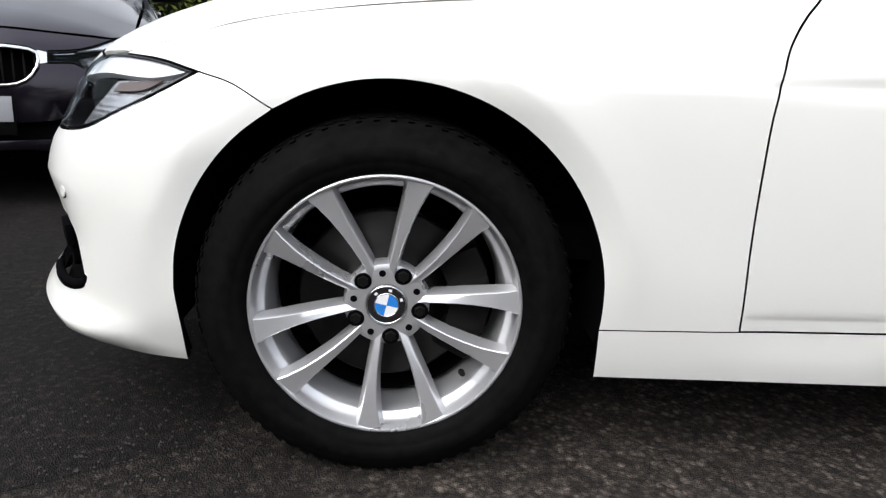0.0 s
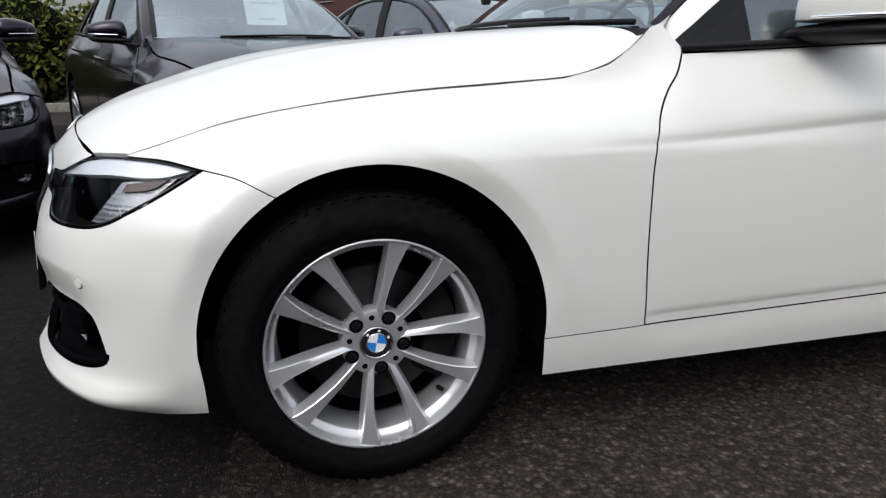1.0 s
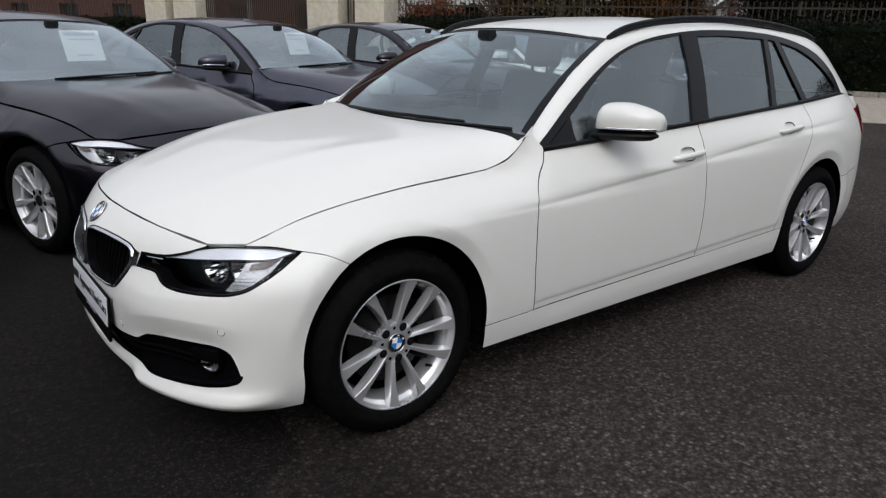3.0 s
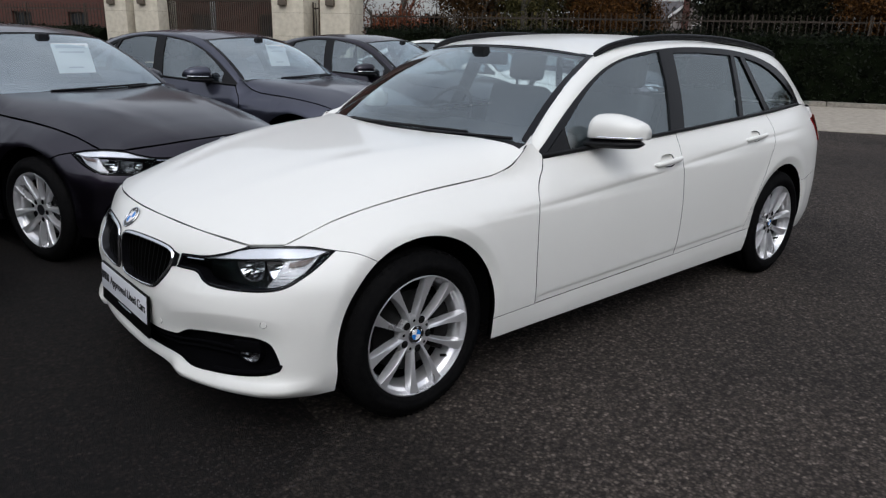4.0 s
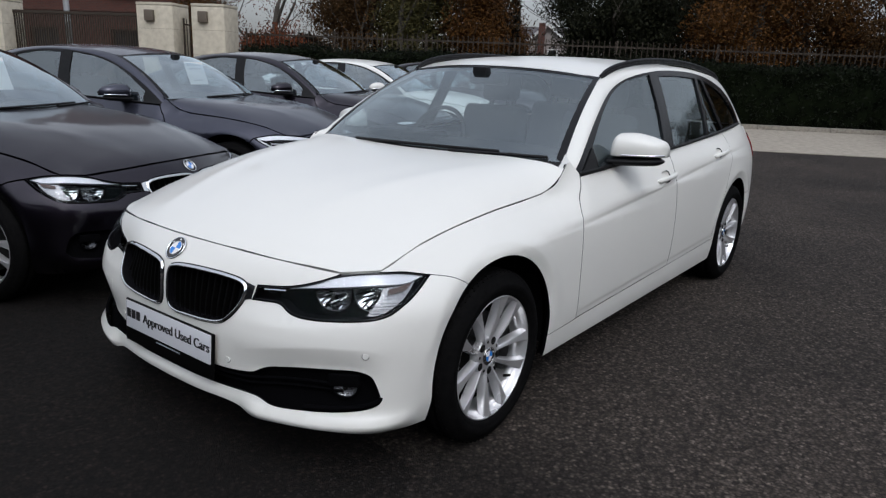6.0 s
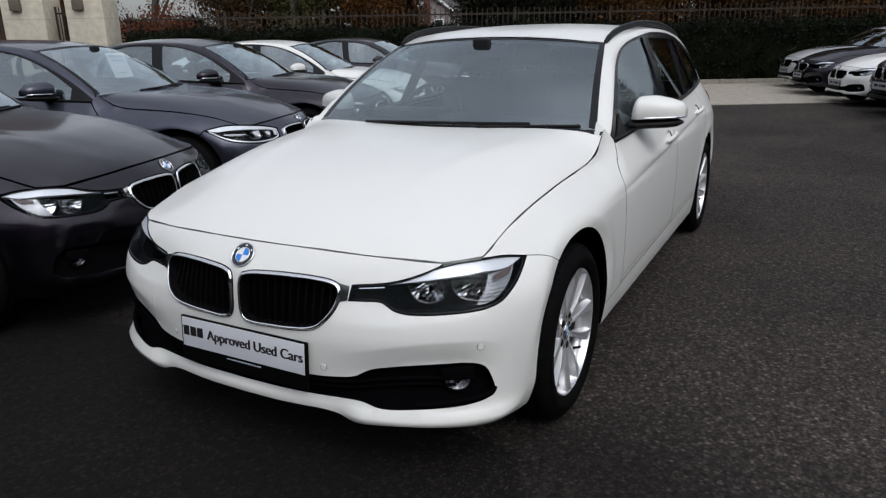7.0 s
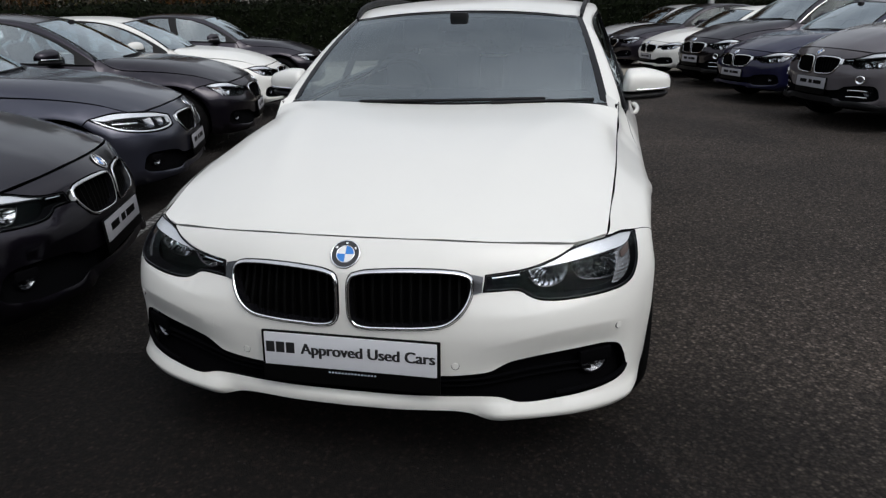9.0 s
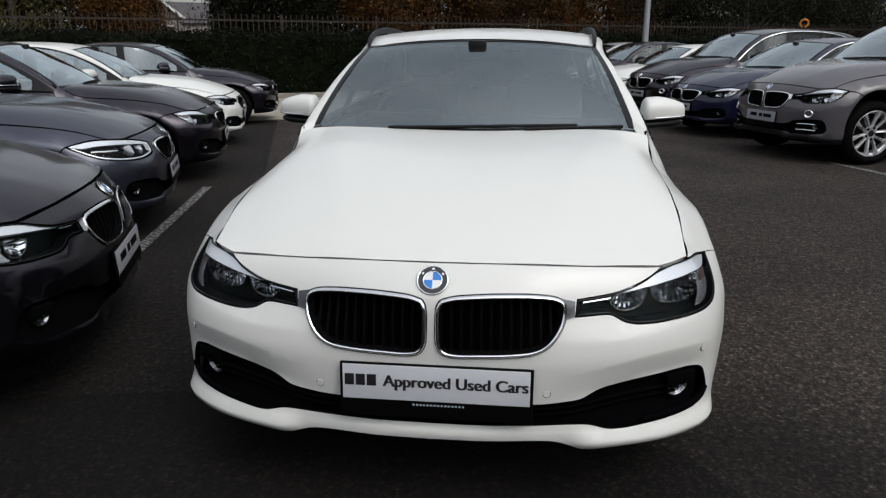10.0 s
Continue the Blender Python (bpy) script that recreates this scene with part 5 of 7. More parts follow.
def ringed_headlight(car, line, side):
    """Lamp unit of the hatchback: dark bowl with a thick white brow and a light guide all round."""
    root = skin("headlight", lambda a, z: body(a, z, -0.075), line, DARK, car, depth=0, step=0.06, gap=0, side=side)
    wall = np.vstack([line, line[:1]])
    strip("lamp_housing", body(wall[:, 0], wall[:, 1], -0.004)[::-1], body(wall[:, 0], wall[:, 1], -0.076)[::-1], DARK, root, 0, 3, side)
    lens = skin("lamp_lens", lambda a, z: body(a, z, 0.001), shrunk(line, 0.003), LENS, root, depth=0.0, step=0.05, gap=0, side=side)
    lens.visible_shadow = False
    brow_t = [F_(0.435, 0.650), F_(0.50, 0.668), F_(0.57, 0.683), F_(0.631, 0.692), F_(0.722, 0.704), (A(-0.36, 0.81), 0.704), (A(-0.245, 0.860), 0.683)]
    brow_b = [(A(-0.245, 0.860), 0.683), (A(-0.31, 0.845), 0.668), (A(-0.40, 0.80), 0.676), F_(0.722, 0.676), F_(0.631, 0.667), F_(0.57, 0.660), F_(0.50, 0.649), F_(0.435, 0.634)]
    skin("lamp_brow", lambda a, z: body(a, z, -0.004), loop(0.02, brow_t, brow_b, [brow_b[-1], brow_t[0]]), DRL, root, depth=0.012, step=0.025, gap=0, side=side, label="thick white daytime light strip")
    guide = [F_(0.437, 0.648), F_(0.446, 0.596), F_(0.48, 0.583), F_(0.55, 0.575), F_(0.65, 0.573), F_(0.735, 0.578), F_(0.785, 0.586), (A(-0.405, 0.822), 0.607), (A(-0.32, 0.842), 0.643), (A(-0.26, 0.856), 0.672)]
    tube("lamp_light_guide", along(body, guide, -0.006, 10), 0.0058, DRL, root, n=6, side=side)
    stub = loop(0.02, [F_(0.449, 0.640), F_(0.474, 0.646)], [F_(0.474, 0.646), F_(0.480, 0.603)], [F_(0.480, 0.603), F_(0.455, 0.600)], [F_(0.455, 0.600), F_(0.449, 0.640)])
    skin("lamp_marker", lambda a, z: body(a, z, -0.007), stub, DRL, root, depth=0.006, step=0.03, gap=0, side=side)
    low = loop(0.02, [F_(0.510, 0.646), F_(0.55, 0.653), F_(0.604, 0.661)], [F_(0.604, 0.661), F_(0.602, 0.626), F_(0.588, 0.598), F_(0.540, 0.594), F_(0.518, 0.610), F_(0.510, 0.646)])
    high = loop(0.02, [F_(0.622, 0.663), F_(0.67, 0.669), F_(0.736, 0.674)], [F_(0.736, 0.674), F_(0.736, 0.638), F_(0.720, 0.604), F_(0.655, 0.594), F_(0.632, 0.612), F_(0.622, 0.663)])
    skin("lamp_mask", lambda a, z: body(a, z, -0.013), shrunk(line, 0.002), SLAT, root, holes=[low, high], depth=0.01, step=0.04, gap=0, side=side, label="black inner mask of the lamp")
    for pot in (low, high):
        c0 = pot.mean(0) + (0, 0.010)
        k, m = 4, len(pot)
        V = []
        for q in range(k + 1):
            sc_ = 1 - 0.97 * q / k
            ring = c0 + (pot - c0) * sc_
            V.append(body(ring[:, 0], ring[:, 1], -0.016 - 0.042 * (1 - sc_ ** 1.6)))
        V = np.vstack(V)
        F = [(q * m + u, q * m + (u + 1) % m, (q + 1) * m + (u + 1) % m, (q + 1) * m + u) for q in range(k) for u in range(m)]
        if side > 0:
            V, F = V * (1, -1, 1), [f[::-1] for f in F]
        put("reflector", mesh_of("reflector", V, F, FARBOWL, smooth=False), root)
    blade = along(body, [F_(0.750, 0.640), (A(-0.42, 0.80), 0.641), (A(-0.36, 0.825), 0.643)], -0.010, 5)
    tube("lamp_blade", blade, 0.004, DRL, root, n=6, side=side)
    return root


def fine_headlight(car, line, side):
    """Lamp unit: clear lens, bright brow, two faceted bowls set deep in a black mask, ribbed corner."""
    face = lambda y: -0.512 + 0.36 * (np.asarray(y) - 0.49)
    flat = lambda back: (lambda p, q: np.stack([face(p) + back, -np.asarray(p, float), np.asarray(q, float)], -1))
    back = loop(0.05, [(0.36, 0.52), (0.79, 0.53)], [(0.79, 0.53), (0.79, 0.66)], [(0.79, 0.66), (0.60, 0.68), (0.36, 0.655)], [(0.36, 0.655), (0.36, 0.52)])
    root = skin("headlight", flat(0.085), back, DARK, car, depth=0, step=0.08, gap=0, side=side)
    wall = np.vstack([line, line[:1]])
    strip("lamp_housing", body(wall[:, 0], wall[:, 1], -0.004)[::-1], body(wall[:, 0], wall[:, 1], -0.050)[::-1], DARK, root, 0, 3, side)
    lens = skin("lamp_lens", lambda a, z: body(a, z, 0.001), shrunk(line, 0.003), LENS, root, depth=0.0, step=0.03, gap=0, side=side)
    lens.visible_shadow = False
    edge = np.vstack([shrunk(line, 0.0045), shrunk(line, 0.0045)[:1]])
    tube("lens_edge", body(edge[:, 0], edge[:, 1], -0.002), 0.0024, PIANO, root, n=6, side=side)
    brow_t = [F_(0.500, 0.647), F_(0.557, 0.663), F_(0.639, 0.690), F_(0.722, 0.704), (A(-0.39, 0.79), 0.698), (A(-0.338, 0.823), 0.687)]
    brow_b = [(A(-0.338, 0.823), 0.687), (A(-0.40, 0.795), 0.674), F_(0.738, 0.675), F_(0.645, 0.664), F_(0.557, 0.6525), F_(0.500, 0.6435)]
    skin("lamp_brow", lambda a, z: body(a, z, -0.006), loop(0.012, brow_t, brow_b, [brow_b[-1], brow_t[0]]), DRL, root, depth=0.014, step=0.02, gap=0, side=side, label="white daytime light strip")
    tube("lamp_trim_line", along(body, [F_(0.412, 0.628), F_(0.45, 0.631), F_(0.486, 0.634)], -0.012, 5), 0.0026, BOWL, root, n=6, side=side)
    low = loop(0.009, [(0.494, 0.606), (0.55, 0.620), (0.612, 0.631)], [(0.612, 0.631), (0.610, 0.598), (0.596, 0.566), (0.558, 0.550), (0.525, 0.556), (0.503, 0.578), (0.494, 0.606)])
    high = loop(0.009, [(0.620, 0.632), (0.69, 0.648), (0.764, 0.660)], [(0.764, 0.660), (0.770, 0.625), (0.762, 0.592), (0.745, 0.573), (0.685, 0.564), (0.645, 0.574), (0.627, 0.598), (0.620, 0.632)])
    rim = loop(0.03, [(0.37, 0.53), (0.785, 0.535)], [(0.785, 0.535), (0.783, 0.63)], [(0.783, 0.63), (0.772, 0.666), (0.70, 0.674), (0.60, 0.668), (0.5, 0.655), (0.37, 0.645)], [(0.37, 0.645), (0.37, 0.53)])
    skin("lamp_mask", flat(0.0), rim, SLAT, root, holes=[low, high], depth=0.012, step=0.04, gap=0, side=side, label="black inner mask of the lamp")
    for pot in (low, high):
        c0 = pot.mean(0) + (0, 0.008)
        k, m = 6, len(pot)
        V = []
        for q in range(k + 1):
            sc_ = 1 - 0.96 * q / k
            ring = c0 + (pot - c0) * sc_
            flute = 0.0030 * (np.arange(m) % 2) * math.sin(math.pi * q / k)
            V.append(np.stack([face(ring[:, 0]) + 0.002 + 0.052 * (1 - sc_ ** 1.7) + flute, -ring[:, 0], ring[:, 1]], 1))
        V = np.vstack(V)
        F = [(q * m + u, q * m + (u + 1) % m, (q + 1) * m + (u + 1) % m, (q + 1) * m + u) for q in range(k) for u in range(m)]
        if side > 0:
            V, F = V * (1, -1, 1), [f[::-1] for f in F]
        bowl = put("reflector", mesh_of("reflector", V, F, BOWL, smooth=False), root)
        ring = np.vstack([pot, pot[:1]])
        tube("reflector_rim", np.stack([face(ring[:, 0]) - 0.001, -ring[:, 0], ring[:, 1]], 1), 0.0022, CORNER, bowl, n=6, side=side)
        bm = bmesh.new()
        sgn = 1 if side < 0 else -1
        bmesh.ops.create_cone(bm, cap_ends=True, radius1=0.012, radius2=0.010, depth=0.030, segments=16, matrix=pose(float(face(c0[0])) + 0.022, -sgn * c0[0], c0[1] - 0.004, 0, -90, 0))
        part("bulb_cap", bm, CHROME, bowl)
    top = [F_(0.762, 0.662), (A(-0.405, 0.796), 0.671), (A(-0.362, 0.815), 0.678)]
    corner = loop(0.013, top, [top[-1], F_(0.812, 0.641), F_(0.806, 0.615), F_(0.794, 0.598), F_(0.772, 0.589), F_(0.752, 0.588)], [F_(0.752, 0.588), F_(0.765, 0.63), top[0]])
    skin("corner_reflector", lambda a, z: body(a, z, -0.020 + 0.0004 * np.sin(np.asarray(z) * 900)), corner, CORNER, root, depth=0.0, step=0.004, gap=0, side=side, label="ribbed silver corner reflector")
    amb = loop(0.010, [F_(0.772, 0.661), (A(-0.41, 0.795), 0.668), (A(-0.385, 0.806), 0.671)], [(A(-0.385, 0.806), 0.671), F_(0.802, 0.655), F_(0.777, 0.647)], [F_(0.777, 0.647), F_(0.772, 0.661)])
    skin("side_reflector", lambda a, z: body(a, z, -0.013), amb, AMBER, root, depth=0.004, step=0.01, gap=0, side=side, label="dull amber side reflector")
    return root


def fog_lamp(car, side, fine):
    a, z = F_(0.706, 0.362)
    c = body(a, z, -0.010)[0]
    k = 1 if side < 0 else -1
    aim = Vector((-1, -0.55 * k, -0.06)).to_track_quat("Z", "Y").to_matrix().to_4x4()
    m = Matrix.Translation((c[0], c[1] * k, c[2])) @ aim @ Matrix.Diagonal((1, 0.9, 1, 1))
    V, F = lathe([(-0.03, 0.046), (0.002, 0.044), (0.004, 0.041), (-0.010, 0.038)], 28, "z")
    bez = put("fog_lamp", mesh_of("fog_lamp", V, F, DARK), car)
    bez.matrix_basis = m
    V, F = lathe([(-0.004, 0.039), (-0.012, 0.031), (-0.018, 0.016), (-0.020, 0.001)], 12, "z")
    put("fog_reflector", mesh_of("fog_reflector", V, F, CORNER if fine else FARBOWL, smooth=False), bez)
    bm = bmesh.new()
    bmesh.ops.create_uvsphere(bm, u_segments=16, v_segments=8, radius=0.009, matrix=Matrix.Translation((0, -0.008, -0.008)))
    part("fog_bulb", bm, STEEL, bez)
    bm = bmesh.new()
    box_bm(bm, (0.10, 0.044, 0.014), (0, 0.028, 0.004), 0.004, (0, 0, 4 * k))
    part("fog_visor", bm, DARK, bez, "black lid over the upper half of the lamp")
    bm = bmesh.new()
    bmesh.ops.create_circle(bm, cap_ends=True, radius=0.038, segments=28, matrix=Matrix.Translation((0, 0, -0.002)))
    lens = part("fog_lens", bm, LENS, bez)
    lens.visible_shadow = False


def text_mesh(name, words, size, mat, parent, m, width=None):
    cu = bpy.data.curves.new(name, "FONT")
    cu.body, cu.size, cu.align_x, cu.align_y, cu.extrude = words, size, "CENTER", "CENTER", 0.0004
    ob = bpy.data.objects.new(name, cu)
    scene.collection.objects.link(ob)
    bpy.context.view_layer.update()
    me = bpy.data.meshes.new_from_object(ob.evaluated_get(bpy.context.evaluated_depsgraph_get()))
    bpy.data.objects.remove(ob)
    me.name = name
    me.materials.clear()
    me.materials.append(mat)
    if width:
        xs = [v.co.x for v in me.vertices]
        k = width / (max(xs) - min(xs))
        for v in me.vertices:
            v.co.x *= k
    # a bolder stroke: the letters again, a hair to each side
    base = np.array([v.co[:] for v in me.vertices])
    polys = [tuple(q.vertices) for q in me.polygons]
    V = np.vstack([base + (dx, dy, 0.00015 * k) for k, (dx, dy) in enumerate(((0, 0), (0.0019, 0), (-0.0019, 0)))])
    me = mesh_of(name, V, [tuple(i + k * len(base) for i in f) for k in range(3) for f in polys], mat, smooth=False)
    res = put(name, me, parent)
    res.matrix_basis = m
    return res


def number_plate(car, kind, fine):
    m = pose(-0.762, -0.014 if kind == "dealer" else 0.0, 0.410, 0, 0, 0) @ pose(0, 0, 0, 90, 0, -90) @ pose(0, 0, 0, -4, 0, 0)
    bm = bmesh.new()
    box_bm(bm, (0.534, 0.158, 0.010), (0, -0.020, -0.004), 0.004)
    frame_ob = part("number_plate", bm, SLAT, car)
    frame_ob.matrix_basis = m
    bm = bmesh.new()
    box_bm(bm, (0.516, 0.100, 0.004), (0, 0.004, 0.0022), 0.0015)
    part("plate_face", bm, PLATE if kind == "dealer" else PLATE_SHADED, frame_ob)
    if kind == "dealer":
        # maker's name as a plain block, then the readable words
        bm = bmesh.new()
        for k in range(3):
            box_bm(bm, (0.026, 0.033, 0.0008), (-0.239 + 0.031 * k, 0.010, 0.0046))
        part("maker_name_block", bm, INK, frame_ob, "dark blocks in place of the maker's name")
        text_mesh("plate_text", "Approved Used Cars", 0.047, INK, frame_ob, pose(0.055, 0.008, 0.0046), 0.396)
        bm = bmesh.new()
        for k in range(15):
            box_bm(bm, (0.0056, 0.0046, 0.0008), (-0.060 + 0.0098 * k, -0.058, 0.0014))
        part("small_print", bm, PRINT, frame_ob)
    else:
        bm = bmesh.new()
        for x, w in ((-0.13, 0.12), (0.0, 0.06), (0.12, 0.14)):
            box_bm(bm, (w, 0.034, 0.0008), (x, 0.008, 0.0046))
        part("plate_marking", bm, SLAT, frame_ob)


def seat(parent, x, y, fine):
    bm = bmesh.new()
    box_bm(bm, (0.52, 0.50, 0.16), (x, y, 0.60), 0.05)
    box_bm(bm, (0.12, 0.44, 0.56), (x + 0.28, y, 0.83), 0.05, (0, 16, 0), 3)
    s = part("seat", bm, CLOTH, parent)
    bm = bmesh.new()
    box_bm(bm, (0.09, 0.25, 0.17), (x + 0.40, y, 1.215), 0.042, (0, 10, 0), 3)
    for k in (-1, 1):
        box_bm(bm, (0.014, 0.014, 0.10), (x + 0.375, y + 0.06 * k, 1.10), 0.004)
    part("headrest", bm, CLOTH, s)


def interior(car, fine):
    bm = bmesh.new()
    box_bm(bm, (0.50, 1.36, 0.22), (0.86, 0, 0.845), 0.06, (0, -4, 0))
    box_bm(bm, (0.22, 0.40, 0.06), (0.93, 0.36, 0.965), 0.025)
    part("dashboard", bm, TRIM, car)
    V, F = lathe([(0.0, 0.172), (0.012, 0.185), (0.0, 0.198), (-0.012, 0.185), (0.0, 0.172)], 32 if fine else 16, "z")
    w = put("steering_wheel", mesh_of("steering_wheel", V, F, TRIM), car)
    w.matrix_basis = pose(1.19, 0.36, 0.93, 0, -66, 0)
    bm = bmesh.new()
    box_bm(bm, (0.10, 0.34, 0.03), (0, 0, 0), 0.012)
    part("wheel_spokes", bm, TRIM, w)
    for x, y in ((1.45, 0.36), (1.45, -0.36), (2.32, 0.36), (2.32, -0.36)):
        seat(car, x, y, fine)
    box("cabin_floor", (2.9, 1.52, 0.06), (1.75, 0, 0.42), DARK, car)
    bm = bmesh.new()
    box_bm(bm, (0.035, 0.24, 0.065), (1.16, 0, 1.275), 0.02)
    box_bm(bm, (0.05, 0.09, 0.06), (1.09, 0, 1.305), 0.015)
    part("rear_view_mirror", bm, TRIM, car)


def paper_sheet(car, s):
    c = screen(np.array([s]), np.array([0.52]), -0.03)[0] + (0.10, 0, 0.0)
    bm = bmesh.new()
    box_bm(bm, (0.002, 0.30, 0.225), (0, 0, 0))
    sh = part("price_sheet", bm, PAPER, car, "white printed sheet behind the windscreen")
    sh.matrix_basis = Matrix.Translation(c) @ pose(0, 0, 0, 0, 18, 0)
    for k, (w, z) in enumerate(((0.24, 0.085), (0.20, 0.045), (0.12, -0.07))):
        box("sheet_print", (0.001, w, 0.022 if k == 0 else 0.010), (-0.002, 0, z), PRINT, sh)
    return sh

# ---- ground ----
def asphalt(name, dark, light, marks=()):
    m = material(name, (0.05, 0.05, 0.05), 0.85, 0.0, 0.25)
    b = m.node_tree.nodes["Principled BSDF"]
    tc = m.node_tree.nodes.new("ShaderNodeTexCoord")
    stones = node(m, "ShaderNodeTexVoronoi", Scale=74.0, Randomness=1.0)
    fines = node(m, "ShaderNodeTexVoronoi", Scale=300.0)
    broad = node(m, "ShaderNodeTexNoise", Scale=0.55, Detail=8.0, Roughness=0.62)
    mid = node(m, "ShaderNodeTexNoise", Scale=32.0, Detail=4.0, Roughness=0.70)
    for n in (stones, fines, broad, mid):
        join(m, tc.outputs["Object"], n.inputs["Vector"])
    grey = m.node_tree.nodes.new("ShaderNodeSeparateColor")
    join(m, stones.outputs["Color"], grey.inputs[0])
    base = ramped(m, grey.outputs[0], [(0.0, tuple(0.80 * p for p in dark)), (0.55, tuple(0.65 * p + 0.35 * q for p, q in zip(dark, light))), (0.88, tuple(0.25 * p + 0.75 * q for p, q in zip(dark, light))), (0.98, tuple(1.4 * q for q in light))])
    # dark joints between the stones
    pits = ramped(m, stones.outputs["Distance"], [(0.18, (1.12, 1.12, 1.12)), (0.60, (0.52, 0.52, 0.53))])
    pit = m.node_tree.nodes.new("ShaderNodeMixRGB")
    pit.blend_type = "MULTIPLY"
    pit.inputs[0].default_value = 1.0
    join(m, base, pit.inputs[1])
    join(m, pits, pit.inputs[2])
    base = pit.outputs[0]
    patch = ramped(m, broad.outputs["Fac"], [(0.36, (0.62, 0.62, 0.64)), (0.68, (1.25, 1.24, 1.22))])
    mul = m.node_tree.nodes.new("ShaderNodeMixRGB")
    mul.blend_type = "MULTIPLY"
    mul.inputs[0].default_value = 1.0
    join(m, base, mul.inputs[1])
    join(m, patch, mul.inputs[2])
    mul2 = m.node_tree.nodes.new("ShaderNodeMixRGB")
    mul2.blend_type = "MULTIPLY"
    mul2.inputs[0].default_value = 0.85
    join(m, mul.outputs[0], mul2.inputs[1])
    join(m, ramped(m, mid.outputs["Fac"], [(0.36, (0.52, 0.52, 0.53)), (0.64, (1.50, 1.485, 1.46))]), mul2.inputs[2])
    last = mul2.outputs[0]
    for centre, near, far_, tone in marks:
        # round tone marks with crooked edges: painted-in shade and a paler spot
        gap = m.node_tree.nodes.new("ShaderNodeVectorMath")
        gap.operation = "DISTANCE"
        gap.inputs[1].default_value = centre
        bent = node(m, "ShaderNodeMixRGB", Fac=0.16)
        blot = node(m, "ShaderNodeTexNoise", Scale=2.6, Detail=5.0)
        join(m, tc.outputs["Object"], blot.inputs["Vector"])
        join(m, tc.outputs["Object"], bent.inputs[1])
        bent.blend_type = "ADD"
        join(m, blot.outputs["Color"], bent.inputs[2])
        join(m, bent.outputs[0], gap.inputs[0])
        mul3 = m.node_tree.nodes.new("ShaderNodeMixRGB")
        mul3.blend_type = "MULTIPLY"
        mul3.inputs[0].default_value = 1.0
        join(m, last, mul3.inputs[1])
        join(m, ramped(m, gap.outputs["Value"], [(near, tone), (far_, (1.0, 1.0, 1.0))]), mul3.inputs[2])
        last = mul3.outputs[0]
    join(m, last, b.inputs["Base Color"])
    add = m.node_tree.nodes.new("ShaderNodeMath")
    add.operation = "MULTIPLY_ADD"
    add.inputs[1].default_value = -0.8
    join(m, stones.outputs["Distance"], add.inputs[0])
    join(m, fines.outputs["Distance"], add.inputs[2])
    bump = node(m, "ShaderNodeBump", Strength=1.0, Distance=0.013)
    lump = m.node_tree.nodes.new("ShaderNodeMath")
    lump.operation = "MULTIPLY_ADD"
    lump.inputs[1].default_value = 0.8
    join(m, mid.outputs["Fac"], lump.inputs[0])
    join(m, add.outputs[0], lump.inputs[2])
    join(m, lump.outputs[0], bump.inputs["Height"])
    join(m, bump.outputs[0], b.inputs["Normal"])
    return m


# first mark: shade beside the car's front corner, painted in; second: a paler spot
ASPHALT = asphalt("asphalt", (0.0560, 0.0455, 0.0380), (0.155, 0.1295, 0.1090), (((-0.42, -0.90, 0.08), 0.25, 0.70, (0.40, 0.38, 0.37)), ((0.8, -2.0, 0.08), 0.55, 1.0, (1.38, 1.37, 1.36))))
# older surface, with the cars' shade over it painted into the colour
ASPHALT_OLD_SHADED = asphalt("old_shaded_asphalt", (0.0098, 0.0070, 0.0056), (0.0265, 0.0192, 0.0152))
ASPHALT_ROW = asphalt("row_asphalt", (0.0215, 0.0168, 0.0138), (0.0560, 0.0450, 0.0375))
CONCRETE = grained(material("pale_concrete", (0.33, 0.31, 0.27), 0.9), 7, 0.3, [(0.3, (0.24, 0.212, 0.172)), (0.7, (0.36, 0.322, 0.265))], 10.0, dist=0.004)
KERB = grained(material("kerb_stone", (0.4, 0.39, 0.36), 0.85), 20, 0.3, [(0.3, (0.16, 0.145, 0.12)), (0.7, (0.27, 0.245, 0.205))], dist=0.004)
LINE = grained(material("worn_line_paint", (0.5, 0.5, 0.48), 0.8), 40, 0.3, [(0.47, (0.030, 0.028, 0.026)), (0.66, (0.30, 0.295, 0.285))], 10.0, dist=0.003)

P0, D, N = np.array((17.5, 3.3)), np.array((0.5, -0.866)), np.array((0.866, 0.5))


def at_line(s, off=0.0, z=0.0):
    p = P0 + s * D + off * N
    return (float(p[0]), float(p[1]), z)


LINE_TURN = math.degrees(math.atan2(D[1], D[0]))


def slab(name, corners, z, mat, thick=0.03, parent=None):
    bm = bmesh.new()
    vs = [bm.verts.new((x, y, z)) for x, y in corners]
    f = bm.faces.new(vs)
    if f.normal.z < 0 or f.calc_area() and (bm.normal_update() or f.normal.z < 0):
        f.normal_flip()
    r = bmesh.ops.extrude_face_region(bm, geom=[f])
    for v in r["geom"]:
        if isinstance(v, bmesh.types.BMVert):
            v.co.z -= thick
    bmesh.ops.recalc_face_normals(bm, faces=bm.faces)
    return part(name, bm, mat, parent, smooth=False)


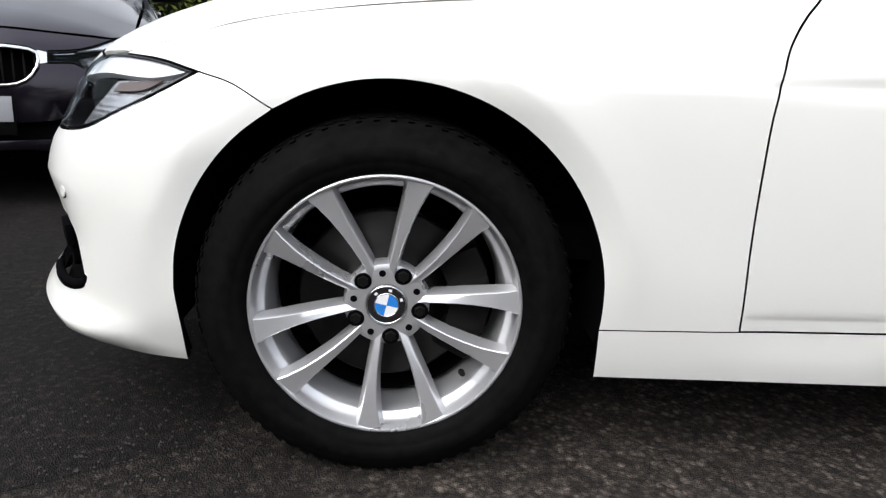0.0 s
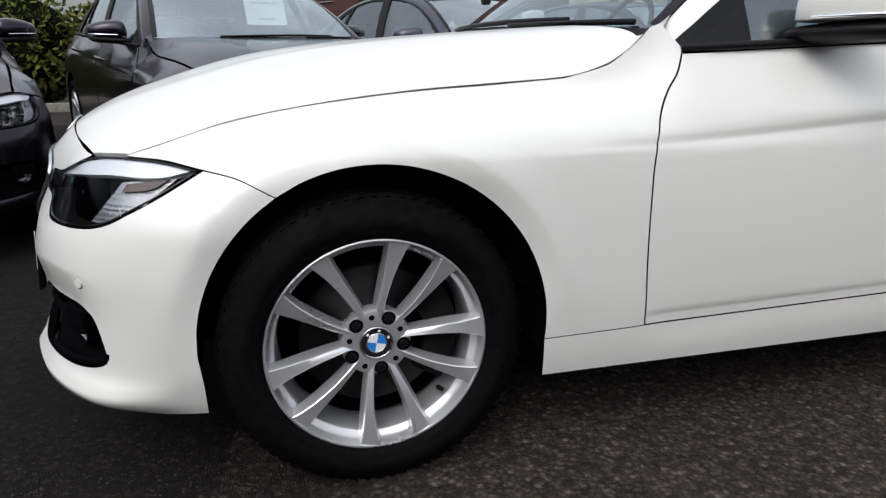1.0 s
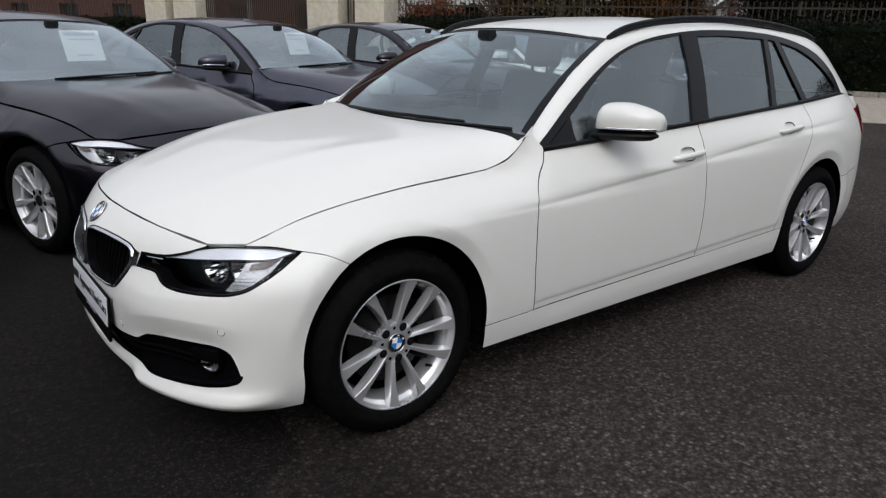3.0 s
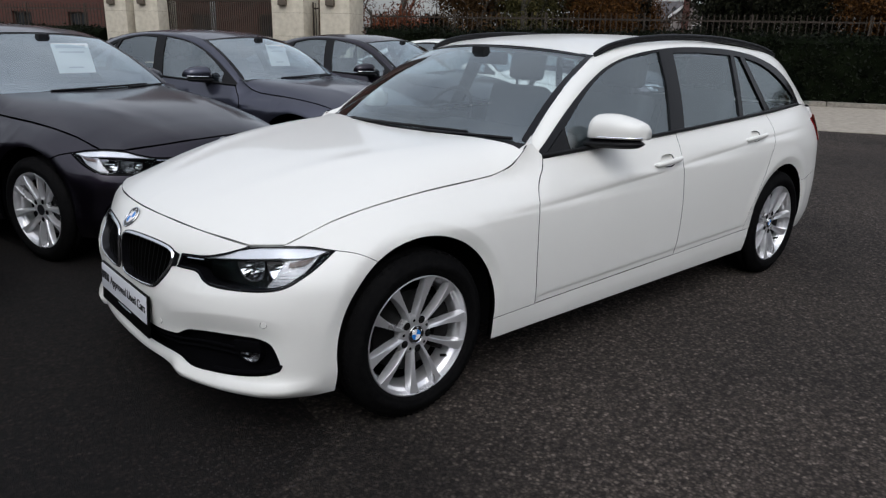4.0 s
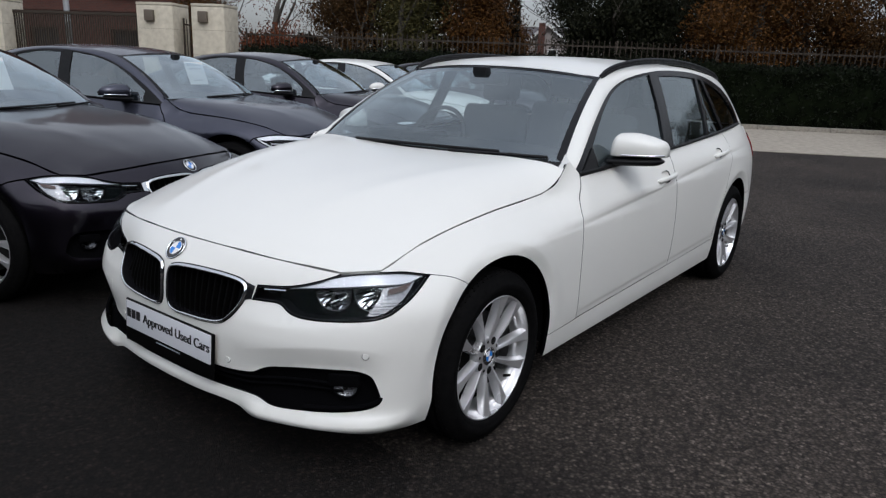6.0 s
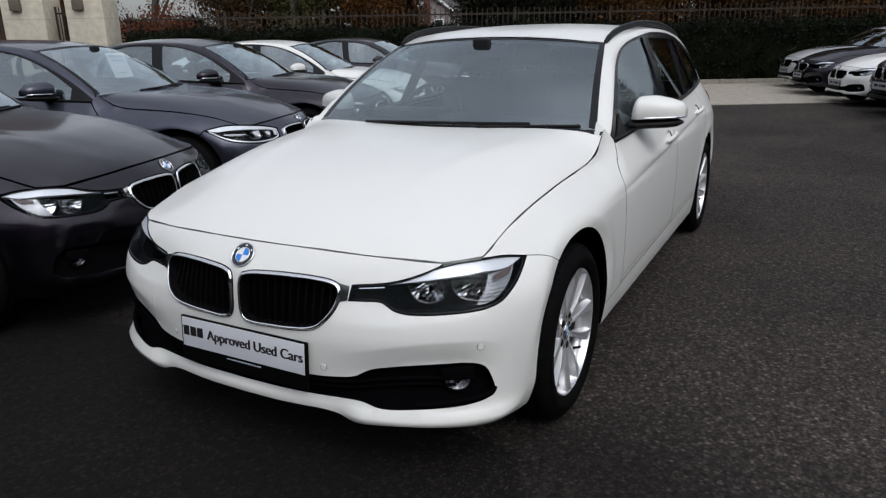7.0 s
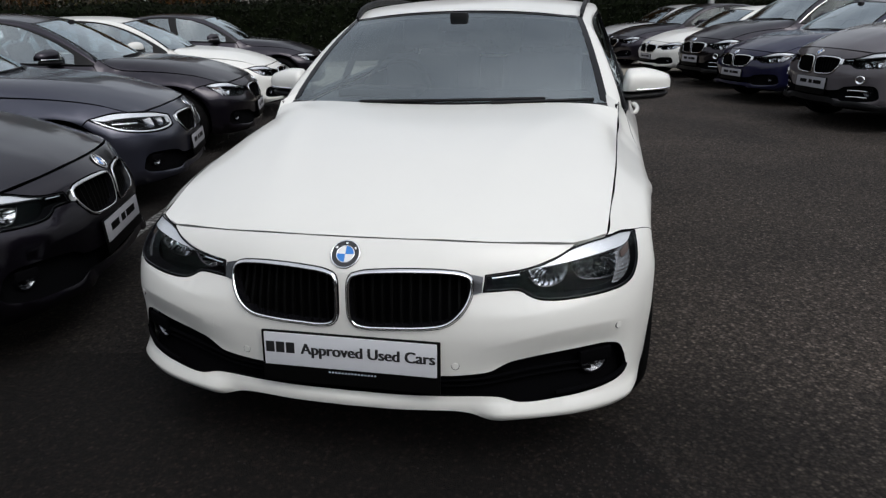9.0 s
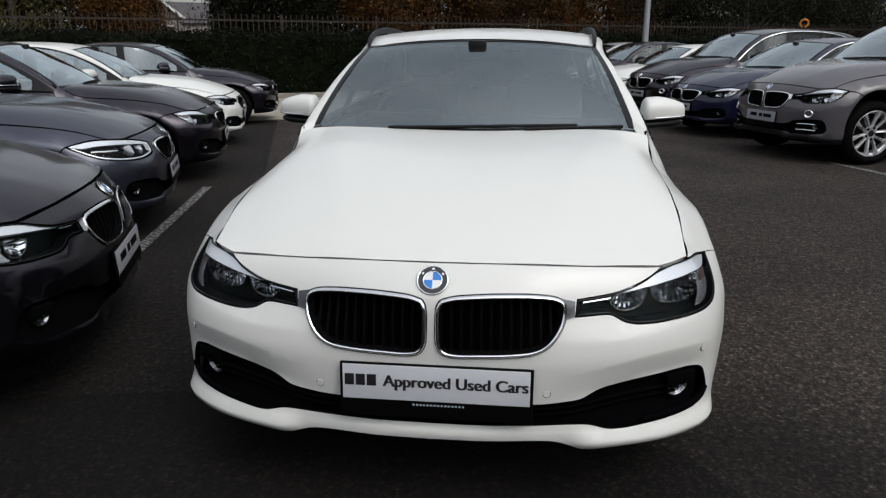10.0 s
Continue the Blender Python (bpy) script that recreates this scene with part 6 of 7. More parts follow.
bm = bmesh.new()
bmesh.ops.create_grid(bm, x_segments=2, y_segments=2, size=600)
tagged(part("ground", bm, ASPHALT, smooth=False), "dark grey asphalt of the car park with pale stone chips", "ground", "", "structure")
def ragged(corners, amount, step, seed):
    """The outline with its straight runs broken into short uneven steps."""
    rg = random.Random(seed)
    out = []
    for (x0, y0), (x1, y1) in zip(corners, corners[1:] + corners[:1]):
        ln = math.hypot(x1 - x0, y1 - y0)
        n = min(max(1, int(ln / step)), 90)
        nx, ny = -(y1 - y0) / ln, (x1 - x0) / ln
        for k in range(n):
            d = rg.uniform(-amount, amount) if k else 0.0
            out.append((x0 + (x1 - x0) * k / n + nx * d, y0 + (y1 - y0) * k / n + ny * d))
    return out


tagged(slab("road", ragged([(-0.34, -0.79), (-0.66, -0.96), (-3.0, -2.2), (-14, -8.0), (-14, 7), (-1.3, 7), (-0.33, 2.03), (-0.10, 0.9)][::-1], 0.006, 0.022, 9), 0.0022, ASPHALT_OLD_SHADED, 0.02), "older asphalt strip in front of the estate car, darkened with painted shade", "asphalt patch", "", "structure")
tagged(slab("road", ragged([(-0.10, 0.9), (-0.33, 2.03), (-1.3, 7), (9.5, 10.5), (10.5, 4.4), (4.2, 2.35), (2.6, 1.0), (0.6, 0.93)], 0.006, 0.03, 12), 0.0016, ASPHALT_ROW, 0.02), "darker asphalt under the parked row", "asphalt patch", "", "structure")
strip_corners = [at_line(-13, -5.6)[:2], at_line(24, -6.4)[:2], at_line(24, 0.3)[:2], at_line(-13, 0.3)[:2]]
tagged(slab("pavement", strip_corners, 0.012, CONCRETE, 0.03), "pale concrete strip along the hedge", "pavement", "", "structure")
for k in range(20):
    bm = bmesh.new()
    box_bm(bm, (1.83, 0.14, 0.16), (0, 0, 0), 0.02)
    kb = part("kerb", bm, KERB)
    kb.matrix_basis = pose(*at_line(-13 + 1.84 * k, 0.05, 0.05), 0, 0, LINE_TURN)
    tagged(kb, "pale concrete kerb stone at the foot of the hedge", "kerb", "kerb stones", "structure")
for x0, y0, x1, y1, w in ((1.2, 2.17, 3.85, 2.78, 0.08), (6.05, -3.86, 4.3, -4.43, 0.09)):
    a, b = Vector((x0, y0)), Vector((x1, y1))
    n2 = Vector((-(b - a).y, (b - a).x)).normalized() * w / 2
    tagged(slab("bay_line", [(a + n2)[:], (b + n2)[:], (b - n2)[:], (a - n2)[:]], 0.006, LINE, 0.01), "worn white parking bay line on the asphalt", "bay line", "bay lines", "structure")

# loose chips on the asphalt
rng = random.Random(5)
CHIP = grained(material("stone_chips", (0.1, 0.1, 0.1), 0.9), 300, 0.2, [(0.35, (0.022, 0.018, 0.016)), (0.7, (0.058, 0.051, 0.047))])
verts, faces = [], []
for k in range(6000):
    t = rng.random()
    x, y = (rng.uniform(-2.4, 2.6), rng.uniform(-2.3, -0.75) if rng.random() < 0.75 else rng.uniform(-2.6, 1.2)) if t < 0.86 else (rng.gauss(-0.60, 0.28), rng.gauss(-0.80, 0.20))
    r = rng.uniform(0.0014, 0.0042)
    b = len(verts)
    q = rng.uniform(0, 6.28)
    for j in range(4):
        verts.append((x + r * rng.uniform(0.7, 1.3) * math.cos(q + 1.57 * j), y + r * rng.uniform(0.7, 1.3) * math.sin(q + 1.57 * j), 0.004))
    verts.append((x + rng.uniform(-0.3, 0.3) * r, y + rng.uniform(-0.3, 0.3) * r, 0.0045 + r * rng.uniform(0.6, 1.1)))
    faces += [(b + j, b + (j + 1) % 4, b + 4) for j in range(4)]
tagged(put("stone_chips", mesh_of("stone_chips", verts, faces, CHIP, smooth=False)), "small loose stone chips lying on the asphalt", "gravel", "", "stuff")

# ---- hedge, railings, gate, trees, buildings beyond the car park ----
# near-black filling: the shade inside hedge and shrubs put into colour
CORE_SHADE = grained(material("leaf_core_shade", (0.03, 0.045, 0.018), 0.95, 0.0, 0.02), 3, 0, [(0.3, (0.0022, 0.0032, 0.0016)), (0.7, (0.007, 0.010, 0.0045))])
BARK = grained(material("bark", (0.06, 0.05, 0.04), 0.9), 25, 0.5, [(0.3, (0.03, 0.025, 0.02)), (0.7, (0.08, 0.07, 0.055))], dist=0.01)
IRON = grained(material("railing_paint", (0.046, 0.037, 0.029), 0.7, 0.0, 0.12), 30, 0.1, None, rough=(0.4, 0.7))
STONE = grained(material("cream_stone", (0.55, 0.49, 0.38), 0.85), 6, 0.25, [(0.3, (0.44, 0.395, 0.312)), (0.7, (0.58, 0.53, 0.425))], 10.0, dist=0.006)
JOINT = material("stone_joint", (0.26, 0.235, 0.19), 0.9)
LAMPBOX = grained(material("lamp_housing_paint", (0.11, 0.088, 0.066), 0.6), 20, 0.1, None, rough=(0.5, 0.7))
BRICK = material("red_brick", (0.2, 0.09, 0.06), 0.85)
_bt = node(BRICK, "ShaderNodeTexBrick", Scale=1.0, Color1=(0.078, 0.021, 0.012, 1), Color2=(0.054, 0.015, 0.009, 1), Mortar=(0.050, 0.036, 0.029, 1))
_bt.inputs["Brick Width"].default_value, _bt.inputs["Row Height"].default_value, _bt.inputs["Mortar Size"].default_value = 0.225, 0.075, 0.008
_tc = BRICK.node_tree.nodes.new("ShaderNodeTexCoord")
_mp = node(BRICK, "ShaderNodeMapping", Rotation=(radians(90), 0, 0))
join(BRICK, _tc.outputs["Object"], _mp.inputs["Vector"])
join(BRICK, _mp.outputs[0], _bt.inputs["Vector"])
join(BRICK, _bt.outputs["Color"], BRICK.node_tree.nodes["Principled BSDF"].inputs["Base Color"])
FAR_RENDER = grained(material("pinkish_render", (0.4, 0.37, 0.35), 0.9), 2, 0.1, [(0.3, (0.21, 0.185, 0.175)), (0.7, (0.30, 0.27, 0.255))])
RENDER = grained(material("white_render", (0.7, 0.7, 0.68), 0.9), 4, 0.1, [(0.3, (0.62, 0.62, 0.60)), (0.7, (0.74, 0.74, 0.72))])
SLATE = grained(material("roof_slate", (0.06, 0.055, 0.055), 0.7), 8, 0.2, [(0.3, (0.04, 0.038, 0.04)), (0.7, (0.09, 0.08, 0.08))])
GALV = grained(material("galvanised_steel", (0.38, 0.39, 0.40), 0.5, 0.6), 14, 0.05, None, rough=(0.4, 0.6))
PANE = material("window_pane", (0.02, 0.022, 0.025), 0.06)


def leafy(spec):
    """Leaf material with a colour of its own for each leaf."""
    name, low, high = spec
    m = material(name, low, 0.7, 0.0, 0.1)
    g = m.node_tree.nodes.new("ShaderNodeNewGeometry")
    join(m, ramped(m, g.outputs["Random Per Island"], [(0.0, low), (1.0, high)]), m.node_tree.nodes["Principled BSDF"].inputs["Base Color"])
    return m


LEAVES = [leafy(s) for s in (("leaf_orange", (0.028, 0.013, 0.004), (0.110, 0.048, 0.011)), ("leaf_brown", (0.030, 0.018, 0.008), (0.095, 0.050, 0.018)), ("leaf_dark_green", (0.005, 0.0065, 0.0035), (0.020, 0.021, 0.010)), ("leaf_olive", (0.03, 0.032, 0.012), (0.10, 0.085, 0.03)), ("leaf_rust", (0.06, 0.02, 0.01), (0.17, 0.05, 0.02)))]
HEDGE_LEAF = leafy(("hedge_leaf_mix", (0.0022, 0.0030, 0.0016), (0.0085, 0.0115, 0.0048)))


def quads(rng, centres, size, drop=0.0):
    """Small leaf-shaped quads at the centres, turned at random."""
    c = np.asarray(centres)
    n = len(c)
    st = np.random.RandomState(rng.randrange(10 ** 6))
    u = st.normal(size=(n, 3))
    u[:, 2] -= drop
    u /= np.linalg.norm(u, axis=1)[:, None]
    w = np.cross(u, st.normal(size=(n, 3)))
    w /= np.linalg.norm(w, axis=1)[:, None] + 1e-9
    s = size * st.uniform(0.6, 1.3, (n, 1))
    V = np.stack([c - u * s, c + w * s * 0.42, c + u * s, c - w * s * 0.42], 1).reshape(-1, 3)
    F = np.arange(4 * n).reshape(-1, 4)
    return V, F


def hedge(name, s0, s1, off0, off1, height, count, label, seed):
    rng = random.Random(seed)
    st = np.random.RandomState(seed)
    n = int((s1 - s0) / 0.35)
    # core: solid, near black for the shade between the leaves
    V, F = [], []
    prof = [(off0 + 0.10, 0.02), (off0 + 0.06, height * 0.5), (off0 + 0.14, height * 0.9), (0.5 * (off0 + off1), height), (off1 - 0.12, height * 0.9), (off1 - 0.05, 0.02)]
    for i in range(n + 1):
        s = s0 + (s1 - s0) * i / n
        for o, z in prof:
            q = noise.noise(Vector((s * 0.9, o * 2, z * 1.5 + seed)))
            x, y, _ = at_line(s, o + 0.10 * q)
            V.append((x, y, z * (1 + 0.07 * q) if z > 0.1 else z))
    m = len(prof)
    F = [(i * m + j, (i + 1) * m + j, (i + 1) * m + j + 1, i * m + j + 1) for i in range(n) for j in range(m - 1)]
    F += [tuple(range(m)), tuple(n * m + j for j in range(m))]
    core = put(name, mesh_of(name, V, F, CORE_SHADE, smooth=False))
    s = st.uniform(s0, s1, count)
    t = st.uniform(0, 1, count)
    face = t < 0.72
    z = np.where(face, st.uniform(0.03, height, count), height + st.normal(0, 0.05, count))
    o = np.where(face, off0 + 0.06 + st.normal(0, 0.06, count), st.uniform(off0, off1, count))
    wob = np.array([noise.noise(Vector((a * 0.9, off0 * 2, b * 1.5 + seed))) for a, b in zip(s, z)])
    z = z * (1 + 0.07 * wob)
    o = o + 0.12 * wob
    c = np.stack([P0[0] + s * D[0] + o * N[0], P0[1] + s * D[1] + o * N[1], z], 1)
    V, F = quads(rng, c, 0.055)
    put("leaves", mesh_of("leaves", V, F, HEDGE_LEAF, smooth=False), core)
    return tagged(core, label, "hedge", "", "stuff")


hedge("hedge", -13.6, 26, 0.15, 1.25, 1.66, 30000, "dense dark green clipped hedge behind a kerb", 3)
hedge("hedge", -36, -23.6, 0.1, 1.0, 1.5, 6000, "dark green hedge beside the gate pillars", 4)


def railing(s0, s1, off, z0, z1, gap, label):
    root = tagged(new("fence"), label, "fence", "", "structure")
    root.matrix_basis = pose(*at_line(s0, off), 0, 0, LINE_TURN)
    ln = s1 - s0
    bar = bmesh.new()
    box_bm(bar, (0.022, 0.022, z1 - z0), (0, 0, 0.5 * (z0 + z1)), 0.004, (0, 0, 0), 1)
    first = part("bar", bar, IRON, root)
    k = 1
    while k * gap < ln:
        o = put("bar", first.data, root)
        o.location = (k * gap, 0, 0)
        k += 1
    for z in (z0 + 0.15, z1 - 0.16):
        box("rail", (ln, 0.045, 0.045), (ln / 2, 0.03, z), IRON, root)
    post = bmesh.new()
    box_bm(post, (0.045, 0.045, z1 + 0.01), (0, 0.02, 0.5 * (z1 + 0.03)), 0.006)
    p = part("post", post, IRON, root)
    k = 1
    while k * 2.75 < ln:
        o = put("post", p.data, root)
        o.location = (k * 2.75, 0, 0)
        k += 1
    return root


railing(-13.9, 26.0, 1.35, 0.1, 2.18, 0.15, "dark painted steel railings rising behind the hedge")
railing(-36.0, -23.4, 1.1, 0.1, 2.3, 0.15, "dark painted steel railings beside the gate pillars")
railing(-15.43, -15.02, 0.45, 0.1, 2.35, 0.10, "narrow dark railing between two stone pillars")
railing(-22.2, -21.9, 0.45, 0.1, 2.4, 0.10, "narrow dark railing between two stone pillars")


def pillar(s, width):
    root = tagged(new("gate_pillar"), "cream stone gate pillar with a square lamp", "pillar", "gate pillars", "structure")
    root.matrix_basis = pose(*at_line(s, 0.0), 0, 0, LINE_TURN)
    bm = bmesh.new()
    box_bm(bm, (width, 0.95, 2.68), (0, 0.475, 1.34), 0.015)
    part("shaft", bm, STONE, root)
    for k in range(3):
        box("joint", (width + 0.002, 0.952, 0.008), (0, 0.475, 0.68 * (k + 1)), JOINT, root)
    bm = bmesh.new()
    box_bm(bm, (width + 0.012, 0.962, 0.07), (0, 0.475, 2.725), 0.012)
    part("coping", bm, STONE, root)
    bm = bmesh.new()
    box_bm(bm, (0.27, 0.12, 0.30), (-0.12 * width, -0.06, 2.40), 0.02)
    lamp = part("pillar_lamp", bm, LAMPBOX, root)
    return root


for s, w in ((-14.46, 0.98), (-16.06, 1.10), (-21.35, 0.95), (-22.6, 0.9)):
    pillar(s, w)

# sliding gate between the pillars: close upright bars in a frame
gate = tagged(new("gate"), "wide dark sliding gate of close upright bars", "gate", "", "")
gate.matrix_basis = pose(*at_line(-20.9, 0.5), 0, 0, LINE_TURN)
for z in (0.12, 2.42):
    box("gate_frame", (4.2, 0.07, 0.09), (2.1, 0, z), IRON, gate, bevel=0.006)
first = box("gate_bar", (0.035, 0.03, 2.25), (0.05, 0, 1.27), IRON, gate)
for k in range(1, 55):
    o = put("gate_bar", first.data, gate)
    o.location = (0.077 * k, 0, 0)


def pole(name, label, x, y, height, r, mat=GALV, arm=0.0):
    root = tagged(new(name), label, "lamp post", "", "")
    root.matrix_basis = pose(x, y, 0)
    bm = bmesh.new()
    bmesh.ops.create_cone(bm, cap_ends=True, radius1=r, radius2=r * 0.55, depth=height, segments=20, matrix=pose(0, 0, height / 2))
    part("shaft", bm, mat, root)
    bm = bmesh.new()
    bmesh.ops.create_cone(bm, cap_ends=True, radius1=r * 1.35, radius2=r * 1.3, depth=1.1, segments=20, matrix=pose(0, 0, 0.55))
    part("base_sleeve", bm, mat, root)
    bm = bmesh.new()
    box_bm(bm, (0.75, 0.22, 0.10), (-0.35, 0, height + 0.02), 0.03)
    part("lantern", bm, mat, root)
    return root


pole("lamp_post", "grey galvanised steel lamp post at the hedge", 18.45, 14.93, 11.0, 0.14)
pole("lamp_post", "grey galvanised steel lamp post at the hedge", 21.9, -4.2, 8.0, 0.11)
pole("lamp_post", "grey lamp post behind the gate", 8.6, 20.6, 7.0, 0.10)
pole("lamp_post", "thin pale pole behind the hedge", 35.7, 23.5, 15.0, 0.10)


def tree(label, x, y, height, spread, leaf, count, seed, bare=0.0, low=0.18, size=0.10, droop=0.0):
    """A tapered trunk that forks into limbs and twigs, with leaves in clumps along them."""
    rng = random.Random(seed)
    root = tagged(new("tree"), label, "tree", "", "")
    root.matrix_basis = pose(x, y, 0)
    segs, tips = [], []

    def grow(p, d, ln, r, level):
        steps = 4
        pts, rad = [p], [r]
        for k in range(steps):
            d = (d + Vector((rng.uniform(-1, 1), rng.uniform(-1, 1), rng.uniform(-0.5, 0.7) - droop * level * 0.3)) * 0.17).normalized()
            p = p + d * ln / steps
            pts.append(p)
            rad.append(r * (1 - 0.42 * (k + 1) / steps))
            if level >= 1 and k >= 1:
                tips.append((p, ln))
        segs.append((pts, rad, level))
        if level < (4 if bare else 3):
            for k in range(3 if level else 5):
                q = rng.uniform(0, 6.283)
                side = Vector((math.cos(q), math.sin(q), rng.uniform(0.15, 0.9)))
                base = pts[-1 - (k % 3)] if level else pts[1 + k % 4]
                grow(base, (d * 0.55 + side * rng.uniform(0.5, 0.95)).normalized(), ln * rng.uniform(0.58, 0.78), rad[-1] * 0.75, level + 1)

    grow(Vector((0, 0, 0)), Vector((0, 0, 1)), height * 0.42, height * 0.020, 0)
    for lv, nm in ((0, "trunk"), (1, "branchwork")):
        verts, faces = [], []
        for pts, rad, level in segs:
            if (level == 0) != (lv == 0):
                continue
            n = 8 if level < 2 else 4
            b = len(verts)
            for p, r in zip(pts, rad):
                for j in range(n):
                    t = 6.283 * j / n
                    verts.append((p.x + r * math.cos(t), p.y + r * math.sin(t), p.z))
            faces += [(b + k * n + j, b + k * n + (j + 1) % n, b + (k + 1) * n + (j + 1) % n, b + (k + 1) * n + j) for k in range(len(pts) - 1) for j in range(n)]
        tagged(put(nm, mesh_of(nm, verts, faces, BARK), root), kind="stuff" if lv else "")
    if count:
        st = np.random.RandomState(seed)
        tp = np.array([p[:] for p, _ in tips])
        # low skirts of foliage, as the trees stand in undergrowth
        k = st.randint(0, len(tp), count)
        c = tp[k] * (spread, spread, 1) + st.normal(0, 0.28, (count, 3)) * (1, 1, 0.8)
        lowc = st.uniform(0, 1, count) < low
        c[lowc, 2] = st.uniform(0.4, height * 0.45, lowc.sum())
        c[:, 2] = np.maximum(c[:, 2], 0.3)
        V, F = quads(rng, c, size, droop)
        put("crown", mesh_of("crown", V, F, leaf, smooth=False), root)
    return root


T_OR, T_BR, T_GR, T_OL, T_RU = LEAVES
# along the railings, from the gate round to the far side: (along, behind, height, leaf, leaves)
for k, (s, o, h, wide, leaf, n, lab) in enumerate((
        (-15.2, 6.0, 8.0, 0.9, T_RU, 900, "bare autumn tree with few rust leaves behind the railings"),
        (-13.9, 3.6, 2.6, 1.0, T_RU, 7000, "rust-red autumn shrub behind the railings"),
        (-12.0, 5.5, 8.0, 0.6, T_BR, 20000, "brown autumn tree behind the railings"),
        (-9.6, 4.4, 7.5, 0.7, T_OL, 20000, "olive green tree behind the railings"),
        (-6.8, 4.6, 6.0, 0.55, T_OR, 18000, "orange autumn tree behind the railings"),
        (-6.1, 9.5, 4.6, 0.5, T_OR, 9000, "orange autumn tree behind the railings"),
        (-3.0, 3.6, 8.0, 0.55, T_GR, 24000, "dark green drooping tree behind the railings"),
        (-1.3, 4.4, 8.0, 0.9, T_GR, 22000, "dark green drooping tree behind the railings"),
        (0.9, 3.8, 7.5, 0.9, T_OR, 20000, "orange autumn tree behind the railings"),
        (3.2, 4.4, 8.0, 0.9, T_OR, 20000, "orange autumn tree behind the railings"),
        (5.2, 3.6, 7.0, 0.9, T_BR, 18000, "brown autumn tree behind the railings"),
        (7.4, 4.6, 8.0, 1.0, T_OR, 20000, "orange autumn tree behind the railings"),
        (9.6, 3.6, 7.0, 1.0, T_OR, 16000, "orange autumn tree behind the railings"),
        (12.2, 4.5, 8.0, 1.1, T_GR, 18000, "dark green tree behind the railings"),
        (15.0, 4.0, 7.5, 1.1, T_GR, 15000, "dark green tree behind the railings"),
        (18.5, 5.0, 8.0, 1.2, T_GR, 15000, "dark green tree behind the railings"),
        (22.5, 4.5, 8.0, 1.2, T_GR, 14000, "dark green tree behind the railings"),
        (26.5, 5.0, 8.0, 1.2, T_GR, 12000, "dark green tree behind the railings"),
        (-18.0, 7.0, 5.0, 0.8, T_OR, 9000, "orange autumn tree beside the brick building"))):
    x, y, _ = at_line(s, o)
    tree(lab, x, y, h, wide, leaf, int(n * 1.7), 20 + k, low=0.25, size=0.052, droop=0.9 if leaf is T_GR else 0.1, bare=1.0 if k == 0 else 0.0)

# far belt of woodland that closes the view under the crowns
WOOD = leafy(("far_wood_leaf", (0.004, 0.0045, 0.003), (0.024, 0.018, 0.009)))
st = np.random.RandomState(9)
verts, faces = [], []
n = 80000
s = st.uniform(-16.5, 38, n)
top = 3.4 + 1.3 * np.sin(s * 0.9) + 0.7 * np.sin(s * 2.3 + 1)
top = np.where(s < -5.9, 5.6 + 1.0 * np.sin(s * 1.7), top)
top = np.where(s < -12.8, 2.0 + 0.3 * np.sin(s * 3.0), top)
top = np.where((s > -5.9) & (s < -4.05), 1.7, top)
z = st.uniform(0, 1, n) ** 0.8 * np.maximum(top, 1.5)
o = st.uniform(7.0, 9.0, n)
V, F = quads(random.Random(2), np.stack([P0[0] + s * D[0] + o * N[0], P0[1] + s * D[1] + o * N[1], z], 1), 0.14)
tagged(put("woodland", mesh_of("woodland", V, F, WOOD, smooth=False)), "dense dark undergrowth behind the railings", "woodland", "", "stuff")


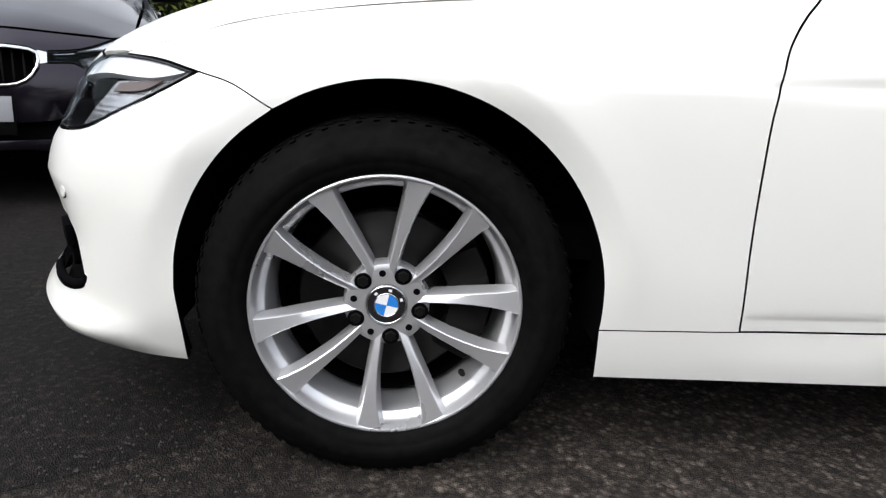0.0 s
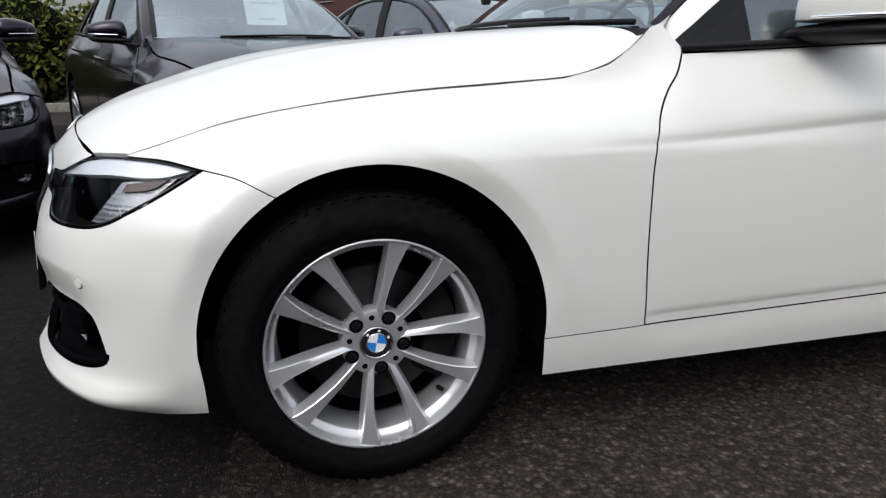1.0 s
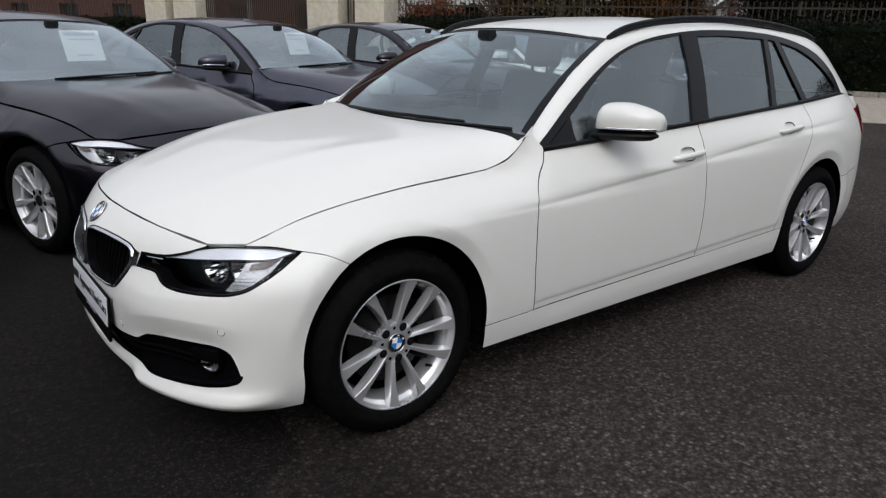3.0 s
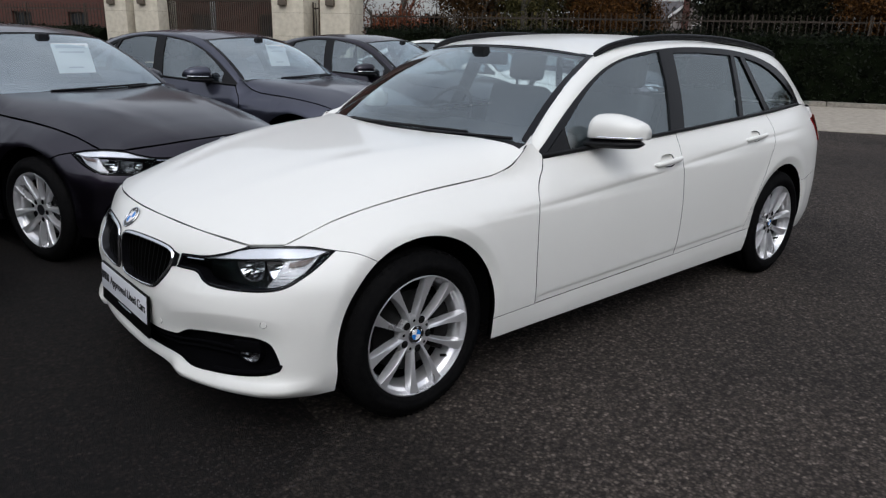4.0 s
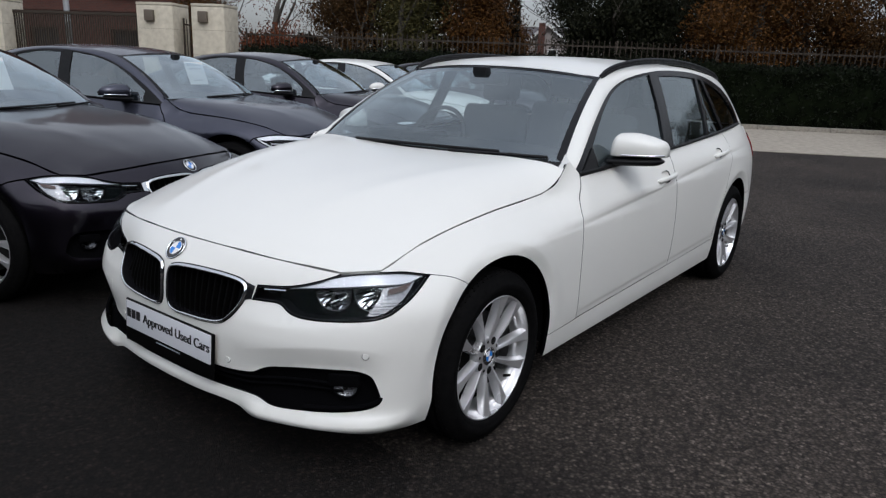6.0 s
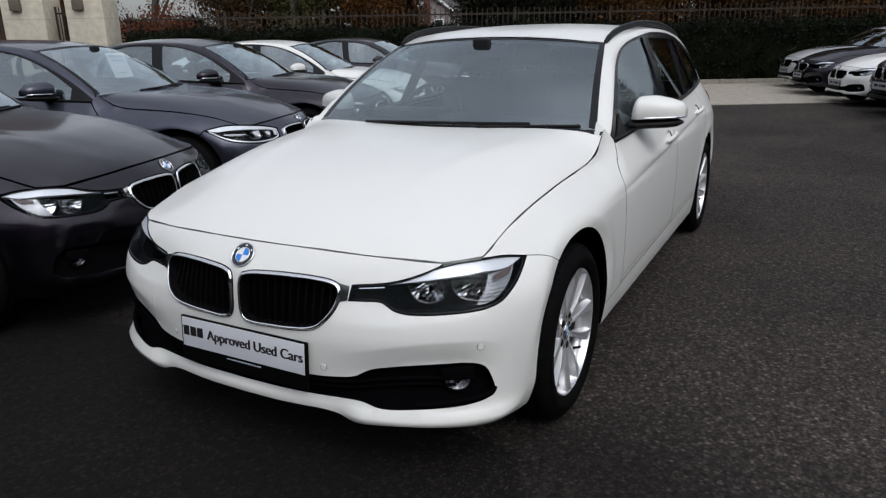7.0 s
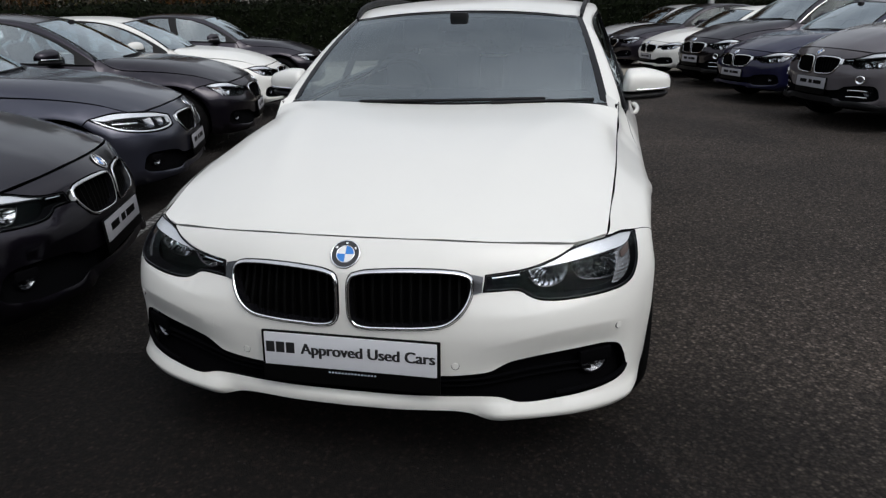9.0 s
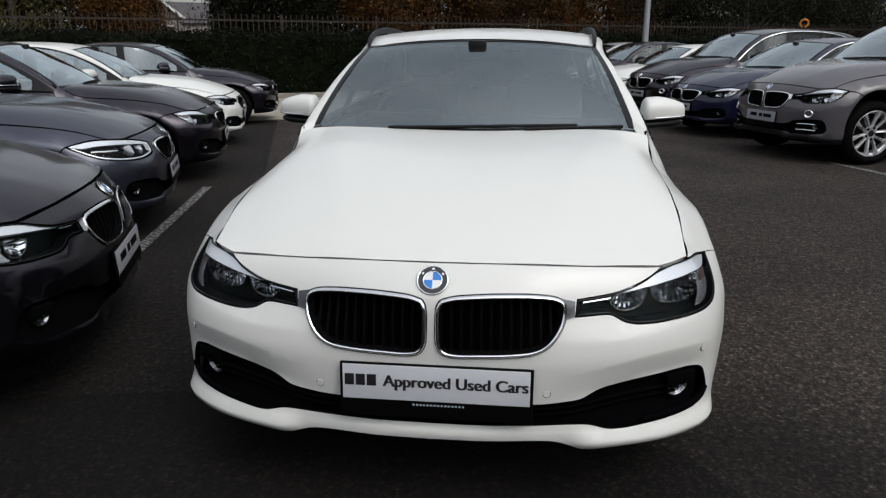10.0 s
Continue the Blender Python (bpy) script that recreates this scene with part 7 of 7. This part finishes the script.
def building():
    """Brick block behind the gate: storeys with window openings and brick bands."""
    root = tagged(new("apartment_building"), "dark red brick apartment building standing behind the gate", "building", "", "")
    x, y, _ = at_line(-22.2, 13.0)
    root.matrix_basis = pose(x, y, 0, 0, 0, LINE_TURN + 180)
    W, Hh = 26.0, 11.0
    cols = [(2.0 + 4.2 * k, 1.5) for k in range(6)]
    rows = [(0.9 + 3.0 * k, 1.5) for k in range(3)]
    xs = sorted({0.0, W, *[c for c, w in cols], *[c + w for c, w in cols]})
    zs = sorted({0.0, Hh, *[r for r, h in rows], *[r + h for r, h in rows]})
    ni, nj = len(xs), len(zs)
    V = [(a, b, c) for b in (0.0, -0.3) for a in xs for c in zs]
    vid = lambda i, j, back: back * ni * nj + i * nj + j
    solid = lambda i, j: 0 <= i < ni - 1 and 0 <= j < nj - 1 and not (any(c < 0.5 * (xs[i] + xs[i + 1]) < c + w for c, w in cols) and any(r < 0.5 * (zs[j] + zs[j + 1]) < r + h for r, h in rows))
    F = []
    for i in range(ni - 1):
        for j in range(nj - 1):
            if not solid(i, j):
                continue
            F.append((vid(i, j, 0), vid(i, j + 1, 0), vid(i + 1, j + 1, 0), vid(i + 1, j, 0)))
            F.append((vid(i, j, 1), vid(i + 1, j, 1), vid(i + 1, j + 1, 1), vid(i, j + 1, 1)))
            for di, dj, a, b in ((-1, 0, (i, j), (i, j + 1)), (1, 0, (i + 1, j + 1), (i + 1, j)), (0, -1, (i + 1, j), (i, j)), (0, 1, (i, j + 1), (i + 1, j + 1))):
                if not solid(i + di, j + dj):
                    F.append((vid(*b, 0), vid(*a, 0), vid(*a, 1), vid(*b, 1)))
    put("wall", mesh_of("wall", V, F, BRICK, smooth=False), root)
    box("wall", (W, 2.4, Hh), (W / 2, -1.65, Hh / 2), BRICK, root)
    for c, w in cols:
        for r, h in rows:
            f = bmesh.new()
            box_bm(f, (w, 0.07, 0.07), (c + w / 2, -0.2, r + 0.035))
            box_bm(f, (w, 0.07, 0.07), (c + w / 2, -0.2, r + h - 0.035))
            box_bm(f, (0.07, 0.07, h), (c + 0.035, -0.2, r + h / 2))
            box_bm(f, (0.07, 0.07, h), (c + w - 0.035, -0.2, r + h / 2))
            box_bm(f, (0.06, 0.07, h), (c + w / 2, -0.2, r + h / 2))
            win = part("window", f, IRON, root)
            box("pane", (w, 0.02, h), (c + w / 2, -0.24, r + h / 2), PANE, win)
            box("sill", (w + 0.12, 0.16, 0.06), (c + w / 2, 0.05, r - 0.03), FAR_RENDER, win)
    for z in (3.3, 6.3, 9.3):
        box("band", (W, 0.06, 0.18), (W / 2, 0.03, z), BRICK, root)
    box("roof", (W + 0.6, 3.4, 0.25), (W / 2, -1.3, Hh + 0.12), SLATE, root, bevel=0.03)


building()


def house():
    root = tagged(new("house"), "small pale gabled house with white bargeboards and dark roof", "house", "", "")
    root.matrix_basis = pose(48.0, 26.2, 0, 0, 0, 122) @ Matrix.Scale(1.09, 4)
    bm = bmesh.new()
    v = [bm.verts.new(c) for c in ((-1.35, 0, 0), (1.35, 0, 0), (1.35, 0, 3.2), (0, 0, 4.25), (-1.35, 0, 3.2))]
    f = bm.faces.new(v)
    r = bmesh.ops.extrude_face_region(bm, geom=[f])
    for q in r["geom"]:
        if isinstance(q, bmesh.types.BMVert):
            q.co.y -= 8
    bmesh.ops.recalc_face_normals(bm, faces=bm.faces)
    part("wall", bm, FAR_RENDER, root, smooth=False)
    for k in (-1, 1):
        box("roof", (2.0, 8.5, 0.12), (k * 0.79, -3.98, 3.72), SLATE, root, turn=(0, 38 * k, 0))
        box("bargeboard", (2.0, 0.05, 0.16), (k * 0.79, 0.30, 3.70), RENDER, root, turn=(0, 38 * k, 0))
    box("chimney", (0.46, 0.5, 4.4), (0.42, 0.56, 2.2), BRICK, root, bevel=0.02)
    wn_ = box("window", (0.7, 0.08, 0.9), (-0.45, 0.05, 2.2), RENDER, root)
    box("pane", (0.55, 0.03, 0.75), (-0.45, 0.10, 2.2), PANE, wn_)
    # main range behind the gabled wing, its ridge crosswise
    box("wall", (6.4, 4.0, 2.9), (-0.9, -5.0, 1.45), FAR_RENDER, root)
    for k in (-1, 1):
        box("roof", (6.9, 2.7, 0.12), (-0.9, -5.0 + k * 1.08, 3.62), SLATE, root, turn=(-34 * k, 0, 0))


house()
# bare trees on the side of the car park behind the walk, seen in the car's windows
for k, (x, y, h) in enumerate(((3.0, -19.0, 9.0), (8.5, -21.0, 10.0), (-4.0, -20.0, 9.0), (14.0, -20.0, 9.0))):
    tree("bare winter tree at the edge of the car park", x, y, h, 1.15, T_BR, 500, 70 + k, bare=1.0, low=0.05)

# shrub bed beyond the black saloon
BUSH = leafy(("bush_leaf", (0.03, 0.045, 0.010), (0.13, 0.14, 0.03)))
for k, (x, y, r, h) in enumerate(((-2.2, 10.2, 0.8, 1.5), (-3.4, 9.9, 0.9, 1.7), (-4.8, 9.8, 0.9, 1.6), (-6.2, 9.4, 1.0, 1.8), (-7.8, 9.0, 1.0, 1.7), (-9.4, 8.8, 1.0, 1.8))):
    bm = bmesh.new()
    bmesh.ops.create_icosphere(bm, subdivisions=3, radius=1.0)
    for v in bm.verts:
        q = 1 + 0.18 * noise.noise(v.co * 2.2 + Vector((k * 5, 0, 0)))
        v.co = Vector((v.co.x * r * 0.85 * q, v.co.y * r * 0.85 * q, (v.co.z * 0.5 + 0.5) * h * 0.92 * q))
    # dark core stands in for the shade among the shrub's leaves
    shrub = part("shrub", bm, CORE_SHADE, smooth=False)
    shrub.matrix_basis = pose(x, y, 0)
    st = np.random.RandomState(40 + k)
    d = st.normal(size=(2600, 3))
    d /= np.linalg.norm(d, axis=1)[:, None]
    c = np.stack([d[:, 0] * r, d[:, 1] * r, (d[:, 2] * 0.5 + 0.5) * h], 1) * st.uniform(0.82, 1.06, (2600, 1))
    V, F = quads(random.Random(k), np.maximum(c, (-9, -9, 0.03)), 0.06)
    put("leaves", mesh_of("leaves", V, F, BUSH, smooth=False), shrub)
    tagged(shrub, "yellow-green leafy shrub at the edge of the asphalt", "shrub", "shrubs in the bed", "")
for k in range(6):
    bm = bmesh.new()
    box_bm(bm, (1.83, 0.14, 0.18), (0, 0, 0), 0.02)
    kb = part("kerb", bm, KERB)
    kb.matrix_basis = pose(-1.4 - 1.8 * k, 9.15 - 0.25 * k, 0.03, 0, 0, 8)
    tagged(kb, "pale concrete kerb stone at the shrub bed", "kerb", "kerb stones at the shrubs", "structure")

# plain walls added out of view behind the walk to block low sky light
BLOCKER = grained(material("sky_blocker_dark", (0.05, 0.048, 0.047), 0.7), 3, 0.1, [(0.3, (0.035, 0.034, 0.033)), (0.7, (0.06, 0.058, 0.056))])
tagged(box("unseen_wall_south", (70, 0.4, 8.5), (5, -25, 4.25), BLOCKER), "plain dark wall added out of view to block low sky light", "wall", "", "structure")
tagged(box("unseen_wall_west", (0.4, 60, 7.5), (-19, 5, 3.75), BLOCKER), "plain dark wall added out of view to block low sky light", "wall", "", "structure")

# ring on a post beyond the parked row
V, F = lathe([(-0.025, 0.15), (0.0, 0.165), (0.025, 0.15), (0.025, 0.115), (0.0, 0.10), (-0.025, 0.115), (-0.025, 0.15)], 28)
ring = tagged(put("ring_sign", mesh_of("ring_sign", V, F, ORANGE)), "orange ring on a thin post before the trees", "ring sign", "", "")
ring.matrix_basis = pose(25.4, -10.4, 2.16, 0, 0, 72)
bm = bmesh.new()
box_bm(bm, (0.05, 0.05, 2.1), (0, 0.05, -1.06), 0.006)
part("post", bm, IRON, ring)

# ---- cars ----
make_car("estate_car", "white estate car with silver ten-spoke wheels on the asphalt", WHITE, "touring", True, True, "ring", "dealer")


def parked(car, x, y, turn):
    car.matrix_basis = pose(x, y, 0, 0, 0, turn) @ Matrix.Diagonal((*car.scale, 1))
    return car


SUV = (1.05, 1.07, 1.21)
parked(make_car("saloon_car", "black saloon car beside the hedge end", BLACK, "saloon"), -2.05, 1.55, 110.0)
parked(make_car("saloon_car", "black saloon car with a price sheet in its windscreen", BLACK, "saloon", plate="bars", paper=True), 0.159, 2.274, 110.3)
parked(make_car("hatchback_car", "dark grey hatchback car with bright ringed headlights", GREY, "saloon", lamps="drl", paper=True, shape=(1.03, 0.975, 1.0)), 2.382, 3.197, 111.0)
parked(make_car("saloon_car", "glossy black saloon car parked between grey and white cars", BLACK, "saloon"), 4.611, 3.697, 110.2)
parked(make_car("saloon_car", "white saloon car parked in the row", WHITE, "saloon", shape=(1, 1, 0.98)), 7.046, 4.471, 110.7)
parked(make_car("saloon_car", "black saloon car at the end of the row", BLACK, "saloon"), 10.0, 5.0, 109.0)
parked(make_car("suv_car", "taupe grey sport utility car with split-spoke wheels", TAUPE, "touring", lamps="ring", shape=SUV, tall=True, pane_glass=TINTED), 6.842, -3.937, -72.9)
parked(make_car("saloon_car", "navy blue saloon car with a chrome grille", NAVY, "saloon", lamps="ring", shape=(1.06, 1.03, 1.04), bright_line=True, pane_glass=TINTED), 9.18, -3.45, -70.0)
parked(make_car("suv_car", "black sport utility car with chrome window line", BLACK, "touring", shape=(1.05, 1.07, 1.17), tall=True, bright_line=True, pane_glass=TINTED), 11.5, -3.12, -70.0)
parked(make_car("saloon_car", "white saloon car beyond the dark ones", WHITE, "saloon", shape=(1, 1, 0.98), pane_glass=TINTED), 13.6, -2.45, -70.0)
parked(make_car("saloon_car", "black saloon car near the hedge", BLACK, "saloon", shape=(1.04, 1.03, 1.04), pane_glass=TINTED), 15.9, -1.76, -70.0)
parked(make_car("saloon_car", "silver saloon car beside the hedge", SILVER, "saloon", shape=(1.04, 1.03, 1.04), pane_glass=TINTED), 18.2, -1.35, -70.0)
